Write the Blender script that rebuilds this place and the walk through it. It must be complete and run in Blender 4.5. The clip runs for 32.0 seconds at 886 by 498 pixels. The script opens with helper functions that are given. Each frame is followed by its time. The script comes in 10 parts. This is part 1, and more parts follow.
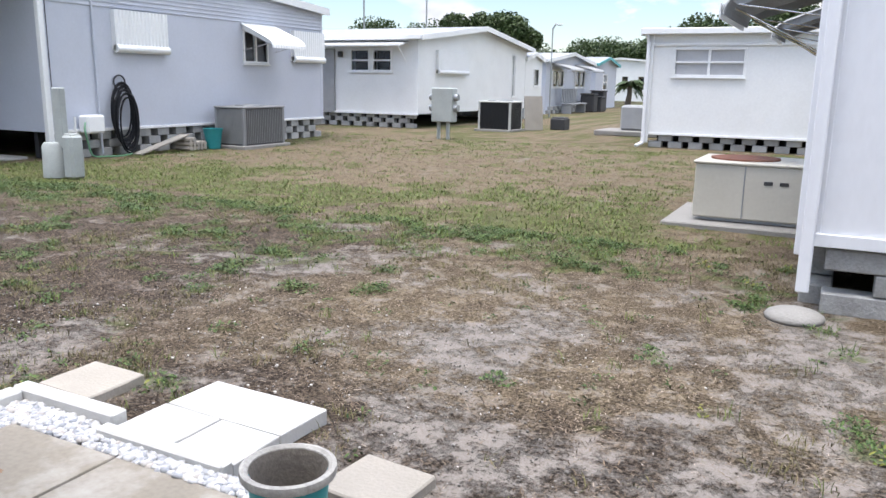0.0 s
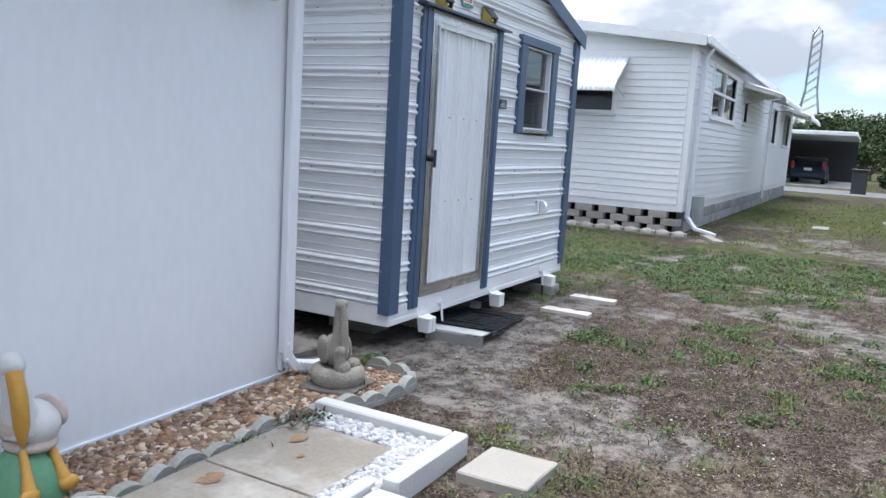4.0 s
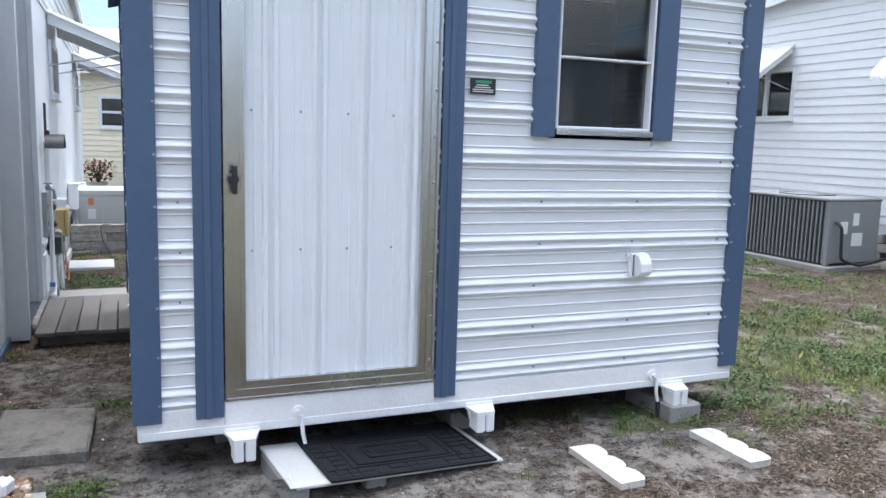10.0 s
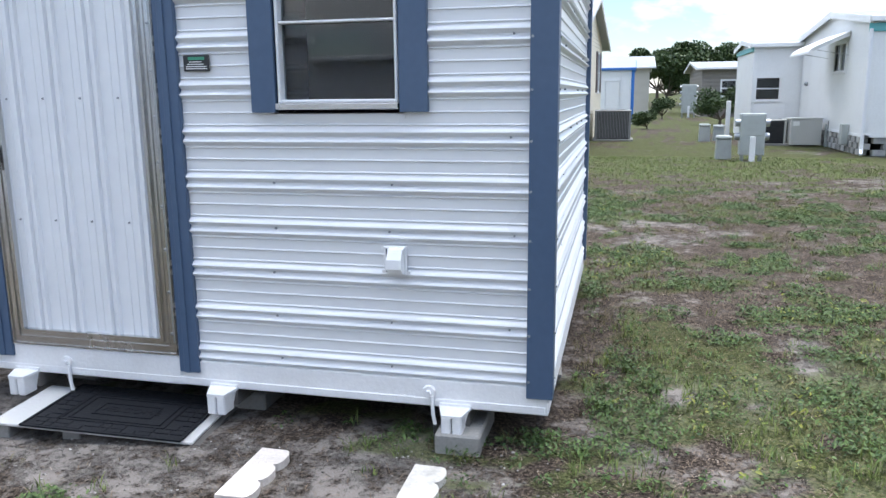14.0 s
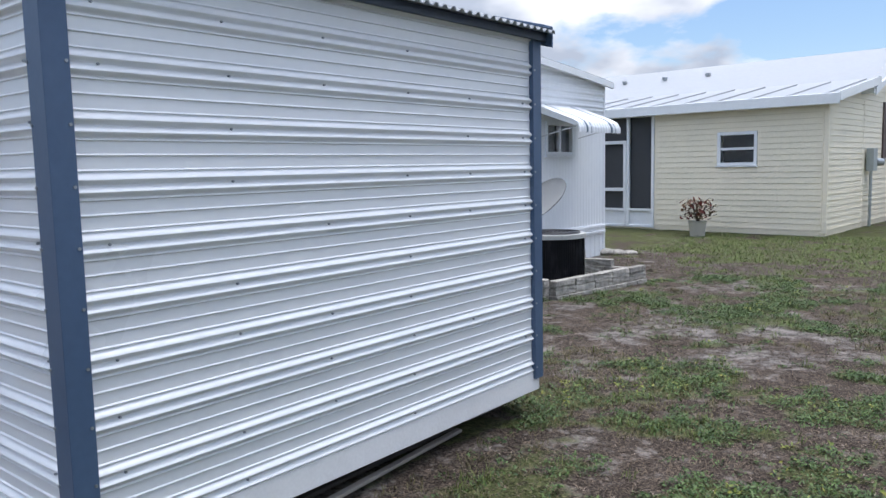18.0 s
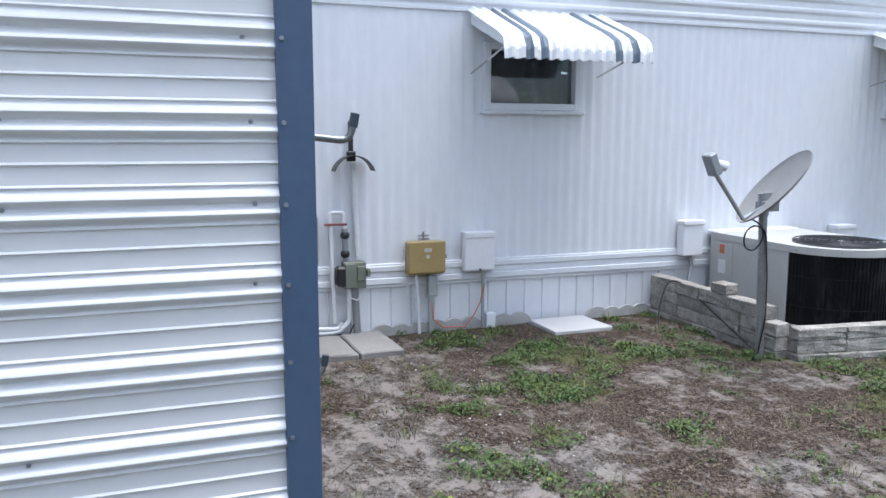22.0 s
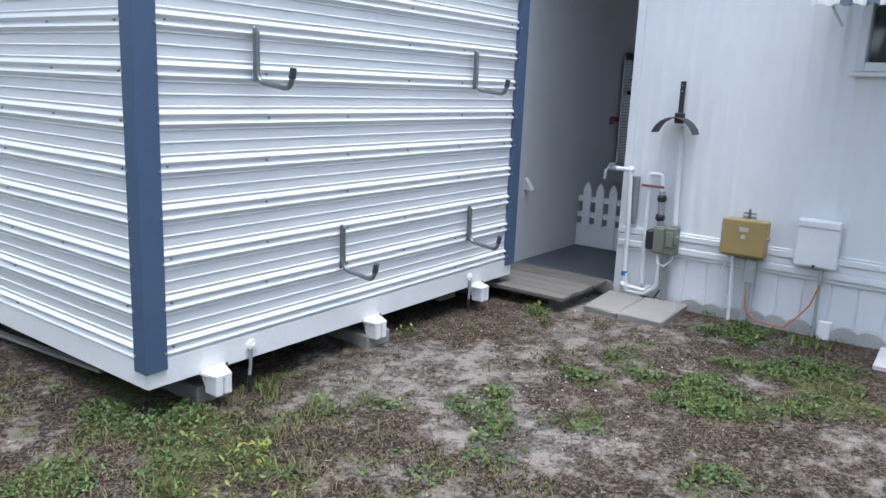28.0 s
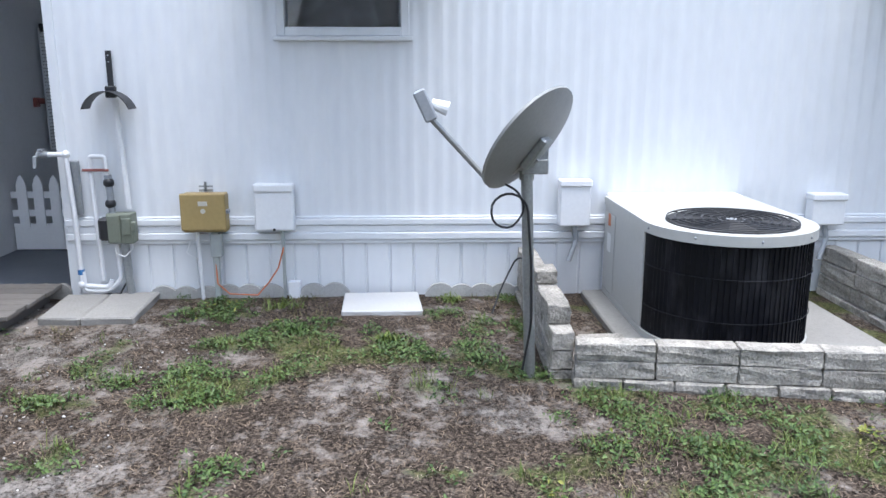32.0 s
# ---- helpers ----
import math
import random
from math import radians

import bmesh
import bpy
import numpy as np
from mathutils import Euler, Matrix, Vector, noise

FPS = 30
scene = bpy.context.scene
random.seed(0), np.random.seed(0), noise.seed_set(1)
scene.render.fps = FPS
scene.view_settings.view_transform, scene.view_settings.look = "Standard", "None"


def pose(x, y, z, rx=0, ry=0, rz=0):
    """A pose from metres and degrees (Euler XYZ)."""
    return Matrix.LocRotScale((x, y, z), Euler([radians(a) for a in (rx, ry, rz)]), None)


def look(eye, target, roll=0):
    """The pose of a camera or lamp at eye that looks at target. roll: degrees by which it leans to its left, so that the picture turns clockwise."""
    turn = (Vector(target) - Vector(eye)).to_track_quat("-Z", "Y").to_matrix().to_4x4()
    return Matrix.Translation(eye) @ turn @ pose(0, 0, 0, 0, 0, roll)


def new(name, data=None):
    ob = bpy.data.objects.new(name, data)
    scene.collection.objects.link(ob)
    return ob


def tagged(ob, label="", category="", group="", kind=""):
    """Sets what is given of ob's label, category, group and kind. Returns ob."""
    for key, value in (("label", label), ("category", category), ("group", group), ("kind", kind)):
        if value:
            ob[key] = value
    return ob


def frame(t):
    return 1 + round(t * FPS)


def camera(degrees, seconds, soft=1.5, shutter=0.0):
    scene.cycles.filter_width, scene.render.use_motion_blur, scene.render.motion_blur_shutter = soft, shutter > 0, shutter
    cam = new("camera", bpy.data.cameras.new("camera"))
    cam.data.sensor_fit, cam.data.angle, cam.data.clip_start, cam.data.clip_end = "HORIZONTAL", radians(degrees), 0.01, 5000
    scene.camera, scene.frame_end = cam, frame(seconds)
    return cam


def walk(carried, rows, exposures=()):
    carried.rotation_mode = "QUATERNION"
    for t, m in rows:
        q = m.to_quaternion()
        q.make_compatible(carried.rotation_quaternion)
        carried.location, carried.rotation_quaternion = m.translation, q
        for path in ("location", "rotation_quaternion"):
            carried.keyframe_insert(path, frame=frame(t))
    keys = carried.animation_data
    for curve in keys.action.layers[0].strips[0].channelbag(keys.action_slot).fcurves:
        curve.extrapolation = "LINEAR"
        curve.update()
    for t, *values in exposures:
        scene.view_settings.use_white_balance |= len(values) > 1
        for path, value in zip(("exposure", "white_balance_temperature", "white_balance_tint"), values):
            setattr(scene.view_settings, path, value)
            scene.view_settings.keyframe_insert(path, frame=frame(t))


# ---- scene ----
cam = camera(59.8, 32.0)
METRES, EYE, TILT, LEAN, TURN = 22.7, 1.35, 0.0, 0.0, 27.1
ROWS = [
    (0.0, 0.0, 0.0, 0.0, 0.2, -12.21, -0.94),
    (0.5, 0.0042, 0.0147, 0.0004, 18.09, -12.43, -1.9),
    (1.0, 0.0046, 0.0352, -0.0012, 32.21, -13.07, -2.14),
    (1.5, 0.0078, 0.0514, -0.0004, 43.43, -12.76, -2.54),
    (2.0, 0.0182, 0.0689, -0.0017, 54.38, -11.92, -3.16),
    (2.5, 0.0251, 0.0898, -0.0021, 65.64, -10.96, -3.88),
    (3.0, 0.0365, 0.1077, -0.0024, 83.12, -10.85, -3.56),
    (3.5, 0.0515, 0.1209, -0.0012, 91.45, -10.44, -4.35),
    (4.0, 0.0678, 0.1303, 0.002, 91.86, -8.27, -3.37),
    (4.5, 0.0773, 0.1437, 0.0052, 91.54, -4.27, -2.16),
    (6.5, 0.0604, 0.1596, 0.0013, 96.62, -4.55, -1.53),
    (7.0, 0.0414, 0.1704, -0.0011, 101.14, -7.26, -2.37),
    (7.5, 0.0235, 0.1801, -0.0006, 106.26, -9.45, -2.76),
    (8.0, 0.0019, 0.19, 0.0018, 110.91, -10.11, -2.33),
    (8.5, -0.0179, 0.204, 0.0013, 114.59, -9.8, -1.98),
    (9.0, -0.0365, 0.215, -0.0, 120.32, -8.85, -1.12),
    (9.5, -0.0581, 0.2257, 0.0014, 123.29, -6.7, -0.77),
    (10.0, -0.0779, 0.2374, 0.0034, 130.43, -7.99, -1.64),
    (10.5, -0.0953, 0.2441, 0.0061, 141.75, -4.24, -0.75),
    (11.0, -0.1089, 0.257, 0.008, 147.93, -2.7, 0.32),
    (11.5, -0.123, 0.2669, 0.0083, 149.26, -3.6, 0.57),
    (12.0, -0.1403, 0.2722, 0.0087, 150.62, -4.99, 0.1),
    (12.5, -0.159, 0.2811, 0.0066, 154.53, -8.05, -0.96),
    (13.0, -0.175, 0.288, 0.0024, 157.97, -14.77, -0.21),
    (13.5, -0.1929, 0.2929, 0.00315, 161.92, -15.41, -0.2),
    (14.0, -0.2116, 0.3022, 0.0079, 166.04, -11.32, 0.57),
    (14.5, -0.2283, 0.3086, 0.00875, 169.52, -8.74, 1.23),
    (16.5, -0.2927, 0.3, 0.01195, 183.98, -6.28, 1.76),
    (17.0, -0.3112, 0.2958, 0.0114, 187.1, -6.04, 1.54),
    (17.5, -0.3262, 0.2859, 0.00995, 189.74, -6.04, 1.35),
    (18.0, -0.3405, 0.2705, 0.0104, 191.74, -6.04, 1.21),
    (18.5, -0.3552, 0.2555, 0.01075, 193.37, -5.86, 1.18),
    (19.0, -0.3654, 0.2359, 0.0094, 194.78, -5.63, 1.03),
    (19.5, -0.3752, 0.2156, 0.0087, 196.2, -5.45, 0.93),
    (20.0, -0.3823, 0.1948, 0.009, 198.44, -5.74, 0.68),
    (20.5, -0.3846, 0.1719, 0.0097, 202.27, -6.34, 0.32),
    (21.0, -0.3899, 0.1513, 0.009, 207.76, -6.99, 0.13),
    (21.5, -0.3909, 0.1311, 0.0073, 215.15, -7.76, -0.03),
    (22.0, -0.3935, 0.1102, 0.0069, 223.36, -8.1, -0.06),
    (22.5, -0.3993, 0.0913, 0.0085, 232.0, -8.32, 0.05),
    (23.0, -0.3993, 0.0731, 0.0085, 241.3, -8.08, 0.29),
    (23.5, -0.4025, 0.0548, 0.0078, 251.28, -7.2, 0.75),
    (24.0, -0.4068, 0.0395, 0.0094, 261.8, -5.68, 1.17),
    (24.5, -0.4116, 0.0257, 0.0129, 271.82, -2.78, 1.33),
    (25.0, -0.4231, 0.0119, 0.016, 278.51, -1.29, 1.29),
    (25.5, -0.435, 0.0066, 0.0138, 282.23, -4.77, -0.29),
    (26.0, -0.4435, -0.0016, 0.0098, 284.86, -11.23, -3.31),
    (26.5, -0.4496, -0.0135, 0.0078, 286.55, -13.35, -4.09),
    (28.5, -0.4526, -0.0217, 0.0097, 277.81, -11.36, -1.9),
    (29.0, -0.4528, -0.0221, 0.0102, 277.35, -10.3, -1.51),
    (29.5, -0.4527, -0.0219, 0.0096, 277.24, -10.3, -1.32),
    (30.0, -0.4523, -0.0212, 0.0066, 276.52, -10.95, -1.15),
    (30.5, -0.4524, -0.021, 0.0067, 273.91, -11.94, -1.06),
    (31.0, -0.4483, -0.0223, 0.0062, 265.69, -12.06, -0.74),
    (31.5, -0.4425, -0.0218, 0.0063, 253.95, -12.25, -0.29),
    (32.0, -0.4387, -0.0273, 0.0056, 241.08, -12.58, -0.05),
]
EXPOSURES = [(0.0, 1.46, 6670, 13), (2.0, 1.5, 6620, 12), (3.0, 1.39, 6570, 12), (4.0, 1.29, 6340, 11), (7.0, 1.24, 6390, 11), (9.0, 1.39, 6390, 11), (10.0, 1.58, 6390, 11), (11.0, 1.26, 6390, 11), (12.0, 1.25, 6290, 11), (13.0, 1.49, 6290, 11), (14.0, 1.46, 6290, 11), (16.0, 1.14, 6280, 12), (18.0, 1.02, 6230, 13), (19.0, 0.92, 6180, 13), (21.0, 0.97, 6180, 13), (23.0, 1.54, 6280, 12), (25.0, 1.14, 6330, 12), (26.0, 1.22, 6280, 11), (29.0, 1.31, 6230, 11), (31.0, 1.19, 6230, 11), (32.0, 1.56, 6230, 12)]
walk(cam, [(t, pose(0, 0, EYE, TILT, LEAN, TURN) @ pose(METRES * x, METRES * y, METRES * z, 90 + pitch, roll, yaw)) for t, x, y, z, yaw, pitch, roll in ROWS], EXPOSURES)

# ---- sky and light ----
world = bpy.data.worlds.new("sky")
scene.world = world
world.use_nodes = True
wn, wl = world.node_tree.nodes, world.node_tree.links
wn.clear()


def wnode(kind, **values):
    n = wn.new(kind)
    for key, value in values.items():
        n.inputs[key].default_value = value
    return n


def wmath(op, a, b=None, clamp=False):
    n = wn.new("ShaderNodeMath")
    n.operation, n.use_clamp = op, clamp
    for k, s in enumerate((a, b)):
        if s is None:
            continue
        if isinstance(s, (int, float)):
            n.inputs[k].default_value = s
        else:
            wl.new(s, n.inputs[k])
    return n.outputs[0]


SUN_ELEVATION, SUN_ROTATION = 79.0, 205.0
sky = wn.new("ShaderNodeTexSky")
sky.sky_type, sky.sun_disc = "NISHITA", False
sky.sun_elevation, sky.sun_rotation = radians(SUN_ELEVATION), radians(SUN_ROTATION)
sky.air_density, sky.dust_density, sky.ozone_density = 1.0, 0.3, 3.0
coord = wn.new("ShaderNodeTexCoord")
split = wn.new("ShaderNodeSeparateXYZ")
wl.new(coord.outputs["Generated"], split.inputs[0])
squash = wn.new("ShaderNodeVectorMath")
squash.operation = "MULTIPLY"
squash.inputs[1].default_value = (1.0, 1.0, 2.1)
wl.new(coord.outputs["Generated"], squash.inputs[0])


def cloud_at(dx, dy, dz, size=2.7, detail=10.0):
    """Cloud density, read a little way off the looked-at direction."""
    off = wn.new("ShaderNodeVectorMath")
    off.operation = "ADD"
    off.inputs[1].default_value = (dx + 3.7, dy + 1.3, dz)
    wl.new(squash.outputs[0], off.inputs[0])
    n = wnode("ShaderNodeTexNoise", Scale=size, Detail=detail, Roughness=0.55, Distortion=0.1)
    wl.new(off.outputs[0], n.inputs["Vector"])
    return n.outputs["Fac"]


def wramp(fac, stops):
    n = wn.new("ShaderNodeValToRGB")
    for e, (p, c) in zip(n.color_ramp.elements, stops):
        e.position, e.color = p, (*c, 1)
    wl.new(fac, n.inputs[0])
    return n.outputs[0]


def wscale(color, fac):
    n = wn.new("ShaderNodeVectorMath")
    n.operation = "SCALE"
    wl.new(color, n.inputs[0])
    wl.new(fac, n.inputs["Scale"])
    return n.outputs[0]


puff = cloud_at(0, 0, 0)
cover = wramp(puff, [(0.47, (0, 0, 0)), (0.525, (1, 1, 1))])
# the cloud's own thickness and what stands above it shade its underside
under = wmath("ADD", wmath("MULTIPLY", cloud_at(0.02, 0.0, 0.17, detail=5.0), 0.7), wmath("MULTIPLY", puff, 0.3))
tone = wramp(under, [(0.45, (9.9, 9.95, 10.0)), (0.575, (4.2, 4.7, 5.5))])
up = wmath("MAXIMUM", split.outputs["Z"], 0.0)
rise = wmath("ADD", wmath("MULTIPLY", wmath("MULTIPLY", up, up), 1.5), 0.385)
clear_sky = wscale(sky.outputs[0], wmath("ADD", wmath("MULTIPLY", up, 0.4), 0.42))
blend = wn.new("ShaderNodeMix")
blend.data_type = "RGBA"
wl.new(cover, blend.inputs[0])
wl.new(clear_sky, blend.inputs[6])
wl.new(wscale(tone, rise), blend.inputs[7])
ground_glow = wn.new("ShaderNodeBackground")
ground_glow.inputs[1].default_value = 0.15
wl.new(blend.outputs[2], ground_glow.inputs[0])
wout = wn.new("ShaderNodeOutputWorld")
wl.new(ground_glow.outputs[0], wout.inputs[0])

sun = new("sun", bpy.data.lights.new("sun", "SUN"))
sun.data.energy, sun.data.angle, sun.data.color = 1.6, radians(34), (1.0, 0.97, 0.93)
_e, _r = radians(SUN_ELEVATION), radians(SUN_ROTATION)
sun.matrix_basis = look((20 * math.sin(_r), 20 * math.cos(_r), 20 * math.tan(_e)), (0, 0, 0))


# ---- building blocks ----
ROOTS = {}
X, Y, Z = Vector((1, 0, 0)), Vector((0, 1, 0)), Vector((0, 0, 1))


def thing(name, label, category, at=(0, 0, 0), rz=0, group="", kind=""):
    """An empty at a thing's base; its parts are given in world metres unless local."""
    ob = tagged(new(name), label, category, group, kind)
    ob.empty_display_size = 0.1
    ob.matrix_basis = pose(*at, 0, 0, rz)
    ROOTS[ob] = ob.matrix_basis.inverted()
    return ob


def part(name, bm, material, parent=None, label="", local=False, smooth=0, kind="", solid=0, shadow=True):
    """Links a bmesh as one mesh object under a thing or a part."""
    root = ROOTS.get(parent) if parent else None
    if root and not local:
        bmesh.ops.transform(bm, matrix=root, verts=bm.verts)
    me = bpy.data.meshes.new(name)
    bm.to_mesh(me)
    bm.free()
    for m in material if isinstance(material, (list, tuple)) else (material,):
        me.materials.append(m)
    if smooth:
        me.polygons.foreach_set("use_smooth", [True] * len(me.polygons))
        me.set_sharp_from_angle(angle=radians(smooth))
        if solid:
            # the sheet's free edges stay crisp once it has its thickness
            count = np.zeros(len(me.edges), int)
            inner = np.zeros(len(me.loops), np.int32)
            me.loops.foreach_get("edge_index", inner)
            np.add.at(count, inner, 1)
            crisp = me.attributes.get("sharp_edge") or me.attributes.new("sharp_edge", "BOOLEAN", "EDGE")
            was = np.zeros(len(me.edges), bool)
            crisp.data.foreach_get("value", was)
            crisp.data.foreach_set("value", was | (count < 2))
    ob = tagged(new(name, me), label, kind=kind)
    if parent:
        ob.parent = parent
        ROOTS[ob] = root
    if solid:
        mod = ob.modifiers.new("thick", "SOLIDIFY")
        mod.thickness, mod.offset = solid, -1
    ob.visible_shadow = shadow
    return ob


def B():
    return bmesh.new()


def box(bm, lo, hi, bev=0.0, m=None, seg=1, mi=0):
    lo, hi = Vector(lo), Vector(hi)
    a, b = Vector(map(min, lo, hi)), Vector(map(max, lo, hi))
    mm = Matrix.Translation((a + b) / 2) @ Matrix.Diagonal((*(b - a), 1))
    r = bmesh.ops.create_cube(bm, size=1, matrix=(m @ mm) if m else mm)
    faces = {f for v in r["verts"] for f in v.link_faces}
    if bev:
        e = list({e for v in r["verts"] for e in v.link_edges})
        r2 = bmesh.ops.bevel(bm, geom=e, offset=bev, segments=seg, profile=0.5, affect="EDGES")
        faces |= set(r2["faces"])
    if mi:
        for f in faces:
            if f.is_valid:
                f.material_index = mi
    return bm


def cyl(bm, p0, p1, r0, r1=None, n=10, mi=0):
    p0, p1 = Vector(p0), Vector(p1)
    d = p1 - p0
    m = Matrix.Translation((p0 + p1) / 2) @ d.to_track_quat("Z", "Y").to_matrix().to_4x4()
    r = bmesh.ops.create_cone(bm, cap_ends=True, segments=n, radius1=r0, radius2=r0 if r1 is None else r1, depth=d.length, matrix=m)
    if mi:
        for f in {f for v in r["verts"] for f in v.link_faces}:
            f.material_index = mi
    return bm


def ball(bm, c, r, sub=2, scale=(1, 1, 1), m=None):
    mm = Matrix.Translation(c) @ (m or Matrix()) @ Matrix.Diagonal((*scale, 1))
    bmesh.ops.create_icosphere(bm, subdivisions=sub, radius=r, matrix=mm)
    return bm


def tube(bm, pts, r, n=8, close=False):
    """A round bar along points; r may be a list."""
    pts = [Vector(p) for p in pts]
    k = len(pts)
    rr = r if isinstance(r, (list, tuple)) else [r] * k
    rings, ref = [], None
    for i, p in enumerate(pts):
        a = pts[(i - 1) % k] if close or i else p
        b = pts[(i + 1) % k] if close or i < k - 1 else p
        d = (b - a).normalized()
        if ref is None:
            ref = Z if abs(d.z) < 0.9 else X
        s = d.cross(ref).normalized()
        ref = s.cross(d).normalized()
        rings.append([bm.verts.new(p + rr[i] * (math.cos(2 * math.pi * j / n) * s + math.sin(2 * math.pi * j / n) * ref)) for j in range(n)])
    for i in range(k if close else k - 1):
        q0, q1 = rings[i], rings[(i + 1) % k]
        for j in range(n):
            bm.faces.new((q0[j], q0[(j + 1) % n], q1[(j + 1) % n], q1[j]))
    if not close:
        bm.faces.new(rings[0][::-1])
        bm.faces.new(rings[-1])
    return bm


def arc(points, r=0.03, n=4):
    """Rounds the inner corners of a line of points."""
    pts = [Vector(p) for p in points]
    out = [pts[0]]
    for a, b, c in zip(pts, pts[1:], pts[2:]):
        u, v = (a - b), (c - b)
        k = min(r, u.length / 2, v.length / 2)
        s, e = b + u.normalized() * k, b + v.normalized() * k
        out += [(1 - t) ** 2 * s + 2 * t * (1 - t) * b + t * t * e for t in [i / n for i in range(n + 1)]]
    return out + [pts[-1]]


def lathe(bm, prof, c=(0, 0, 0), n=24, m=None, caps=True):
    c = Vector(c)
    rings = []
    for r, z in prof:
        ring = [Vector((r * math.cos(2 * math.pi * j / n), r * math.sin(2 * math.pi * j / n), z)) for j in range(n)]
        rings.append([bm.verts.new(c + ((m @ v) if m else v)) for v in ring])
    for a, b in zip(rings, rings[1:]):
        for j in range(n):
            bm.faces.new((a[j], a[(j + 1) % n], b[(j + 1) % n], b[j]))
    if caps and prof[0][0] > 0.001:
        bm.faces.new(rings[0][::-1])
    if caps and prof[-1][0] > 0.001:
        bm.faces.new(rings[-1])
    return bm


def prism(bm, pts, d, mi=0):
    """A polygon pushed along d."""
    d = Vector(d)
    a = [bm.verts.new(Vector(p)) for p in pts]
    b = [bm.verts.new(Vector(p) + d) for p in pts]
    fs = [bm.faces.new(a[::-1]), bm.faces.new(b)]
    for i in range(len(a)):
        j = (i + 1) % len(a)
        fs.append(bm.faces.new((a[i], a[j], b[j], b[i])))
    bmesh.ops.recalc_face_normals(bm, faces=fs)
    for f in fs:
        f.material_index = mi
    return bm


def sheet(bm, o, u, v, n, U, V, prof=((0, 0),), pitch=0.0, shift=0.0, holes=(), cuts=0, mi=0):
    """A sheet from o: U along u, V along v; its depth along n follows prof, a list of (v, depth), every pitch. holes: (u0, u1, v0, v1)."""
    o, u, v, n = Vector(o), Vector(u), Vector(v), Vector(n)
    s = []
    if pitch:
        k0, k1 = math.floor((0 - shift) / pitch) - 1, math.ceil((V - shift) / pitch) + 1
        raw = [(k * pitch + shift + a, d) for k in range(k0, k1) for a, d in prof]
    else:
        raw = [(0, prof[0][1]), (V, prof[-1][1])]

    def depth(x):
        for (a, da), (b, db) in zip(raw, raw[1:]):
            if a <= x <= b and b > a:
                return da + (db - da) * (x - a) / (b - a)
        return raw[-1][1]
    s = [(a, d) for a, d in raw if 1e-6 < a < V - 1e-6]
    edges = {0.0, V} | {min(max(e, 0), V) for h in holes for e in h[2:4]}
    for e in edges:
        if not any(abs(a - e) < 1e-5 for a, d in s):
            s.append((e, depth(e)))
    order = sorted(range(len(s)), key=lambda i: (s[i][0], i))
    s = [s[i] for i in order]
    us = sorted({0.0, U} | {min(max(e, 0), U) for h in holes for e in h[0:2]} | {U * i / (cuts + 1) for i in range(1, cuts + 1)})
    grid = [[bm.verts.new(o + u * a + v * b + n * d) for b, d in s] for a in us]
    flip = u.cross(v).dot(n) < 0
    for i in range(len(us) - 1):
        um = (us[i] + us[i + 1]) / 2
        for j in range(len(s) - 1):
            vm = (s[j][0] + s[j + 1][0]) / 2
            if any(h[0] < um < h[1] and h[2] < vm < h[3] for h in holes):
                continue
            q = (grid[i][j], grid[i + 1][j], grid[i + 1][j + 1], grid[i][j + 1])
            f = bm.faces.new(q[::-1] if flip else q)
            f.material_index = mi
    bmesh.ops.delete(bm, geom=[w for w in bm.verts if not w.link_faces], context="VERTS")
    return bm


def cut(bm, co, no):
    bmesh.ops.bisect_plane(bm, geom=bm.verts[:] + bm.edges[:] + bm.faces[:], plane_co=co, plane_no=no, clear_outer=True)
    return bm


def wb(bm, o, u, n, a0, a1, d0, d1, z0, z1, bev=0.0, mi=0):
    """A box on a wall: along u, out along n, up; from the point o."""
    o = Vector(o)
    return box(bm, o + u * a0 + n * d0 + Z * z0, o + u * a1 + n * d1 + Z * z1, bev, mi=mi)


def lettering(name, body, size, m, material, parent):
    """Raised letters in the built-in font, lying in the plane of m."""
    cu = bpy.data.curves.new(name, "FONT")
    cu.body, cu.size, cu.extrude, cu.align_x, cu.align_y = body, size, 0.0012, "CENTER", "CENTER"
    tmp = new(name, cu)
    me = bpy.data.meshes.new_from_object(tmp.evaluated_get(bpy.context.evaluated_depsgraph_get()))
    bpy.data.objects.remove(tmp)
    bm = B()
    bm.from_mesh(me)
    bpy.data.meshes.remove(me)
    bmesh.ops.transform(bm, matrix=m, verts=bm.verts)
    return part(name, bm, material, parent)


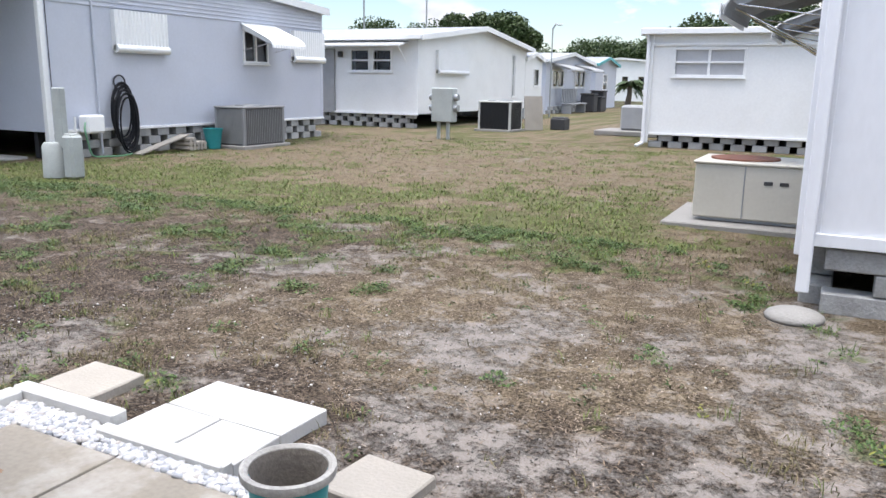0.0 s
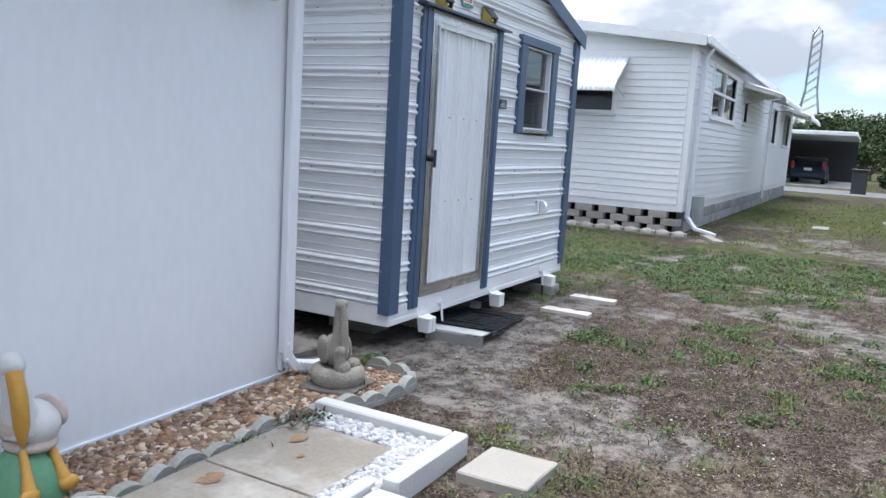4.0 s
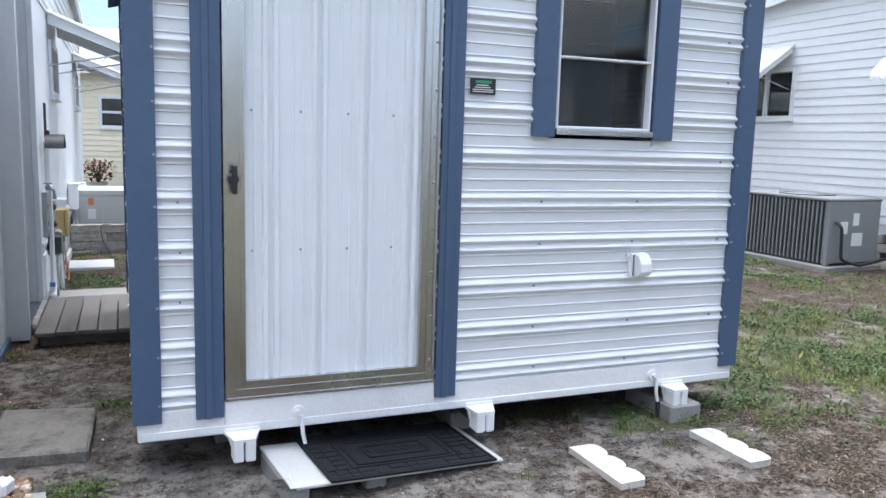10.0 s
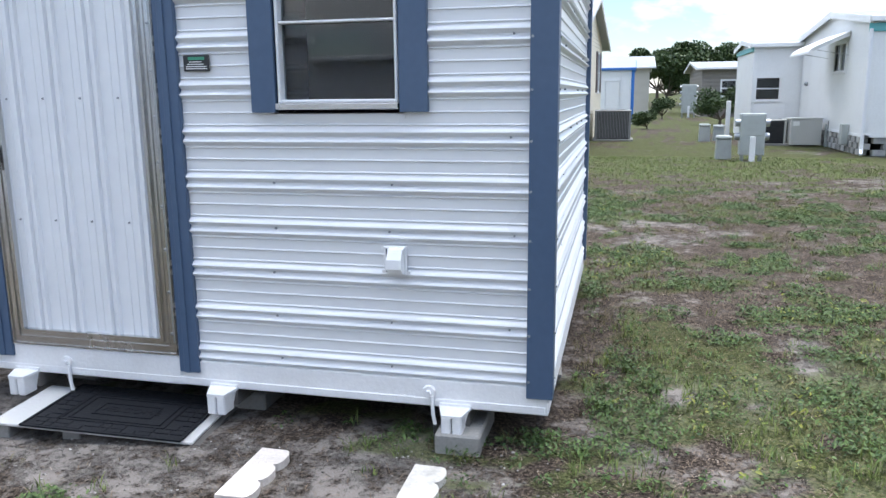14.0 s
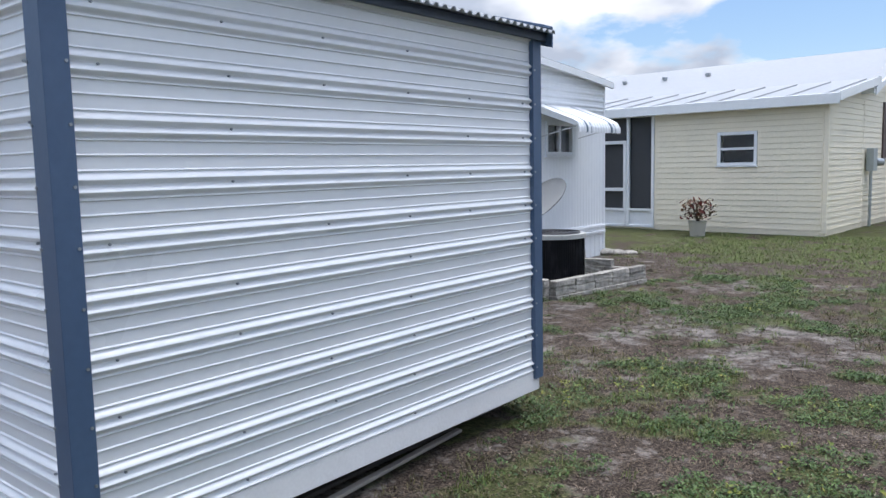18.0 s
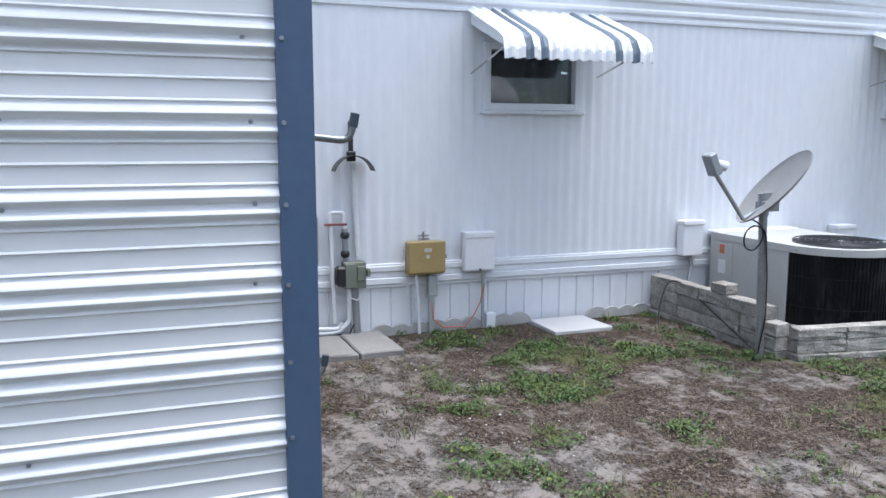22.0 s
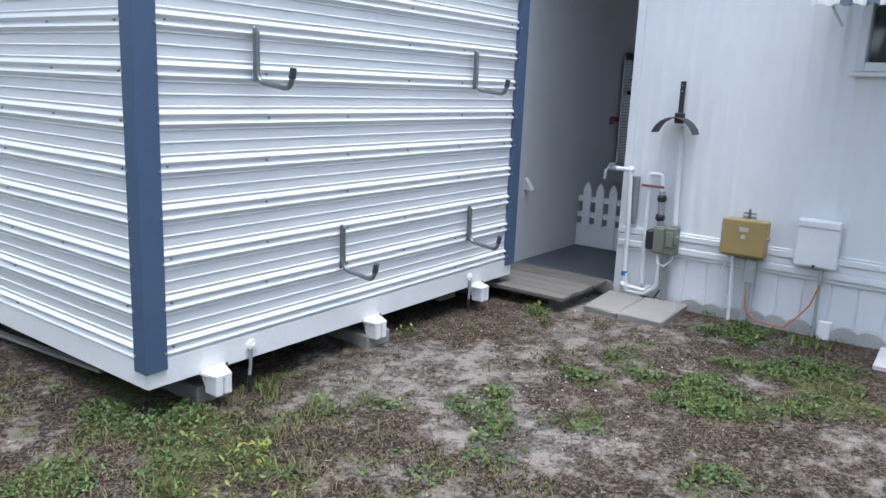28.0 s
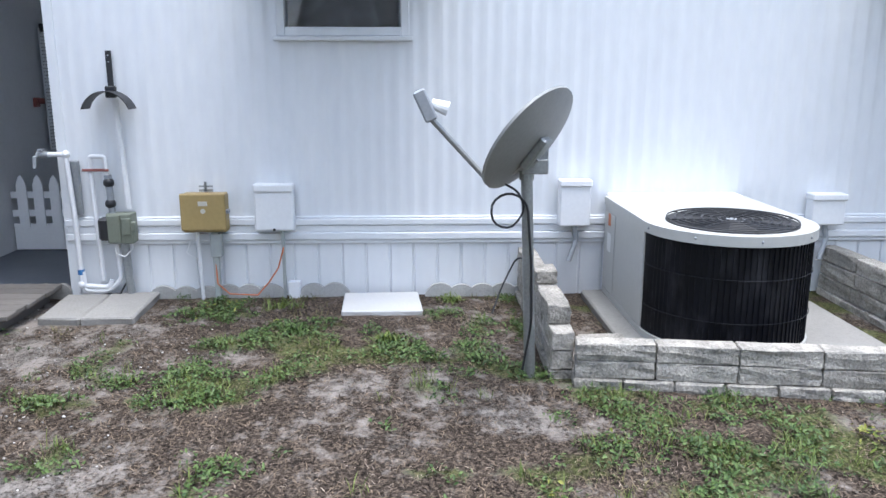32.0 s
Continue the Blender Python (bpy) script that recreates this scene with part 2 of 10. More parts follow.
# ---- materials ----
def mat(name, col, rough=0.5, metal=0.0, var=0.12, scale=3.0, fine=45.0, bump=0.15, stain=None, amount=0.0, sscale=1.5, rand=0.0, spec=0.5, stretch=(1, 1, 1)):
    """Paint or stone with broad and fine variation, stains, and relief."""
    m = bpy.data.materials.new(name)
    m.use_nodes = True
    nt = m.node_tree
    nd, ln = nt.nodes, nt.links
    bs = nd["Principled BSDF"]
    geo = nd.new("ShaderNodeNewGeometry")
    mp = nd.new("ShaderNodeMapping")
    mp.inputs["Scale"].default_value = stretch
    ln.new(geo.outputs["Position"], mp.inputs[0])
    big, small = nd.new("ShaderNodeTexNoise"), nd.new("ShaderNodeTexNoise")
    big.inputs["Scale"].default_value, big.inputs["Detail"].default_value = scale, 5
    small.inputs["Scale"].default_value, small.inputs["Detail"].default_value = fine, 4
    for t in (big, small):
        ln.new(mp.outputs[0], t.inputs["Vector"])
    add = nd.new("ShaderNodeMath")
    add.operation = "ADD"
    ln.new(big.outputs["Fac"], add.inputs[0])
    ln.new(small.outputs["Fac"], add.inputs[1])
    rng = nd.new("ShaderNodeMapRange")
    rng.inputs[1].default_value, rng.inputs[2].default_value = 0.6, 1.4
    rng.inputs[3].default_value, rng.inputs[4].default_value = 1 - var, 1 + var
    ln.new(add.outputs[0], rng.inputs[0])
    last = rng.outputs[0]
    if rand:
        info = nd.new("ShaderNodeObjectInfo")
        r2 = nd.new("ShaderNodeMapRange")
        r2.inputs[3].default_value, r2.inputs[4].default_value = 1 - rand, 1 + rand
        ln.new(info.outputs["Random"], r2.inputs[0])
        mu = nd.new("ShaderNodeMath")
        mu.operation = "MULTIPLY"
        ln.new(last, mu.inputs[0])
        ln.new(r2.outputs[0], mu.inputs[1])
        last = mu.outputs[0]
    hs = nd.new("ShaderNodeHueSaturation")
    hs.inputs["Color"].default_value = (*col, 1)
    ln.new(last, hs.inputs["Value"])
    color = hs.outputs[0]
    if stain:
        sn = nd.new("ShaderNodeTexNoise")
        sn.inputs["Scale"].default_value, sn.inputs["Detail"].default_value, sn.inputs["Roughness"].default_value = sscale, 8, 0.65
        ln.new(mp.outputs[0], sn.inputs["Vector"])
        sr = nd.new("ShaderNodeMapRange")
        sr.inputs[1].default_value, sr.inputs[2].default_value, sr.inputs[4].default_value = 0.48, 0.72, amount
        ln.new(sn.outputs["Fac"], sr.inputs[0])
        mx = nd.new("ShaderNodeMix")
        mx.data_type = "RGBA"
        ln.new(sr.outputs[0], mx.inputs[0])
        ln.new(color, mx.inputs[6])
        mx.inputs[7].default_value = (*stain, 1)
        color = mx.outputs[2]
    ln.new(color, bs.inputs["Base Color"])
    bs.inputs["Metallic"].default_value = metal
    bs.inputs["Specular IOR Level"].default_value = spec
    rr = nd.new("ShaderNodeMapRange")
    rr.inputs[3].default_value, rr.inputs[4].default_value = max(rough - 0.08, 0.02), min(rough + 0.1, 1)
    ln.new(big.outputs["Fac"], rr.inputs[0])
    ln.new(rr.outputs[0], bs.inputs["Roughness"])
    if bump:
        bp = nd.new("ShaderNodeBump")
        bp.inputs["Strength"].default_value, bp.inputs["Distance"].default_value = bump, 0.01
        ln.new(small.outputs["Fac"], bp.inputs["Height"])
        ln.new(bp.outputs[0], bs.inputs["Normal"])
    return m


def glass_mat(name, tint=(0.8, 0.85, 0.85), rough=0.01):
    m = bpy.data.materials.new(name)
    m.use_nodes = True
    bs = m.node_tree.nodes["Principled BSDF"]
    bs.inputs["Base Color"].default_value = (*tint, 1)
    bs.inputs["Transmission Weight"].default_value = 1.0
    bs.inputs["Roughness"].default_value = rough
    bs.inputs["IOR"].default_value = 1.5
    return m


def leaf_mat(name, col, col2, rough=0.55):
    """Foliage: each leaf takes its own shade."""
    m = bpy.data.materials.new(name)
    m.use_nodes = True
    nd, ln = m.node_tree.nodes, m.node_tree.links
    bs = nd["Principled BSDF"]
    geo = nd.new("ShaderNodeNewGeometry")
    mx = nd.new("ShaderNodeMix")
    mx.data_type = "RGBA"
    ln.new(geo.outputs["Random Per Island"], mx.inputs[0])
    mx.inputs[6].default_value, mx.inputs[7].default_value = (*col, 1), (*col2, 1)
    ln.new(mx.outputs[2], bs.inputs["Base Color"])
    bs.inputs["Roughness"].default_value = rough
    bs.inputs["Specular IOR Level"].default_value = 0.3
    bs.inputs["Subsurface Weight"].default_value = 0.0
    return m


WHITE = mat("white_enamel", (0.77, 0.785, 0.79), 0.38, var=0.05, scale=1.2, fine=20, bump=0.03, stain=(0.6, 0.6, 0.58), amount=0.22)
SHEDWHITE = mat("shed_sheet", (0.75, 0.765, 0.775), 0.30, var=0.025, scale=0.9, fine=12, bump=0.012, stain=(0.64, 0.66, 0.68), amount=0.08, sscale=0.8)
SKIRTWHITE = mat("white_board", (0.80, 0.80, 0.80), 0.55, var=0.06, scale=2, fine=60, bump=0.15, stain=(0.55, 0.54, 0.5), amount=0.18, sscale=5)
HOMEWHITE = mat("home_siding", (0.74, 0.76, 0.78), 0.42, var=0.05, scale=0.8, fine=14, bump=0.04, stain=(0.58, 0.62, 0.66), amount=0.3, sscale=0.7, stretch=(1, 1, 0.35))
WALLWHITE = mat("smooth_wall", (0.74, 0.76, 0.79), 0.45, var=0.04, scale=0.9, fine=25, bump=0.05, stain=(0.64, 0.66, 0.69), amount=0.35, sscale=1.1, stretch=(1, 1, 0.4))
BLUE = mat("blue_trim", (0.062, 0.105, 0.18), 0.42, var=0.08, scale=2, fine=30, bump=0.03, stain=(0.11, 0.15, 0.22), amount=0.25)
GREYSIDE = mat("grey_siding", (0.50, 0.53, 0.60), 0.55, var=0.05, scale=1, fine=20, bump=0.05, stain=(0.42, 0.45, 0.5), amount=0.25)
VINYL = mat("white_vinyl", (0.77, 0.78, 0.79), 0.45, var=0.05, scale=1, fine=25, bump=0.04, stain=(0.6, 0.6, 0.58), amount=0.25, stretch=(0.4, 0.4, 1))
YELLOW = mat("cream_vinyl", (0.82, 0.745, 0.58), 0.5, var=0.05, scale=1, fine=25, bump=0.04, stain=(0.62, 0.58, 0.44), amount=0.2)
ROOFWHITE = mat("white_roof", (0.31, 0.325, 0.34), 0.45, var=0.08, scale=0.6, fine=10, bump=0.05, stain=(0.30, 0.30, 0.29), amount=0.4)
ALU = mat("aluminium", (0.60, 0.60, 0.595), 0.24, metal=1.0, var=0.12, scale=5, fine=90, bump=0.04, stain=(0.34, 0.32, 0.29), amount=0.18, sscale=3, stretch=(1, 1, 0.4))
GALV = mat("galvanised", (0.36, 0.38, 0.39), 0.38, metal=0.75, var=0.2, scale=9, fine=70, bump=0.05)
STEEL = mat("dull_grey_steel", (0.30, 0.32, 0.34), 0.5, metal=0.3, var=0.12, scale=6, fine=60, bump=0.06)
BLACK = mat("black_metal", (0.02, 0.021, 0.024), 0.42, var=0.3, scale=6, fine=60, bump=0.08)
RUBBER = mat("black_rubber", (0.011, 0.012, 0.015), 0.7, var=0.25, scale=8, fine=90, bump=0.25, spec=0.25)
CONCRETE = mat("concrete", (0.25, 0.243, 0.228), 0.9, var=0.18, scale=6, fine=70, bump=0.45, stain=(0.2, 0.19, 0.18), amount=0.5, sscale=3, rand=0.12)
BLOCK = mat("grey_block", (0.33, 0.335, 0.33), 0.92, var=0.2, scale=7, fine=60, bump=0.6, stain=(0.15, 0.15, 0.145), amount=0.6, sscale=2.5, rand=0.2)
STONE = mat("pale_split_stone", (0.34, 0.32, 0.285), 0.92, var=0.55, scale=16, fine=75, bump=1.0, stain=(0.15, 0.15, 0.14), amount=0.7, sscale=3.5, rand=0.26, spec=0.25)
WHITEPAINT = mat("white_masonry_paint", (0.52, 0.52, 0.51), 0.6, var=0.05, scale=3, fine=60, bump=0.25, stain=(0.6, 0.57, 0.52), amount=0.25, sscale=4)
PATIO = mat("worn_patio", (0.25, 0.222, 0.182), 0.75, var=0.18, scale=3, fine=50, bump=0.2, stain=(0.46, 0.44, 0.41), amount=0.85, sscale=3.0)
RUST = mat("rust_stain", (0.24, 0.145, 0.085), 0.8, var=0.3, scale=12, fine=60, bump=0.1)
PAVER = mat("cream_paver", (0.33, 0.305, 0.27), 0.85, var=0.1, scale=5, fine=70, bump=0.3, stain=(0.27, 0.25, 0.21), amount=0.5, rand=0.1)
WOODGREY = mat("weathered_wood", (0.125, 0.115, 0.105), 0.85, var=0.3, scale=3, fine=40, bump=0.5, stain=(0.1, 0.095, 0.09), amount=0.5, rand=0.2, stretch=(4, 0.5, 4))
PICKET = mat("white_plastic", (0.80, 0.81, 0.82), 0.4, var=0.04, bump=0.02)
PAINTFLOOR = mat("grey_floor_paint", (0.045, 0.055, 0.072), 0.45, var=0.15, scale=3, fine=40, bump=0.08)
# near-black that stands in for shade inside rooms and crawl spaces
SHADEDARK = mat("interior_shade", (0.03, 0.03, 0.033), 0.8, var=0.2, bump=0)
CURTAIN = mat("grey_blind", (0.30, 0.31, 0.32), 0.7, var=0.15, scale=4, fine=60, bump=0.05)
GLASS = glass_mat("window_glass", (0.55, 0.6, 0.62))
SCREEN = mat("insect_screen", (0.045, 0.048, 0.052), 0.7, var=0.2, scale=3, fine=200, bump=0.1)
PVC = mat("white_pvc", (0.74, 0.75, 0.76), 0.35, var=0.06, bump=0.02)
TAN = mat("tan_box", (0.36, 0.265, 0.11), 0.45, var=0.1, scale=4, fine=40, bump=0.04, stain=(0.25, 0.18, 0.08), amount=0.3)
BEIGE = mat("beige_enamel", (0.52, 0.50, 0.44), 0.42, var=0.06, scale=2, fine=30, bump=0.03, stain=(0.4, 0.37, 0.3), amount=0.3)
ACGREY = mat("grey_enamel", (0.22, 0.225, 0.23), 0.45, var=0.1, scale=3, fine=40, bump=0.05)
ACWHITE = mat("cream_enamel", (0.46, 0.465, 0.445), 0.42, var=0.05, scale=2, fine=30, bump=0.03, stain=(0.40, 0.385, 0.34), amount=0.3)
GREENGREY = mat("utility_green", (0.17, 0.19, 0.15), 0.5, var=0.15, scale=6, fine=50, bump=0.08)
PEDGREY = mat("pedestal_grey", (0.36, 0.39, 0.38), 0.6, var=0.1, scale=5, fine=50, bump=0.08, stain=(0.2, 0.2, 0.19), amount=0.4)
TEAL = mat("teal_pot", (0.02, 0.26, 0.28), 0.45, var=0.12, scale=6, fine=50, bump=0.05)
TEALTRIM = mat("teal_trim", (0.13, 0.42, 0.44), 0.5, var=0.08)
COBALT = mat("cobalt_paint", (0.03, 0.16, 0.5), 0.45, var=0.08)
SLABDARK = mat("weathered_slab", (0.15, 0.135, 0.115), 0.95, var=0.25, scale=10, fine=80, bump=0.6, stain=(0.09, 0.085, 0.075), amount=0.6, sscale=8)
CEMENT = mat("statue_cement", (0.29, 0.265, 0.225), 0.95, var=0.25, scale=12, fine=80, bump=0.8, stain=(0.16, 0.145, 0.12), amount=0.6, sscale=8)
BRICKRED = mat("red_brick", (0.32, 0.12, 0.08), 0.9, var=0.2, scale=9, fine=60, bump=0.5, rand=0.2)
BARK = mat("bark", (0.12, 0.10, 0.08), 0.95, var=0.3, scale=6, fine=30, bump=0.8)
CAROPAINT = mat("white_car_paint", (0.75, 0.76, 0.77), 0.2, var=0.02, bump=0)
CARNAVY = mat("navy_car_paint", (0.02, 0.035, 0.07), 0.2, var=0.05, bump=0)
LAMPRED = mat("red_lens", (0.45, 0.03, 0.03), 0.25, var=0.05, bump=0)
CARGLASS = mat("tinted_glass", (0.012, 0.014, 0.016), 0.06, var=0.05, bump=0)
SOIL = mat("potting_soil", (0.06, 0.05, 0.04), 0.95, var=0.3, scale=20, fine=120, bump=0.8)
COPPERRED = mat("red_valve", (0.22, 0.07, 0.06), 0.5, var=0.15, bump=0.05)
ORANGEWIRE = mat("orange_cable", (0.55, 0.16, 0.06), 0.5, var=0.1, bump=0)
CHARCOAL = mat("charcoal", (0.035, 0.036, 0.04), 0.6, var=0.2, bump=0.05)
GREENPAINT = mat("green_paint", (0.10, 0.25, 0.14), 0.5, var=0.15, bump=0.1)
OCHRE = mat("ochre_paint", (0.50, 0.27, 0.05), 0.5, var=0.15, bump=0.1)
STICKRED = mat("red_print", (0.42, 0.06, 0.07), 0.5, var=0.05, bump=0)
STICKGREEN = mat("green_print", (0.05, 0.28, 0.17), 0.5, var=0.05, bump=0)
STICKWHITE = mat("white_print", (0.72, 0.73, 0.72), 0.5, var=0.05, bump=0)
LAMPGOLD = mat("solar_lamp_brass", (0.34, 0.27, 0.06), 0.35, metal=0.4, var=0.2, scale=10, bump=0.05)
LEAFDARK = leaf_mat("tree_leaves", (0.025, 0.05, 0.016), (0.06, 0.09, 0.03))
LEAFPALM = leaf_mat("palm_leaves", (0.03, 0.06, 0.02), (0.08, 0.11, 0.045))
LEAFAGAVE = leaf_mat("agave_leaves", (0.07, 0.13, 0.04), (0.18, 0.2, 0.06))
LEAFRED = leaf_mat("red_leaves", (0.16, 0.03, 0.03), (0.12, 0.11, 0.05))
LEAFSUCC = leaf_mat("sedum_leaves", (0.10, 0.04, 0.04), (0.09, 0.13, 0.07))


# ---- ground ----
def lattice(ix, iy, seed):
    h = (ix.astype(np.int64) * 374761393 + iy.astype(np.int64) * 668265263 + seed * 1274126177) & 0xFFFFFFFF
    h = ((h ^ (h >> 13)) * 1103515245) & 0xFFFFFFFF
    return ((h ^ (h >> 16)) & 0xFFFF) / 65535.0


def vnoise(x, y, size, seed):
    x, y = np.asarray(x) / size, np.asarray(y) / size
    ix, iy = np.floor(x), np.floor(y)
    fx, fy = x - ix, y - iy
    fx, fy = fx * fx * (3 - 2 * fx), fy * fy * (3 - 2 * fy)
    a, b = lattice(ix, iy, seed), lattice(ix + 1, iy, seed)
    c, d = lattice(ix, iy + 1, seed), lattice(ix + 1, iy + 1, seed)
    return (a + (b - a) * fx) * (1 - fy) + (c + (d - c) * fx) * fy


def fbm(x, y, size, seed, octaves=4):
    s, k, t = 0, 0.5, 0
    for i in range(octaves):
        s, t = s + k * vnoise(x, y, size / 2 ** i, seed + 7 * i), t + k
        k *= 0.55
    return s / t


def step(a, b, x):
    t = np.clip((x - a) / (b - a), 0, 1)
    return t * t * (3 - 2 * t)


def blob(x, y, cx, cy, rx, ry):
    return np.exp(-((x - cx) / rx) ** 2 - ((y - cy) / ry) ** 2)


def sand_at(x, y):
    """How bare the soil is."""
    b = 0.22 * blob(x, y, -5.5, 1.3, 1.7, 0.5) + 0.10 * blob(x, y, -3.6, 2.2, 1.0, 0.7) + 0.15 * blob(x, y, 0.0, 3.2, 1.3, 1.3) + 0.06 * blob(x, y, -2.6, 4.6, 2.5, 1.0)
    b += 0.17 * blob(x, y, -4.6, -2.8, 0.9, 0.5) - 0.03 * step(-3.2, -4.2, y) + 0.2 * blob(x, y, -3.9, -0.4, 0.55, 2.0)
    b += 0.14 * blob(x, y, -8.1, -4.3, 1.0, 0.35) + 0.12 * blob(x, y, -11.0, 3.0, 3.5, 1.6) + 0.12 * blob(x, y, -3.9, -4.0, 0.5, 1.6)
    b -= 0.10 * step(4.5, 7.5, y) + 0.05 * step(-9.5, -12.5, y) + 0.12 * step(-14.5, -20, x)
    return step(0.43, 0.68, 0.60 * fbm(x, y, 0.5, 3, 4) + 0.40 * fbm(x, y, 1.7, 8, 3) + b - 0.055)


def green_at(x, y):
    """How much the ground is covered by weeds and grass."""
    b = 0.07 * blob(x, y, -8.2, -0.6, 0.9, 2.6) + 0.07 * blob(x, y, -4.9, 1.5, 0.45, 0.3) + 0.08 * blob(x, y, -9.5, -4.0, 2.5, 2.0)
    b += 0.16 * np.exp(-((y - 8.0) / 2.2) ** 2) * step(0.5, -2.0, x) + 0.10 * blob(x, y, -10.0, 2.0, 2.2, 1.6) - 0.15 * blob(x, y, -4.2, -3.8, 1.4, 0.9)
    b += 0.15 * step(-8.5, -12, y) + 0.15 * step(-15, -19, x) + 0.07 * step(10, 20, y)
    b -= 0.2 * blob(x, y, -4.6, -2.9, 1.1, 0.7) + 0.3 * blob(x, y, -5.6, -0.7, 1.35, 1.25) + 0.10 * blob(x, y, -4.2, 12.0, 5, 2.5) + 0.2 * blob(x, y, -1.6, 3.2, 3.2, 2.2)
    small = step(0.595, 0.65, fbm(x, y, 0.26, 501, 2) + 0.3 * b - 0.1 * blob(x, y, -1.4, 3.2, 2.4, 2.0)) * step(0.42, 0.5, fbm(x, y, 1.5, 509, 2))
    return np.maximum(step(0.545, 0.645, 0.42 * fbm(x, y, 0.42, 41, 3) + 0.26 * fbm(x, y, 0.13, 47, 3) + 0.32 * fbm(x, y, 2.2, 61, 3) + b), 0.8 * small)


def height_at(x, y):
    return 0.05 * (fbm(x, y, 1.6, 91, 4) - 0.5) + 0.012 * (vnoise(x, y, 0.16, 17) - 0.5)


def spread(a, b, d, far, k=1.22):
    core = list(np.arange(a, b + d / 2, d))
    lo, hi, s = [], [], d
    while (lo[-1] if lo else a) > -far:
        s *= k
        lo.append((lo[-1] if lo else a) - s)
    s = d
    while (hi[-1] if hi else b) < far:
        s *= k
        hi.append((hi[-1] if hi else b) + s)
    return np.array(lo[::-1] + core + hi)


def mesh_from(name, co, quads, material, attributes=()):
    me = bpy.data.meshes.new(name)
    n, k = len(quads), quads.shape[1]
    me.vertices.add(len(co))
    me.vertices.foreach_set("co", np.ascontiguousarray(co, dtype=np.float32).ravel())
    me.loops.add(n * k)
    me.loops.foreach_set("vertex_index", np.ascontiguousarray(quads, dtype=np.int32).ravel())
    me.polygons.add(n)
    me.polygons.foreach_set("loop_start", np.arange(0, n * k, k, dtype=np.int32))
    for key, values in attributes:
        me.attributes.new(key, "FLOAT", "POINT").data.foreach_set("value", np.ascontiguousarray(values, dtype=np.float32).ravel())
    me.update(calc_edges=True)
    me.materials.append(material)
    return new(name, me)


GROUND = bpy.data.materials.new("sandy_lawn")
GROUND.use_nodes = True
gn, gl = GROUND.node_tree.nodes, GROUND.node_tree.links


def gnoise(size, detail=6, rough=0.6):
    n = gn.new("ShaderNodeTexNoise")
    n.inputs["Scale"].default_value, n.inputs["Detail"].default_value, n.inputs["Roughness"].default_value = size, detail, rough
    gl.new(gpos.outputs["Position"], n.inputs["Vector"])
    return n.outputs["Fac"]


def gramp(fac, stops):
    n = gn.new("ShaderNodeValToRGB")
    el = n.color_ramp.elements
    while len(el) < len(stops):
        el.new(0.5)
    for e, (p, c) in zip(el, stops):
        e.position, e.color = p, (*c, 1)
    gl.new(fac, n.inputs[0])
    return n.outputs[0]


def gmix(fac, a, b):
    n = gn.new("ShaderNodeMix")
    n.data_type = "RGBA"
    gl.new(fac, n.inputs[0])
    gl.new(a, n.inputs[6])
    gl.new(b, n.inputs[7])
    return n.outputs[2]


def gmath(op, a, b):
    n = gn.new("ShaderNodeMath")
    n.operation, n.use_clamp = op, op != "SUBTRACT"
    for k, s in enumerate((a, b)):
        if isinstance(s, (int, float)):
            n.inputs[k].default_value = s
        else:
            gl.new(s, n.inputs[k])
    return n.outputs[0]


gpos = gn.new("ShaderNodeNewGeometry")
gs, gg = gn.new("ShaderNodeAttribute"), gn.new("ShaderNodeAttribute")
gs.attribute_name, gg.attribute_name = "sand", "green"
speck = gnoise(60, 8, 0.78)
mid = gnoise(5, 9, 0.72)
finegrain = gnoise(190, 5, 0.78)
blotch = gnoise(17, 9, 0.76)
broad = gnoise(0.8, 5, 0.6)
thatch = gramp(speck, [(0.37, (0.009, 0.007, 0.0055)), (0.50, (0.051, 0.039, 0.030)), (0.66, (0.18, 0.138, 0.106))])
bare = gramp(finegrain, [(0.36, (0.07, 0.064, 0.058)), (0.5, (0.155, 0.144, 0.132)), (0.64, (0.29, 0.27, 0.25))])
pink = gramp(mid, [(0.4, (0.135, 0.126, 0.117)), (0.66, (0.28, 0.24, 0.213))])
lawn = gramp(speck, [(0.34, (0.016, 0.024, 0.007)), (0.52, (0.066, 0.084, 0.022)), (0.70, (0.17, 0.165, 0.06))])
half = gn.new("ShaderNodeValue")
half.outputs[0].default_value = 0.45
bare = gmix(half.outputs[0], bare, pink)
crumbs = gramp(gmath("ADD", gmath("MULTIPLY", blotch, 0.6), gmath("MULTIPLY", speck, 0.4)), [(0.40, (0.92, 0.92, 0.92)), (0.465, (0, 0, 0))])
bare = gmix(crumbs, bare, thatch)


def centred(fac, k):
    n = gn.new("ShaderNodeMath")
    n.operation = "MULTIPLY_ADD"
    gl.new(fac, n.inputs[0])
    n.inputs[1].default_value, n.inputs[2].default_value = k, -0.5 * k
    return n.outputs[0]


def summed(*parts):
    out = parts[0]
    for p in parts[1:]:
        n = gn.new("ShaderNodeMath")
        n.operation = "ADD"
        gl.new(out, n.inputs[0])
        gl.new(p, n.inputs[1])
        out = n.outputs[0]
    return out


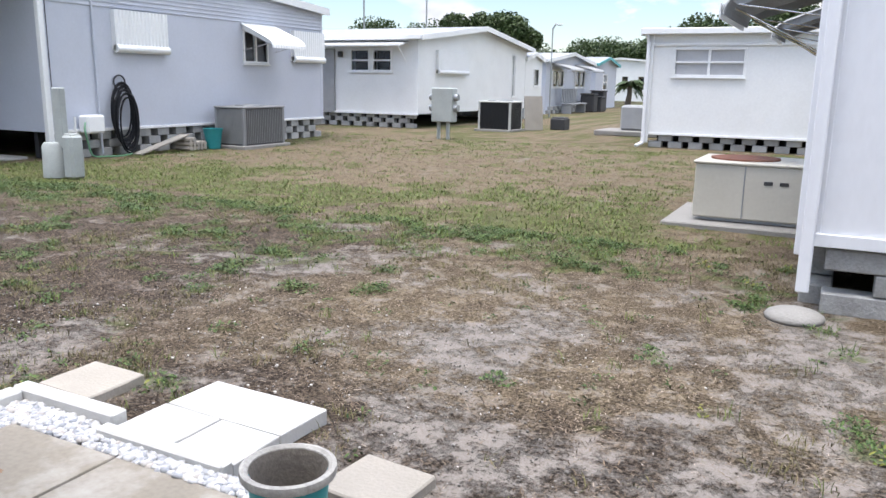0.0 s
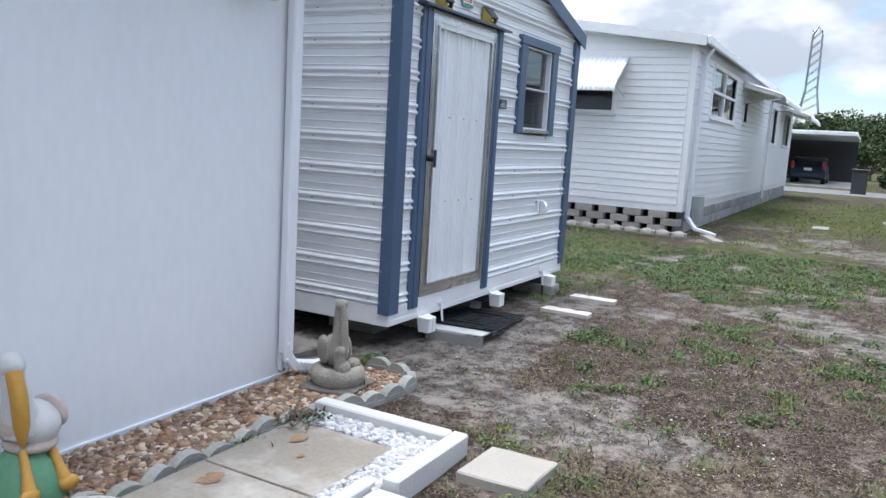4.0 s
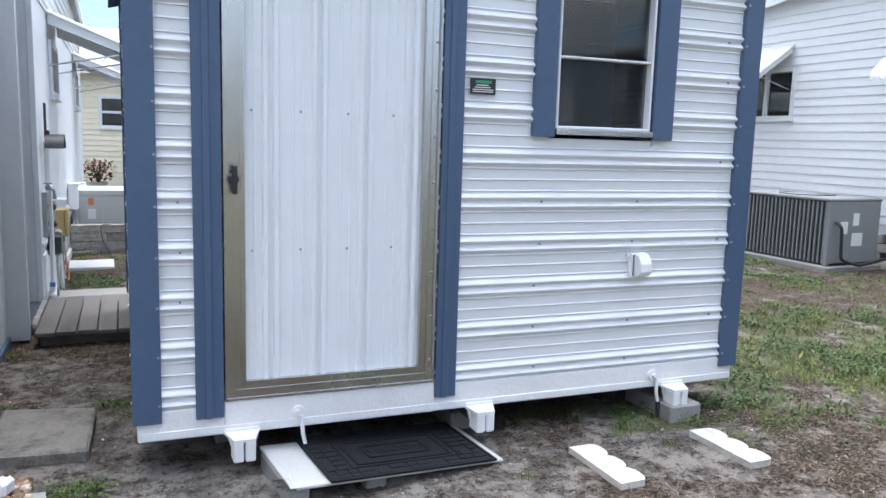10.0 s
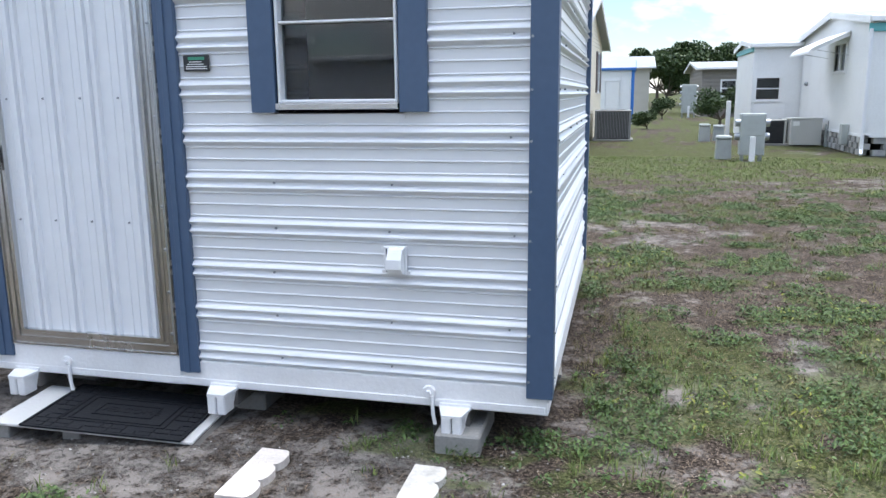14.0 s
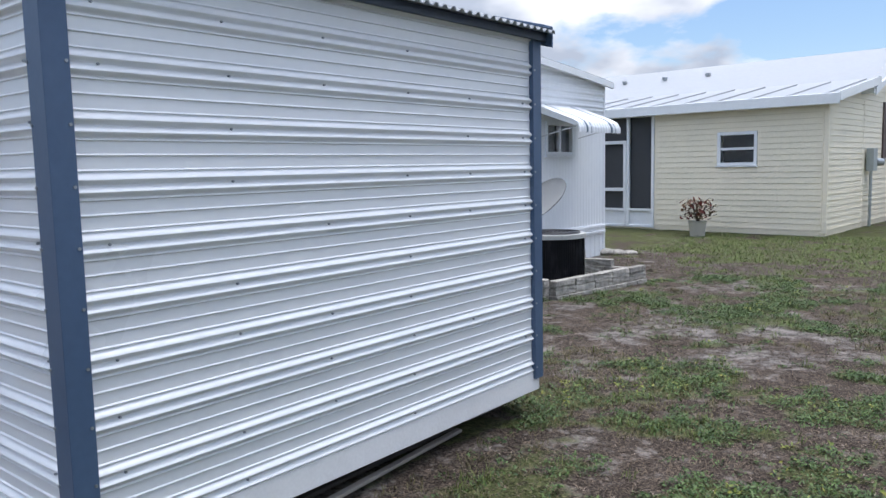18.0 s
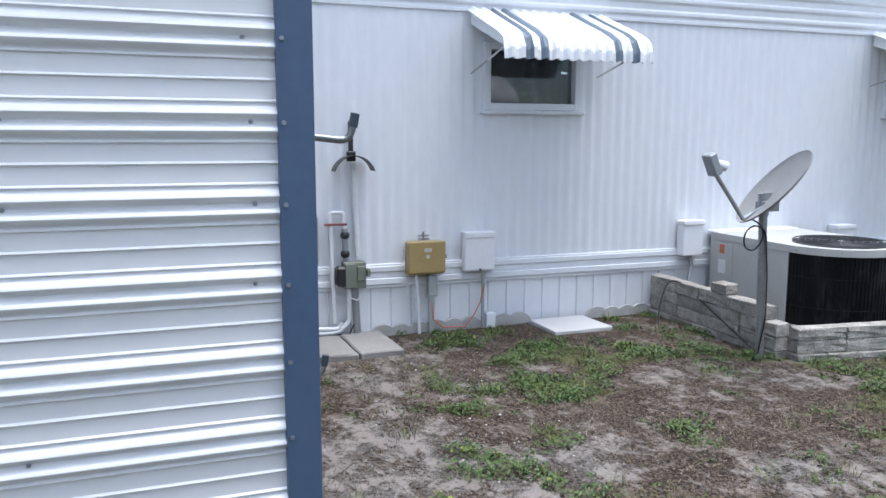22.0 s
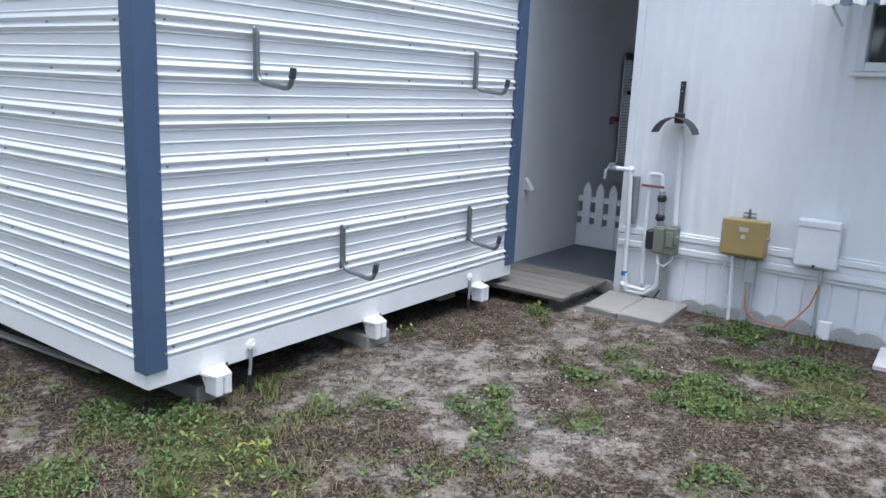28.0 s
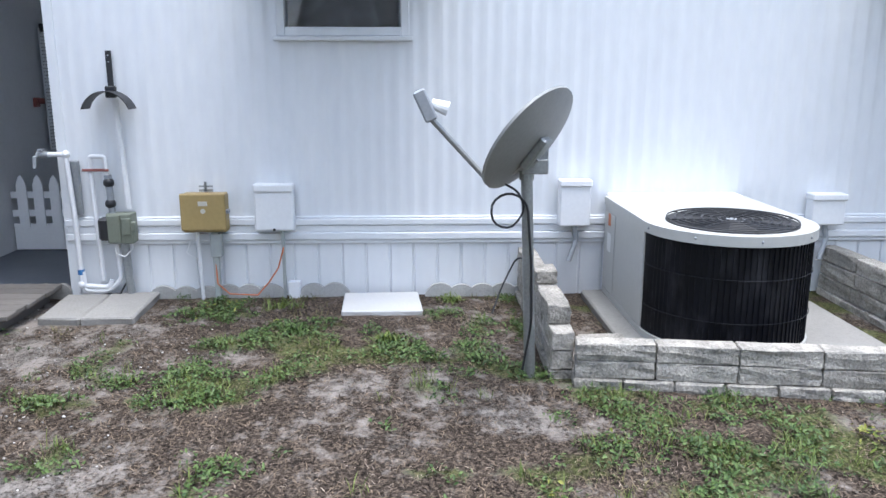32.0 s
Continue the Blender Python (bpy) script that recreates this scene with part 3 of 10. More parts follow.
sand_fac = gramp(summed(gmath("MULTIPLY", gs.outputs["Fac"], 0.72), centred(mid, 3.0), centred(blotch, 2.6), centred(broad, 0.8)), [(0.16, (0, 0, 0)), (0.80, (1, 1, 1))])
straw = gramp(speck, [(0.34, (0.05, 0.04, 0.024)), (0.52, (0.17, 0.132, 0.084)), (0.68, (0.33, 0.275, 0.185))])
gd = gn.new("ShaderNodeAttribute")
gd.attribute_name = "dry"
dry_fac = gramp(summed(gd.outputs["Fac"], centred(mid, 1.2), centred(broad, 1.4)), [(0.3, (0, 0, 0)), (0.9, (0.8, 0.8, 0.8))])
c1 = gmix(sand_fac, gmix(dry_fac, thatch, straw), bare)
green_fac = gramp(summed(gg.outputs["Fac"], centred(mid, 1.6), centred(blotch, 2.0)), [(0.40, (0, 0, 0)), (0.80, (0.72, 0.72, 0.72))])
c2 = gmix(green_fac, c1, lawn)
gb = gn["Principled BSDF"]
gl.new(c2, gb.inputs["Base Color"])
gb.inputs["Roughness"].default_value = 0.95
gb.inputs["Specular IOR Level"].default_value = 0.15
bp = gn.new("ShaderNodeBump")
bp.inputs["Strength"].default_value, bp.inputs["Distance"].default_value = 1.0, 0.035
gl.new(gmath("ADD", gmath("MULTIPLY", gmath("ADD", speck, finegrain), 0.5), mid), bp.inputs["Height"])
gl.new(bp.outputs[0], gb.inputs["Normal"])

gx, gy = spread(-16, 2.6, 0.12, 2600), spread(-19, 17, 0.12, 2600)
mx_, my_ = np.meshgrid(gx, gy, indexing="ij")
near = (np.abs(mx_ + 6.7) < 9.4) & (np.abs(my_ + 1) < 18.2)
hz = np.where(near, height_at(mx_, my_), 0.0)
ii = (np.arange(len(gx) - 1)[:, None] * len(gy) + np.arange(len(gy) - 1)[None, :]).ravel()
gq = np.stack([ii, ii + len(gy), ii + len(gy) + 1, ii + 1], 1)
ground = mesh_from("ground", np.stack([mx_.ravel(), my_.ravel(), hz.ravel()], 1), gq, GROUND, [("sand", sand_at(mx_, my_)), ("green", green_at(mx_, my_)), ("dry", np.maximum(step(2.5, 9.0, my_), 0.75 * step(1.6, 3.4, my_) * step(-5.0, -2.5, mx_)) * step(-16.0, -11.0, mx_))])
tagged(ground, "sandy lawn with dead brown grass, bare sand and green weeds", "ground", kind="structure")
ground.data.polygons.foreach_set("use_smooth", [True] * len(ground.data.polygons))

# the concrete drives and street beyond the lots
ROADMAT = mat("pale_drive", (0.45, 0.44, 0.42), 0.9, var=0.1, scale=2, fine=30, bump=0.2, stain=(0.3, 0.29, 0.28), amount=0.4)
GREYROAD = mat("grey_street", (0.15, 0.15, 0.15), 0.9, var=0.12, scale=1.5, fine=30, bump=0.2, stain=(0.10, 0.10, 0.10), amount=0.4)
for nm, lo, hi in (("road", (-40.5, -120, -0.05), (-35.0, 120, 0.025)), ("driveway", (-35.0, 6.3, -0.05), (-23.0, 10.2, 0.03)), ("road", (11.4, -120, -0.05), (15.9, 120, 0.02)), ("driveway", (5.52, -2.7, -0.05), (11.38, 3.0, 0.03))):
    part(nm, box(B(), lo, hi), GREYROAD if nm == "road" or lo[0] > 0 else ROADMAT, kind="structure", label="worn grey paving beyond the lawn")


for x in (11.40, 15.78):
    part("kerb", box(B(), (x, -120, -0.05), (x + 0.12, 120, 0.045), 0.01), mat("white_kerb", (0.7, 0.7, 0.68), 0.8), kind="structure", label="white painted kerb along the street")


# ---- houses ----
LAP = ((0, 0.016), (0.118, 0.003), (0.122, 0.0))
LAPP = 0.122
GROOVE = ((0, 0.0), (0.004, -0.010), (0.014, -0.010), (0.018, 0.0), (0.105, 0.0))
RIBV = tuple((0.096 * k / 12, 0.0035 * (1 - math.cos(2 * math.pi * k / 12)) * (1.0 if k < 6 else 0.75)) for k in range(12))
RIBH = ((0, 0.0), (0.012, 0.012), (0.03, 0.012), (0.042, 0.0))
SIDES = {"N": (X, Y), "S": (X, -Y), "E": (Y, X), "W": (Y, -X)}


def window(parent, side, at, a0, a1, z0, z1, kind="sash", frm=WHITE, fw=0.045, inside=None, sill=True, pane_mat=GLASS, proud=0.03):
    """A framed window in a wall: at is the wall's place along its normal; a0..a1 run along the wall."""
    u, n = SIDES[side]
    o = n * (at * (n.x + n.y))
    bm = B()
    wb(bm, o, u, n, a0 - fw, a0, -0.05, proud, z0 - fw, z1 + fw, 0.004)
    wb(bm, o, u, n, a1, a1 + fw, -0.05, proud, z0 - fw, z1 + fw, 0.004)
    wb(bm, o, u, n, a0, a1, -0.05, proud - 0.002, z1, z1 + fw, 0.004)
    wb(bm, o, u, n, a0, a1, -0.05, proud - 0.002, z0 - fw, z0, 0.004)
    am, zm = (a0 + a1) / 2, (z0 + z1) / 2
    if kind in ("sash", "twin"):
        wb(bm, o, u, n, a0, a1, -0.045, proud - 0.006, zm - fw * 0.4, zm + fw * 0.4, 0.003)
    if kind in ("slide", "twin"):
        wb(bm, o, u, n, am - fw * 0.5, am + fw * 0.5, -0.045, proud - 0.005, z0, z1, 0.003)
    w = part("window", bm, frm, parent)
    spans = [(a0, am - fw * 0.5), (am + fw * 0.5, a1)] if kind in ("slide", "twin") else [(a0, a1)]
    rows = [(z0, zm - fw * 0.4), (zm + fw * 0.4, z1)] if kind in ("sash", "twin") else [(z0, z1)]
    for s0, s1 in spans:
        for r0, r1 in rows:
            part("pane", wb(B(), o, u, n, s0, s1, -0.03, -0.024, r0, r1), pane_mat, w, shadow=False)
    # sheet coloured as the unlit room, unless inside is given
    part("backing", wb(B(), o, u, n, a0 - fw, a1 + fw, -0.34, -0.32, z0 - fw, z1 + fw), inside or SHADEDARK, w)
    if sill:
        part("sill", wb(B(), o, u, n, a0 - fw * 1.4, a1 + fw * 1.4, -0.02, proud + 0.03, z0 - fw - 0.03, z0 - fw - 0.003, 0.005), frm, w)
    return w


def awning(parent, side, at, a0, a1, ztop, drop, out, stripes=(), name="awning", label="", pitch=0.085, mats=None, arms=True, lip=0.1):
    """A ribbed metal window awning that slopes out and rolls down at its lip; stripes: spans in metres from a0."""
    u, n = SIDES[side]
    o = n * (at * (n.x + n.y))
    sect = [(0.02, 0.0), (out * 0.45, -(drop - lip) * 0.42), (out * 0.82, -(drop - lip) * 0.78), (out * 0.94, -(drop - lip) * 0.95), (out * 0.995, -drop + lip * 0.5), (out, -drop)]
    bm = B()
    cols = []
    k = max(2, int(round((a1 - a0) / pitch)) * 4)
    for i in range(k + 1):
        a = a0 + (a1 - a0) * i / k
        wave = 0.011 * (1 if i % 4 in (1, 2) else -1)
        cols.append((a, [bm.verts.new(o + u * a + n * (d + (wave if j > 3 else 0)) + Z * (ztop + z + (wave if j < 5 else wave * 0.4))) for j, (d, z) in enumerate(sect)]))
    for (a, p), (b, q) in zip(cols, cols[1:]):
        mi = 1 if any(s0 < (a + b) / 2 - a0 < s1 for s0, s1 in stripes) else 0
        for j in range(len(sect) - 1):
            f = bm.faces.new((p[j], p[j + 1], q[j + 1], q[j]))
            f.material_index = mi
    bmesh.ops.recalc_face_normals(bm, faces=bm.faces)
    aw = part(name, bm, mats or [WHITE, BLUE], parent, label, solid=0.012)
    if arms:
        for a in (a0 + 0.04, a1 - 0.04):
            bm = B()
            prism(bm, [o + u * a + n * d + Z * (ztop + z - 0.012) for d, z in sect[:4]] + [o + u * a + n * sect[3][0] * 0.92 + Z * (ztop + sect[3][1] - 0.06), o + u * a + n * 0.02 + Z * (ztop - 0.12)], u * 0.01)
            part("cheek", bm, mats[0] if mats else WHITE, aw)
            part("arm", tube(B(), [o + u * a + n * 0.02 + Z * (ztop - drop - 0.05), o + u * a + n * out * 0.86 + Z * (ztop - drop * 0.8)], 0.008), ALU, aw)
    return aw


def shutter(parent, side, at, a0, a1, z0, z1):
    """An awning let down flat over its window."""
    u, n = SIDES[side]
    o = n * (at * (n.x + n.y))
    bm = B()
    sheet(bm, o + u * a0 + n * 0.10 + Z * z0, Z, u, n, z1 - z0, a1 - a0, ((0, 0.0), (0.02, 0.012), (0.04, 0.012), (0.06, 0)), 0.08)
    aw = part("awning", bm, WHITE, parent, "white ribbed metal awning let down over its window", solid=0.012)
    bm = B()
    tube(bm, [o + u * a0 + n * 0.09 + Z * (z0 + 0.03), o + u * a1 + n * 0.09 + Z * (z0 + 0.03)], 0.07, 10)
    part("rolled_lip", bm, WHITE, aw, smooth=50)
    for a in (a0, a1 - 0.012):
        part("cheek", wb(B(), o, u, n, a, a + 0.012, 0.0, 0.1, z0, z1), WHITE, aw)


def house(name, label, x0, x1, y0, y1, zb, ze, prof, pitch, material, vertical=False, ridge="x", rise=0.6, over=0.25, holes=None, roofmat=None, fascia=None, lift=0.0, shed=0.0, thick=0.09, roof_over=None):
    """Walls with ribs and openings, gable ends, a roof with its fascia. holes: side -> list of (a0, a1, z0, z1). shed: rise towards +y of a one-slope roof."""
    ob = thing(name, label, "house", ((x0 + x1) / 2, (y0 + y1) / 2, 0))
    holes = holes or {}
    rm, fm = roofmat or ROOFWHITE, fascia or WHITE
    top = ze + max(rise, shed)
    for side, (u, n) in SIDES.items():
        a0, a1 = (x0, x1) if side in "NS" else (y0, y1)
        at = {"N": y1, "S": y0, "E": x1, "W": x0}[side]
        o = n * (at * (n.x + n.y)) + u * a0 + Z * zb
        gable = (ridge == "x" and side in "EW") or (ridge == "y" and side in "NS")
        h = (top if gable or shed else ze) - zb
        hs = [(p - a0, q - a0, r - zb, s - zb) for p, q, r, s in holes.get(side, ())]
        bm = B()
        if vertical:
            sheet(bm, o, Z, u, n, h, a1 - a0, prof, pitch, 0, [(r, s, p, q) for p, q, r, s in hs])
        else:
            sheet(bm, o, u, Z, n, a1 - a0, h, prof, pitch, 0, hs)
        if gable and not shed:
            mid_a, half_a = (a0 + a1) / 2, (a1 - a0) / 2
            for s in (-1, 1):
                cut(bm, n * (at * (n.x + n.y)) + u * mid_a + Z * (ze + rise), (u * s * rise + Z * half_a).normalized())
        if shed:
            cut(bm, Vector((0, y1, ze + shed)), Vector((0, -shed, y1 - y0)).normalized())
        part("wall", bm, material, ob, solid=thick)
    for cx, sx in ((x0, 1), (x1, -1)):
        for cy, sy in ((y0, 1), (y1, -1)):
            part("corner_post", box(B(), (cx - sx * 0.008, cy - sy * 0.008, zb), (cx + sx * 0.095, cy + sy * 0.095, ze - 0.01 + (min(shed, 0) if cy == y1 else 0)), 0.004), material, ob)
    ov = over
    if shed:
        k = shed / (y1 - y0)
        pts = [(x0 - ov, y0 - ov, ze - k * ov), (x0 - ov, y1 + ov, ze + shed + k * ov), (x0 - ov, y1 + ov, ze + shed + k * ov + 0.1), (x0 - ov, y0 - ov, ze - k * ov + 0.1)]
        part("roof", prism(B(), pts, X * (x1 - x0 + 2 * ov)), rm, ob)
        return ob
    wdt = (y1 - y0) if ridge == "x" else (x1 - x0)
    k = rise / (wdt / 2)
    r = None
    for s in (-1, 1):
        bm = B()
        if ridge == "x":
            yc, ye = (y0 + y1) / 2, (y1 + ov if s > 0 else y0 - ov)
            pts = [(x0 - ov, yc, ze + rise), (x0 - ov, ye, ze - k * ov), (x0 - ov, ye, ze - k * ov + 0.07), (x0 - ov, yc, ze + rise + 0.07)]
            prism(bm, pts, X * (x1 - x0 + 2 * ov))
        else:
            xc, xe = (x0 + x1) / 2, (x1 + ov if s > 0 else x0 - ov)
            pts = [(xc, y0 - ov, ze + rise), (xe, y0 - ov, ze - k * ov), (xe, y0 - ov, ze - k * ov + 0.07), (xc, y0 - ov, ze + rise + 0.07)]
            prism(bm, pts, Y * (y1 - y0 + 2 * ov))
        r = part("roof_sheet" if r else "roof", bm, rm, r or ob)
        bm = B()
        if ridge == "x":
            for xx in (x0 - ov - 0.03, x1 + ov):
                prism(bm, [(xx, yc, ze + rise + 0.08), (xx, ye, ze - k * ov + 0.08), (xx, ye, ze - k * ov - 0.08), (xx, yc, ze + rise - 0.08)], X * 0.03)
            box(bm, (x0 - ov, ye - 0.06 * (s < 0), ze - k * ov - 0.05), (x1 + ov, ye + 0.06 * (s > 0), ze - k * ov + 0.08), 0.01)
        else:
            for yy in (y0 - ov - 0.03, y1 + ov):
                prism(bm, [(xc, yy, ze + rise + 0.08), (xe, yy, ze - k * ov + 0.08), (xe, yy, ze - k * ov - 0.08), (xc, yy, ze + rise - 0.08)], Y * 0.03)
            box(bm, (xe - 0.06 * (s < 0), y0 - ov, ze - k * ov - 0.05), (xe + 0.06 * (s > 0), y1 + ov, ze - k * ov + 0.08), 0.01)
        part("fascia", bm, fm, r)
    return ob


def block_mesh(lx, ly, lz, bev=0.008):
    bm = B()
    box(bm, (-lx / 2, -ly / 2, 0), (lx / 2, ly / 2, lz), bev)
    me = bpy.data.meshes.new("block")
    bm.to_mesh(me)
    bm.free()
    return me


LATTICE = []


def lattice_base(parent, p0, p1, courses=2, length=0.40, gap=0.20, tall=0.19, z=0.0, deep=0.19, material=BLOCK):
    """Open bond of concrete blocks under a house, laid last."""
    LATTICE.append((parent, Vector(p0), Vector(p1), courses, length, gap, tall, z, deep, material))


# the owner's trailer home: west end wall with belt and skirt, bowed roof
HX, HY0, HY1 = -3.42, -10.28, -2.73
def rise_at(y):
    d = abs(y + 6.5)
    return 3.25 - 0.055 * d - 0.0065 * d * d


home = thing("mobile_home", "white ribbed metal mobile home with a bowed roof", "mobile home", (1.5, -6.5, 0))
WIN1, WIN2 = (-4.98, -4.24, 1.79, 2.20), (-9.12, -8.38, 1.79, 2.20)
HOLES = [(p - HY0, q - HY0, r - 0.56, s - 0.56) for p, q, r, s in (WIN1, WIN2)]
part("wall", sheet(B(), (HX, HY0, 0.56), Z, Y, -X, 2.49 - 0.56, HY1 - HY0, RIBV, 0.096, 0, [(r, s, p, q) for p, q, r, s in HOLES]), HOMEWHITE, home, "white vertically ribbed metal siding with streaks", solid=0.08, smooth=50)
bm = sheet(B(), (HX - 0.004, HY0, 2.49), Y, Z, -X, HY1 - HY0, 0.95, ((0, 0.0), (0.03, 0.0), (0.05, 0.016), (0.07, 0.016), (0.09, 0.0)), 0.105)
for i in range(9):
    yy = HY0 + (HY1 - HY0) * (i + 0.5) / 9
    cut(bm, (HX, yy, rise_at(yy) - 0.02), Vector((0, rise_at(yy - 0.05) - rise_at(yy + 0.05), 0.1)).normalized())
part("gable_siding", bm, HOMEWHITE, home, "white horizontally ribbed gable siding", solid=0.06)
bm = B()
for z0, z1, d in ((0.37, 0.40, 0.018), (0.40, 0.45, 0.034), (0.45, 0.50, 0.022), (0.50, 0.545, 0.034), (0.545, 0.56, 0.018)):
    box(bm, (HX - d, HY0, z0), (HX + 0.05, HY1, z1), 0.006)
part("belt_trim", bm, HOMEWHITE, home)
part("skirting", sheet(B(), (HX, HY0, 0.0), Z, Y, -X, 0.37, HY1 - HY0, ((0, 0.0), (0.006, -0.012), (0.016, -0.012), (0.022, 0.0), (0.16, 0.0)), 0.163), HOMEWHITE, home, solid=0.05)
part("wall", sheet(B(), (HX, HY1, 0.0), Z, X, Y, 2.9, 9.5, RIBV, 0.096, 0, [(1.2, 2.1, 2.6, 3.4), (1.2, 2.1, 5.0, 5.8)]), HOMEWHITE, home, solid=0.08)
part("wall", sheet(B(), (HX, HY0, 0.0), Z, X, -Y, 2.9, 9.5, RIBV, 0.096), HOMEWHITE, home, solid=0.08)
part("wall", sheet(B(), (HX + 9.5, HY0, 0.0), Z, Y, X, 2.9, HY1 - HY0, RIBV, 0.096), HOMEWHITE, home, solid=0.08)
window(home, "N", HY1, -0.82, -0.02, 1.2, 2.1, "sash")
window(home, "N", HY1, 1.58, 2.38, 1.2, 2.1, "sash")
bm = B()
cols = []
for i in range(25):
    yy = HY0 - 0.12 + (HY1 - HY0 + 0.24) * i / 24
    zz = rise_at(yy)
    cols.append([bm.verts.new((xx, yy, zz + dz)) for xx, dz in ((HX - 0.1, -0.02), (HX - 0.1, 0.05), (HX + 9.6, 0.05), (HX + 9.6, -0.02))])
for p, q in zip(cols, cols[1:]):
    for j in range(4):
        bm.faces.new((p[j], q[j], q[(j + 1) % 4], p[(j + 1) % 4]))
bm.faces.new(cols[0]), bm.faces.new(cols[-1][::-1])
bmesh.ops.recalc_face_normals(bm, faces=bm.faces)
roof = part("roof", bm, ROOFWHITE, home, "white bowed metal roof")
bm = B()
cols = []
for i in range(25):
    yy = HY0 - 0.12 + (HY1 - HY0 + 0.24) * i / 24
    cols.append([bm.verts.new((xx, yy, rise_at(yy) + dz)) for xx, dz in ((HX - 0.13, 0.03), (HX - 0.095, 0.03), (HX - 0.095, -0.07), (HX - 0.13, -0.07))])
for p, q in zip(cols, cols[1:]):
    for j in range(4):
        bm.faces.new((p[j], q[j], q[(j + 1) % 4], p[(j + 1) % 4]))
bm.faces.new(cols[0]), bm.faces.new(cols[-1][::-1])
bmesh.ops.recalc_face_normals(bm, faces=bm.faces)
part("fascia", bm, WHITE, roof)
part("corner_trim", box(B(), (HX - 0.016, HY1 - 0.05, 0.0), (HX + 0.03, HY1 + 0.014, 2.9), 0.004), HOMEWHITE, home)
part("corner_trim", box(B(), (HX - 0.016, HY0 - 0.014, 0.0), (HX + 0.03, HY0 + 0.05, 2.9), 0.004), HOMEWHITE, home)
part("seam_trim", box(B(), (HX - 0.018, HY0 + 0.05, 2.47), (HX, HY1 - 0.05, 2.50), 0.004), HOMEWHITE, home)
PICTURE = mat("window_curtain", (0.12, 0.10, 0.09), 0.8, var=0.6, scale=9, fine=30, bump=0.05, stain=(0.35, 0.36, 0.37), amount=0.7, sscale=12)
for w, curtain in ((WIN1, PICTURE), (WIN2, SHADEDARK)):
    window(home, "W", HX, *w, kind="slide" if w is WIN2 else "single", inside=curtain, frm=HOMEWHITE, fw=0.055, proud=0.035)
ST = [(0.16, 0.22), (0.30, 0.38), (0.98, 1.06), (1.14, 1.20)]
for y0, wide in ((-5.23, 1.19), (-9.38, 1.28)):
    awning(home, "W", HX, y0, y0 + wide, 2.50, 0.44, 0.75, [(p * wide / 1.38, q * wide / 1.38) for p, q in ST], label="white awning with dark blue-grey stripes", lip=0.14, mats=[WHITE, mat("stripe_paint", (0.14, 0.18, 0.22), 0.5)])

# the lean-to room beside it, and the roofed passage between
AX, AN, AS = -3.30, 0.57, -1.76
annex = thing("lean_to_room", "white panelled lean-to room with blue roof edge", "house extension", (0.5, -0.7, 0))
bm = B()
box(bm, (-3.3, AN - 0.08, 0.03), (-1.0, AN, 2.62), 0.0015)
part("wall", bm, WALLWHITE, annex, "smooth white painted wall panel")
part("corner_post", box(B(), (AX - 0.006, AN - 0.09, 0.03), (AX + 0.05, AN + 0.004, 2.62), 0.003), WALLWHITE, annex)
bm = sheet(B(), (AX, AS + 0.085, 0.05), Z, Y, -X, 2.75, AN - AS - 0.085, GROOVE, 0.105, 0, [(1.33, 1.90, 1.085, 1.745)])
cut(bm, (0, AN, 2.62), Vector((0, 0.075, 1)).normalized())
part("wall", bm, WALLWHITE, annex, "white grooved side wall", solid=0.08)
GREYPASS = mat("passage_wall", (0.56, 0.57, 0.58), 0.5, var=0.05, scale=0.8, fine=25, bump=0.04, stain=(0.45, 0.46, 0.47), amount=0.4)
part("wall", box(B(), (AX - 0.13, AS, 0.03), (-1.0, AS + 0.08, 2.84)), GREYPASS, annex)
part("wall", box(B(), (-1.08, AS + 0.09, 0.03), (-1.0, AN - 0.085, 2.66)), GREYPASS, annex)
window(annex, "W", AX, -0.70, -0.04, 1.38, 1.92, "sash", frm=WHITE, fw=0.035, inside=CURTAIN)
part("base_strip", box(B(), (AX - 0.02, AS, 0.0), (AX + 0.02, AN, 0.06), 0.004), BLUE, annex)
part("base_strip", box(B(), (AX, AN - 0.02, 0.0), (-1.0, AN + 0.012, 0.032), 0.004), WALLWHITE, annex)
sl = 0.075


def eave(y):
    return 2.64 + sl * (AN - y)


rf = part("roof", prism(B(), [(AX - 0.12, 0.86, eave(0.86)), (AX - 0.12, AS, eave(AS)), (AX - 0.12, AS, eave(AS) + 0.06), (AX - 0.12, 0.86, eave(0.86) + 0.06)], X * 2.5), WALLWHITE, annex)
part("passage_roof", prism(B(), [(AX - 0.12, AS, eave(AS)), (AX - 0.12, HY1 + 0.05, eave(HY1)), (AX - 0.12, HY1 + 0.05, eave(HY1) + 0.06), (AX - 0.12, AS, eave(AS) + 0.06)], X * 2.5), WALLWHITE, rf)
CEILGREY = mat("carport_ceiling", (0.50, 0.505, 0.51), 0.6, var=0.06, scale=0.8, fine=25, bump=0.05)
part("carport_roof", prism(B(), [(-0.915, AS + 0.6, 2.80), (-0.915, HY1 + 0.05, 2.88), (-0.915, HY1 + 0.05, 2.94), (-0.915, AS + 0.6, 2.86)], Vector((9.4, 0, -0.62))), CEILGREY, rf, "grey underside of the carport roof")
# extra roof bay, mostly unseen, added so that the drive lies in shade
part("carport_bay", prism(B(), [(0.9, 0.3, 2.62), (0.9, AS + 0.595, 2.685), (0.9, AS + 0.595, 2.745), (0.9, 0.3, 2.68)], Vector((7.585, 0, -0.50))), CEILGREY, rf)
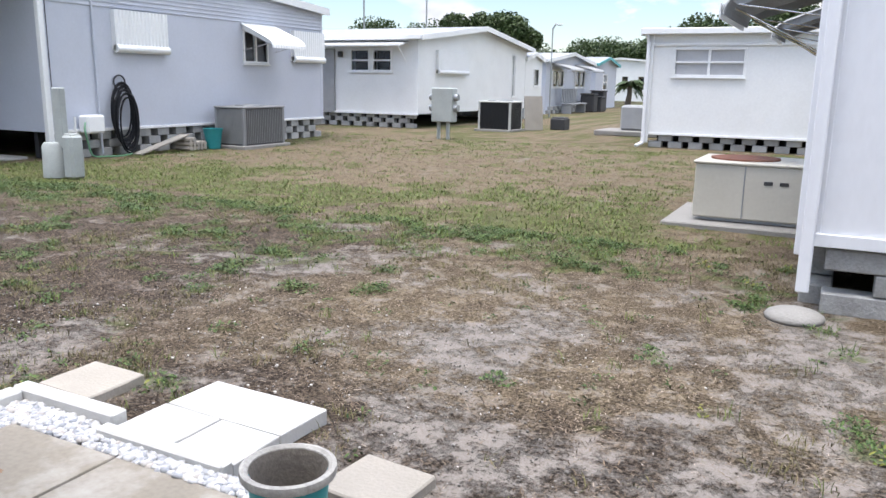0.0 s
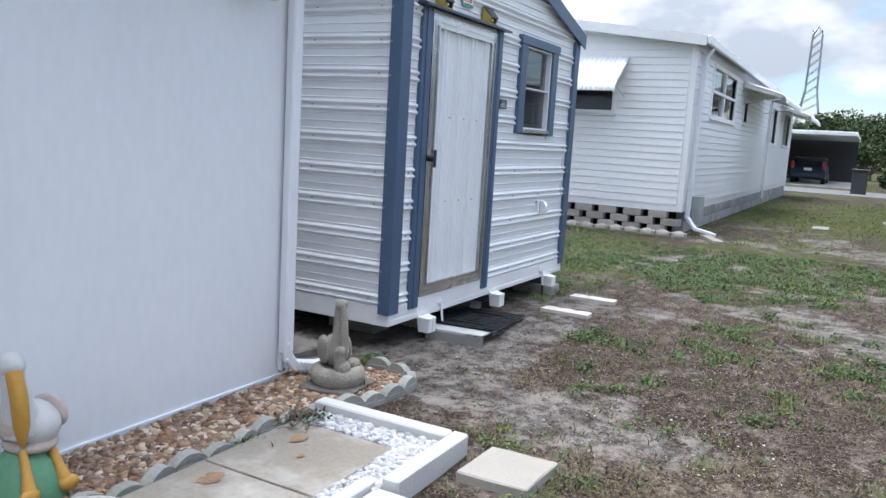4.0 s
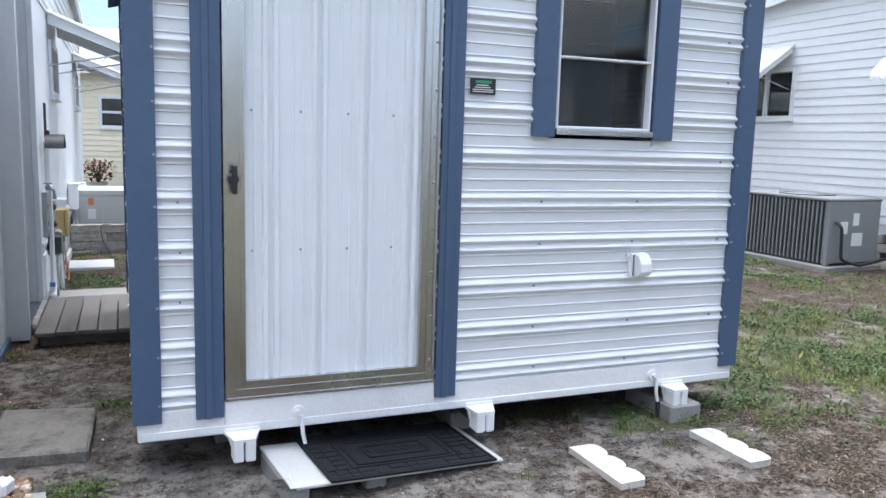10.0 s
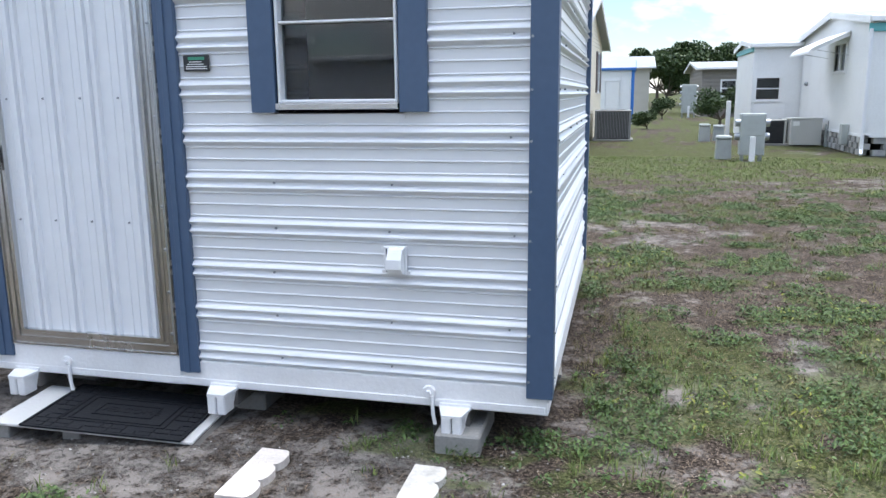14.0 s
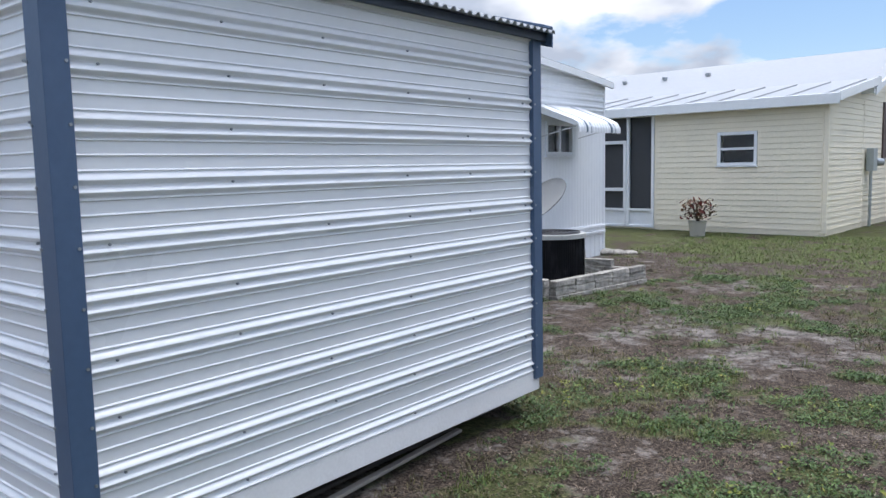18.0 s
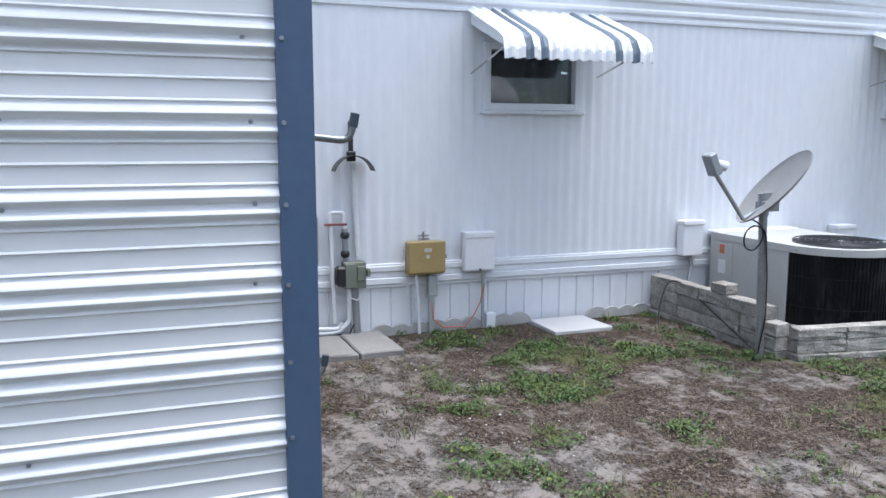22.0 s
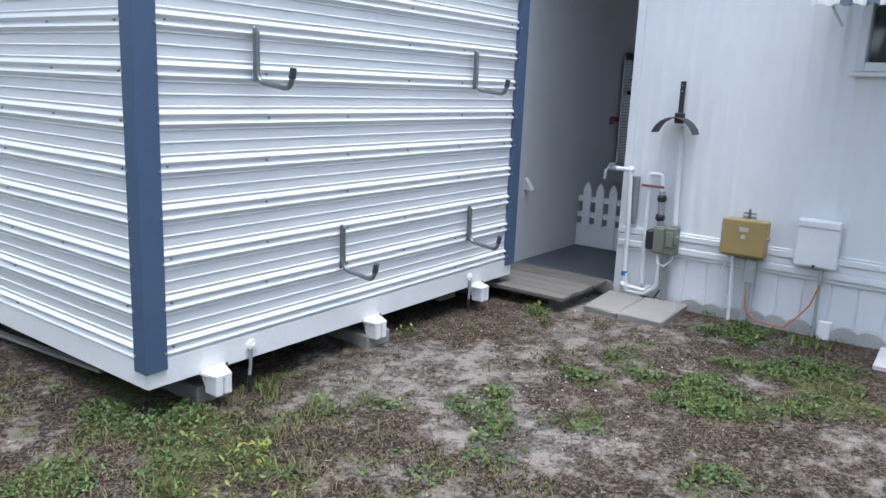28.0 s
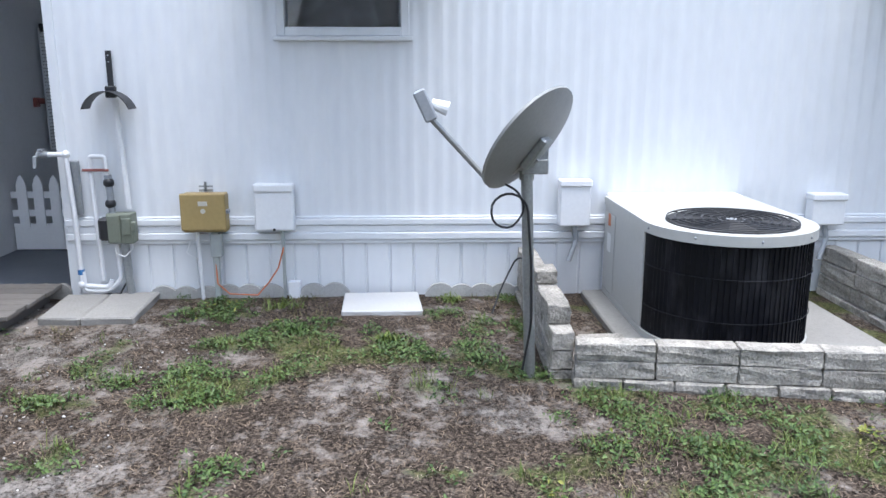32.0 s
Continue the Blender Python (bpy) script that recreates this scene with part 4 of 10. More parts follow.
part("roof_beam", box(B(), (8.40, HY1 + 0.06, 2.02), (8.48, 0.3, 2.20), 0.006), WALLWHITE, rf)
part("fascia", prism(B(), [(AX - 0.15, 0.90, eave(0.9) + 0.09), (AX - 0.15, HY1 + 0.06, eave(HY1) + 0.09), (AX - 0.15, HY1 + 0.06, eave(HY1) - 0.07), (AX - 0.15, 0.90, eave(0.9) - 0.07)], X * 0.03), BLUE, rf, "blue painted roof edge")
bm = prism(B(), [(AX - 0.12, 0.87, 2.68), (AX - 0.12, 0.97, 2.68), (AX - 0.12, 0.99, 2.60), (AX - 0.12, 0.96, 2.57), (AX - 0.12, 0.89, 2.57)], X * 2.5)
part("gutter", bm, WALLWHITE, rf)


def downspout(parent, path, w=0.075, d=0.055, material=WALLWHITE):
    bm = B()
    for a, b in zip(path, path[1:]):
        a, b = Vector(a), Vector(b)
        q = (b - a).to_track_quat("Z", "Y").to_matrix().to_4x4()
        box(bm, (-w / 2, -d / 2, -0.02), (w / 2, d / 2, (b - a).length + 0.02), 0.008, Matrix.Translation(a) @ q)
    return part("downspout", bm, material, parent)


downspout(annex, [(-3.23, 0.93, 2.60), (-3.23, 0.90, 2.50), (-3.23, 0.635, 2.28), (-3.23, 0.615, 2.15), (-3.23, 0.615, 0.18)])
ds = downspout(annex, [(-3.23, 0.615, 0.20), (-3.24, 0.625, 0.13), (-3.27, 0.64, 0.085), (-3.40, 0.685, 0.06), (-3.58, 0.755, 0.055)])
for k in range(13):
    f = k / 12
    p = Vector((-3.27, 0.64, 0.085)).lerp(Vector((-3.58, 0.755, 0.055)), f) - Z * (0.022 * math.sin(f * math.pi))
    part("pleat", box(B(), (-0.041, -0.004, -0.031), (0.041, 0.004, 0.031), 0.003, Matrix.Translation(p) @ pose(0, 0, 0, 0, 0, 70)), WALLWHITE, ds)

floor = part("floor", box(B(), (-3.42, HY1, -0.05), (5.5, AS, 0.08), 0.006), PAINTFLOOR, kind="structure", label="dark grey painted porch floor between the rooms")

# white lap-sided neighbour to the west
west = house("neighbour_house", "white lap-sided mobile home on open concrete blocks", -31.5, -13.3, -8.77, 0.62, 0.37, 3.2, LAP, LAPP, VINYL, ridge="x", rise=0.6, over=0.18,
             holes={"E": [(-2.55, -0.72, 2.03, 2.6), (-5.85, -4.85, 1.95, 2.6)], "N": [(-17.6, -15.0, 2.1, 2.95), (-19.6, -19.1, 2.15, 2.6), (-26.0, -24.0, 1.8, 2.8), (-30.2, -28.4, 1.8, 2.8)]})
window(west, "E", -13.3, -2.55, -0.72, 2.03, 2.6, "slide", VINYL, 0.06)
window(west, "E", -13.3, -5.85, -4.85, 1.95, 2.6, "slide", VINYL, 0.06)
awning(west, "E", -13.3, -2.95, -0.48, 2.93, 0.62, 0.75, label="white ribbed metal awning", lip=0.1)
awning(west, "E", -13.3, -6.1, -4.85, 3.0, 0.62, 0.75, label="white ribbed metal awning", lip=0.1)
for a0, a1, z0, z1, k in ((-17.6, -15.0, 2.1, 2.95, "twin"), (-19.6, -19.1, 2.15, 2.6, "single"), (-26.0, -24.0, 1.8, 2.8, "slide"), (-30.2, -28.4, 1.8, 2.8, "slide")):
    window(west, "N", 0.62, a0, a1, z0, z1, k, VINYL, 0.07)
for a0, a1 in ((-22.6, -18.6), (-31.2, -27.0)):
    awning(west, "N", 0.62, a0, a1, 3.02, 0.45, 0.95, label="white raised metal awning", lip=0.16)
part("corner_trim", box(B(), (-13.33, 0.55, 0.37), (-13.27, 0.65, 3.2), 0.01), VINYL, west)
part("trim_strip", box(B(), (-13.33, -8.80, 0.37), (-13.27, -8.70, 3.2), 0.01), VINYL, west)
downspout(west, [(-13.75, 0.80, 3.12), (-13.7, 0.70, 2.95), (-13.6, 0.68, 0.28), (-13.5, 0.85, 0.1), (-13.3, 1.2, 0.05)])
downspout(west, [(-24.0, 0.80, 3.12), (-24.0, 0.68, 2.9), (-24.0, 0.68, 0.2)])
part("electric_box", box(B(), (-14.5, 0.64, 0.15), (-14.1, 0.78, 0.62), 0.01), PEDGREY, west)
TANBLOCK = mat("tan_block", (0.36, 0.335, 0.30), 0.92, var=0.2, scale=7, fine=60, bump=0.6, stain=(0.17, 0.16, 0.145), amount=0.5, sscale=2.5, rand=0.15)
lattice_base(west, (-13.38, -8.72, 0), (-13.38, 0.6, 0), 3, 0.32, 0.12, 0.123, material=TANBLOCK)
lattice_base(west, (-31.2, 0.54, 0), (-13.5, 0.54, 0), 2, 0.40, 0.0, 0.185)
# dark box behind the blocks, painted as the shade below the floor
part("crawl_backing", box(B(), (-13.9, -8.6, 0.0), (-13.8, 0.3, 0.36)), SHADEDARK, west)

# grey neighbour to the north-west: main trailer, its lean-to and carport
GX = -11.4
grey = house("neighbour_house", "pale grey-lilac mobile home with white awnings", -26.0, GX, 8.25, 15.7, 0.45, 2.95, ((0, 0.0), (0.06, 0.0)), 0.06, GREYSIDE, ridge="x", rise=0.28, over=0.12,
             holes={"E": [(12.95, 13.65, 1.72, 2.32)]})
part("upper_siding", sheet(B(), (GX + 0.004, 8.25, 2.5), Y, Z, X, 7.45, 0.46, RIBH, 0.075), GREYSIDE, grey, "grey horizontally ribbed top band", solid=0.02)
part("corner_trim", box(B(), (GX - 0.04, 8.2, 0.3), (GX + 0.06, 8.3, 2.94), 0.01), WHITE, grey)
part("trim_strip", box(B(), (GX - 0.02, 8.25, 0.43), (GX + 0.03, 15.7, 0.48), 0.005), WHITE, grey)
window(grey, "E", GX, 12.95, 13.65, 1.72, 2.32, "slide", WHITE, 0.05)
awning(grey, "E", GX, 12.85, 13.95, 2.48, 0.5, 0.85, label="white metal awning standing open", lip=0.12)
shutter(grey, "E", GX, 9.6, 10.78, 1.80, 2.48)
part("wall_pipe", tube(B(), [(GX + 0.03, 9.22, 0.05), (GX + 0.03, 9.2, 2.93)], 0.018), GREYSIDE, grey)
part("wall_cable", tube(B(), [(GX + 0.075, 8.31, 0.75), (GX + 0.075, 8.31, 2.9)], 0.008, 6), BLACK, grey)
shutter(grey, "E", GX, 14.5, 15.65, 1.78, 2.44)
lattice_base(grey, (GX - 0.1, 8.3, 0), (GX - 0.1, 15.65, 0), 3, 0.28, 0.16, 0.146)
part("crawl_backing", box(B(), (GX - 0.6, 8.4, 0.0), (GX - 0.5, 15.6, 0.44)), SHADEDARK, grey)
lean = house("garden_room", "pale grey grooved plywood lean-to with white base", -17.0, -13.1, 5.40, 8.15, 0.28, 2.55, GROOVE, 0.105, GREYSIDE, vertical=True, rise=0, shed=0.28, over=0.1,
             holes={"E": [(6.42, 7.16, 1.56, 2.15)]}, roofmat=WHITE)
window(lean, "E", -13.1, 6.46, 7.12, 1.60, 2.11, "sash", WHITE, 0.06)
part("plinth", box(B(), (-17.0, 5.38, 0.0), (-13.06, 8.3, 0.30), 0.01), WHITE, lean)
part("corner_trim", box(B(), (-13.12, 5.36, 0.28), (-13.07, 5.44, 2.5), 0.006), WHITE, lean)
downspout(lean, [(-13.3, 5.22, 2.55), (-13.3, 5.32, 2.35), (-13.2, 5.34, 0.3)])
downspout(lean, [(-16.6, 5.22, 2.55), (-16.6, 5.32, 2.35), (-16.6, 5.34, 0.12), (-16.4, 5.2, 0.06)])
port = thing("carport", "white flat carport roof on slim posts", "carport", (-20.5, 7.0, 0))
part("roof", prism(B(), [(-30, 4.95, 2.62), (-30, 9.4, 3.08), (-30, 9.4, 3.18), (-30, 4.95, 2.74)], X * 18.6), WHITE, port)
part("gutter", box(B(), (-30, 4.85, 2.60), (-11.35, 4.95, 2.78), 0.01), WHITE, port)
for x in (-19.2, -22.1, -25.0, -28.2, -29.8):
    part("post", box(B(), (x - 0.06, 5.2, 0.0), (x + 0.06, 5.32, 2.64), 0.01), WHITE, port)
# charcoal panel paints in the dark of the covered opening by the lean-to
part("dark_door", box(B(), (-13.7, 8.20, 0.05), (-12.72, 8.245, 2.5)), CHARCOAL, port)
part("slab", box(B(), (-30, 5.0, -0.05), (-12.0, 8.25, 0.03)), ROADMAT, port)
part("siding", box(B(), (-29.8, 8.0, 0.0), (-17.1, 8.2, 2.9)), GREYSIDE, port)
window(port, "S", 8.0, -21.5, -19.0, 1.2, 2.3, "twin", WHITE, 0.07)

# white house further north, and the row behind it
mid_h = house("neighbour_house", "white house with low gable and open block base", -20.0, -11.2, 20.1, 28.7, 0.42, 2.62, ((0, 0.0), (0.3, 0.0)), 0.3, WHITE, ridge="x", rise=0.5, over=0.25,
              holes={"S": [(-13.5, -12.9, 1.68, 2.24), (-12.72, -12.12, 1.68, 2.24)], "E": [(27.3, 27.5, 0.9, 2.4)]})
for a0 in (-13.5, -12.72):
    window(mid_h, "S", 20.1, a0, a0 + 0.6, 1.68, 2.24, "sash", WHITE, 0.06)
window(mid_h, "E", -11.2, 27.3, 27.55, 0.9, 2.35, "sash", WHITE, 0.04)
shutter(mid_h, "E", -11.2, 21.2, 23.3, 1.62, 2.3)
part("eave_awning", prism(B(), [(-14.9, 20.08, 2.50), (-14.9, 19.55, 2.40), (-14.9, 19.55, 2.35), (-14.9, 20.08, 2.44)], X * 3.4), WHITE, mid_h, "white sloping eave over the windows")
part("bracket", tube(B(), [(-11.6, 20.06, 1.95), (-11.6, 19.6, 2.36)], 0.02), WHITE, mid_h)
part("porch_lamp", box(B(), (-13.95, 19.98, 2.05), (-13.8, 20.09, 2.22), 0.02), CHARCOAL, mid_h)
part("base_trim", box(B(), (-20.0, 20.04, 0.38), (-11.17, 20.09, 0.44), 0.005), WHITE, mid_h)
part("door", box(B(), (-14.6, 20.02, 0.42), (-14.1, 20.09, 2.3), 0.01), CURTAIN, mid_h)
lattice_base(mid_h, (-19.9, 20.2, 0), (-11.25, 20.2, 0), 3, 0.30, 0.16, 0.14)
part("crawl_backing", box(B(), (-19.8, 20.5, 0.0), (-11.6, 20.6, 0.41)), SHADEDARK, mid_h)
annex2 = house("garden_room", "small white side room with low roof", -17.0, -11.25, 28.75, 30.6, 0.0, 2.3, ((0, 0.0), (0.3, 0.0)), 0.3, WHITE, ridge="x", rise=0.2, over=0.1, holes={"E": [(29.7, 30.2, 1.3, 1.9)]})
window(annex2, "E", -11.25, 29.7, 30.2, 1.3, 1.9, "single", WHITE, 0.05, CURTAIN)
far_a = house("neighbour_house", "pale grey mobile home with raised awnings", -20.0, -12.3, 34.0, 41.0, 0.0, 2.4, ((0, 0.0), (0.3, 0.0)), 0.3, GREYSIDE, ridge="x", rise=0.4, over=0.2, holes={"E": [(34.9, 36.4, 1.25, 1.95), (38.3, 39.8, 1.25, 1.95)]})
for a0 in (34.9, 38.3):
    window(far_a, "E", -12.3, a0, a0 + 1.5, 1.25, 1.95, "slide", WHITE, 0.07)
    awning(far_a, "E", -12.3, a0 - 0.2, a0 + 1.7, 2.3, 0.35, 1.0, label="grey raised metal awning", mats=[CURTAIN, CURTAIN])
far_b = house("neighbour_house", "pale blue-grey mobile home in the distance", -20.0, -12.9, 43.9, 48.3, 0.0, 2.5, ((0, 0.0), (0.3, 0.0)), 0.3, GREYSIDE, ridge="x", rise=0.4, over=0.2, fascia=TEALTRIM, holes={"E": [(45.5, 46.3, 1.1, 1.9)]})
window(far_b, "E", -12.9, 45.5, 46.3, 1.1, 1.9, "sash", WHITE, 0.07)
far_c = house("neighbour_house", "white mobile home at the end of the row", -22.5, -13.0, 68.0, 76.0, 0.0, 3.2, ((0, 0.0), (0.3, 0.0)), 0.3, WHITE, ridge="y", rise=0.4, over=0.2, holes={"S": [(-17.6, -17.1, 1.0, 2.1), (-16.2, -15.7, 1.0, 2.1)]})
for a0 in (-17.6, -16.2):
    window(far_c, "S", 68.0, a0, a0 + 0.5, 1.0, 2.1, "sash", WHITE, 0.08)

# garden clutter along the far row
gt = thing("garden_bench", "weathered grey slatted bench beside the far house", "bench", (-11.7, 36.5, 0))
for k in range(9):
    part("slat", box(B(), (-11.95, 35.3 + 0.26 * k, 0.5), (-11.9, 35.42 + 0.26 * k, 1.15), 0.008), CURTAIN, gt)
part("seat", box(B(), (-11.9, 35.2, 0.42), (-11.4, 37.6, 0.48), 0.01), CURTAIN, gt)
for y in (35.3, 37.5):
    part("leg", box(B(), (-11.9, y - 0.05, 0), (-11.45, y + 0.05, 0.42), 0.01), CURTAIN, gt)
for x, y, w, h in ((-11.6, 38.6, 0.35, 0.85), (-11.55, 39.6, 0.4, 0.7), (-11.7, 40.6, 0.35, 1.0)):
    gb_ = thing("waste_bin", "dark grey plastic bin beside the far house", "bin", (x, y, 0), group="bins along the far row")
    part("body", box(B(), (x - w, y - w, 0), (x + w, y + w, h), 0.05), CHARCOAL, gb_)
    part("lid", box(B(), (x - w - 0.03, y - w - 0.03, h), (x + w + 0.03, y + w + 0.03, h + 0.07), 0.03), CHARCOAL, gb_)
lattice_base(far_a, (-12.25, 34.1, 0), (-12.25, 40.9, 0), 2, 0.40, 0.2, 0.17)
dk = thing("garden_steps", "low grey steps with a covered box beside the white house", "steps", (-5.3, 21.6, 0))
part("platform", box(B(), (-6.1, 20.9, 0.0), (-4.3, 22.4, 0.14), 0.02), CONCRETE, dk)
part("box", box(B(), (-5.5, 21.3, 0.14), (-4.5, 22.1, 0.82), 0.06), CURTAIN, dk)
# plywood board and bucket by the condenser of the white house
tagged(part("plywood_board", box(B(), (-0.01, -0.32, 0), (0.012, 0.32, 1.0), 0.004, pose(-8.15, 21.7, 0.0, 0, -6, -35)), PAVER), "tan plywood board leaning by the condenser", "board")
tagged(part("crate", box(box(B(), (-7.9, 22.4, 0.0), (-7.45, 22.9, 0.34), 0.02), (-7.86, 22.44, 0.34), (-7.49, 22.86, 0.38), 0.01), CHARCOAL), "dark crate on the grass", "crate")

# white house across the north lawn
right_h = house("neighbour_house", "white mobile home with a double window and open block base", -4.0, 8.0, 17.66, 26.0, 0.30, 2.5, ((0, 0.0), (0.3, 0.0)), 0.3, WHITE, ridge="x", rise=0.25, over=0.15,
                holes={"S": [(-3.42, -2.02, 1.6, 2.12)]})
window(right_h, "S", 17.66, -3.42, -2.02, 1.6, 2.12, "twin", WHITE, 0.05, WHITE, pane_mat=mat("drawn_blind", (0.42, 0.43, 0.45), 0.35))
part("top_band", box(B(), (-4.0, 17.62, 2.42), (8.0, 17.65, 2.5), 0.01), WHITE, right_h)
part("top_band", box(B(), (-4.0, 17.61, 2.2), (8.0, 17.65, 2.26), 0.01), WHITE, right_h)
part("corner_trim", box(B(), (-4.05, 17.6, 0.1), (-3.9, 17.65, 2.5), 0.01), WHITE, right_h)
part("trim_strip", box(B(), (-4.0, 17.62, 0.28), (8.0, 17.65, 0.33), 0.005), WHITE, right_h)
downspout(right_h, [(-4.05, 17.5, 2.5), (-4.0, 17.56, 2.3), (-4.0, 17.56, 0.1), (-4.1, 17.4, 0.04)])
lattice_base(right_h, (-3.9, 17.78, 0), (3.0, 17.78, 0), 2, 0.30, 0.14, 0.145)
part("crawl_backing", box(B(), (-3.8, 18.1, 0.0), (7.8, 18.2, 0.29)), SHADEDARK, right_h)

# the next trailer to the north-east, seen at its corner
near_h = house("neighbour_house", "white smooth-sided mobile home on stacked blocks", -0.15, 9.0, 5.1, 14.0, 0.42, 2.75, ((0, 0.0), (0.61, 0.0)), 0.61, WALLWHITE, ridge="x", rise=0.3, over=0.1, holes={"W": [(7.9, 9.2, 1.5, 2.2), (11.2, 12.4, 1.5, 2.2)]})
for a0, b0, out in ((7.9, 9.2, 0.95), (11.2, 12.4, 0.78)):
    window(near_h, "W", -0.15, a0, b0, 1.5, 2.2, "slide", WHITE, 0.05)
    # the blind's grey puts the underside's shade into the whole sheet
    aw = awning(near_h, "W", -0.15, a0 - 0.25, b0 + 0.25, 2.42, 0.42, out, label="raised metal awning with white lip, its sheet greyed for shade", mats=[CURTAIN, WHITE], lip=0.12)
    part("lip_strip", box(B(), (-0.15 - out - 0.03, a0 - 0.25, 1.96), (-0.15 - out - 0.015, b0 + 0.25, 2.10), 0.004), WHITE, aw)
    for y in (a0 - 0.1, b0 + 0.1):
        part("strut", tube(B(), [(-0.17, y, 1.62), (-0.15 - out * 0.9, y, 2.06)], 0.012), ALU, aw)
part("base_strip", box(box(B(), (-0.17, 5.07, 0.42), (9.0, 5.095, 0.50), 0.004), (-0.19, 5.06, 0.36), (-0.14, 5.14, 2.75), 0.006), WALLWHITE, near_h)
downspout(near_h, [(-0.12, 4.98, 2.75), (-0.12, 5.05, 2.6), (-0.12, 5.03, 0.16)])
lattice_base(near_h, (-0.02, 5.2, 0), (9.0, 5.2, 0), 3, 0.40, 0.16, 0.138)
lattice_base(near_h, (-0.05, 5.3, 0), (-0.05, 13.8, 0), 3, 0.40, 0.16, 0.138)
part("crawl_backing", box(B(), (0.4, 5.6, 0.0), (0.5, 13.9, 0.41)), SHADEDARK, near_h)
bm = ball(B(), (-0.14, 4.88, 0.02), 0.17, 3, (1, 1, 0.32))
tagged(part("splash_stone", bm, CONCRETE, smooth=60), "round pale concrete splash stone under a downspout", "splash block")

# cream house to the south with its screened porch
cream = house("porch_room", "cream lap-sided room with screened porch under a low white roof", -5.85, 12.0, -17.95, -15.3, 0.0, 3.27, LAP, LAPP, YELLOW, rise=0, shed=-0.44, over=0.28, roofmat=ROOFWHITE,
              holes={"N": [(-4.42, -3.60, 1.52, 2.20), (-2.05, 1.5, 0.1, 2.7)]})
part("fascia", box(box(B(), (-6.14, -15.05, 2.68), (12.28, -14.99, 2.90), 0.01), (-6.16, -18.1, 3.22), (-6.13, -17.9, 3.42)), WHITE, cream)
part("rake_board", prism(B(), [(-6.16, -18.0, 3.24), (-6.16, -15.0, 2.74), (-6.16, -15.0, 2.92), (-6.16, -18.0, 3.42)], X * 0.025), WHITE, cream)
for k in range(24):
    x = -5.9 + k * 0.75
    part("roof_rib", prism(B(), [(x, -17.9, 3.36), (x, -15.05, 2.885), (x, -15.05, 2.915), (x, -17.9, 3.39)], X * 0.05), ROOFWHITE, cream)
window(cream, "N", -15.3, -4.38, -3.64, 1.56, 2.16, "sash", WHITE, 0.07)
mainc = house("neighbour_house", "cream lap-sided house with brown shutters and white metal roof", -5.85, 12.0, -25.45, -17.97, 0.0, 3.17, LAP, LAPP, YELLOW, ridge="x", rise=1.25, over=0.28,
              holes={"W": [(-20.78, -19.95, 1.58, 2.92), (-24.7, -23.85, 1.55, 2.9)]})
for a0, b0, z0, z1 in ((-20.74, -19.99, 1.62, 2.88), (-24.66, -23.89, 1.59, 2.86)):
    w = window(mainc, "W", -5.85, a0, b0, z0, z1, "sash", WHITE, 0.05)
    for c0 in (a0 - 0.40, b0 + 0.08):
        part("shutter", box(B(), (-5.90, c0, z0 - 0.04), (-5.86, c0 + 0.32, z1 + 0.06), 0.006), mat("brown_shutter", (0.10, 0.07, 0.06), 0.6), w)
part("corner_trim", box(B(), (-5.90, -15.33, 0.06), (-5.80, -15.24, 2.8), 0.01), YELLOW, cream)
part("electric_box", box(B(), (-6.05, -18.45, 1.3), (-5.89, -18.12, 1.82), 0.01), PEDGREY, mainc)
part("conduit", tube(B(), [(-5.96, -18.28, 0.0), (-5.96, -18.28, 1.32)], 0.035), PEDGREY, mainc)
part("meter", cyl(B(), (-6.0, -18.5, 1.5), (-6.12, -18.62, 1.5), 0.1, 0.085, 14), GALV, mainc)
for x in (-1.1, 0.25, 1.6):
    part("roof_vent", cyl(cyl(B(), (x, -20.4, 3.8), (x, -20.4, 4.12), 0.05), (x, -20.4, 4.08), (x, -20.4, 4.15), 0.08), GALV, mainc)

bm = B()
for x in (-2.05, -1.40, -0.45, 1.46):
    box(bm, (x, -15.32, 0.05), (x + 0.07, -15.25, 2.75), 0.006)
for z in (0.05, 0.44, 2.68):
    box(bm, (-1.98, -15.315, z), (1.5, -15.255, z + 0.06), 0.006)
for lo, hi in (((-1.33, 0.1), (-1.25, 2.12)), ((-0.53, 0.1), (-0.45, 2.12)), ((-1.33, 2.06), (-0.45, 2.14)), ((-1.33, 0.92), (-0.45, 1.0))):
    box(bm, (lo[0], -15.30, lo[1]), (hi[0], -15.23, hi[1]), 0.006)
pf = part("porch_screen", bm, WHITE, cream, "white framed porch screens and door")
part("screen", box(B(), (-1.98, -15.36, 0.1), (1.5, -15.35, 2.7)), SCREEN, pf)
part("kick_panel", box(B(), (-1.98, -15.33, 0.1), (1.46, -15.3, 0.46)), WHITE, pf)
skew = Matrix.Translation((-5.85, -15.3, 0)) @ pose(0, 0, 0, 0, 0, -3.5) @ Matrix.Translation((5.85, 15.3, 0))
for ob in (cream, mainc):
    ob.matrix_basis = skew @ ob.matrix_basis

# background houses to the south-west
teal = house("neighbour_house", "white trailer with teal roof edge and open block base", -24.0, -12.9, -23.5, -16.2, 0.45, 3.14, ((0, 0.0), (0.3, 0.0)), 0.3, WHITE, ridge="x", rise=0.42, over=0.12, holes={"N": [(-15.6, -14.7, 1.9, 2.4)], "E": [(-19.5, -18.4, 2.05, 2.72)]})
window(teal, "N", -16.2, -15.6, -14.7, 1.9, 2.4, "single", WHITE, 0.05)
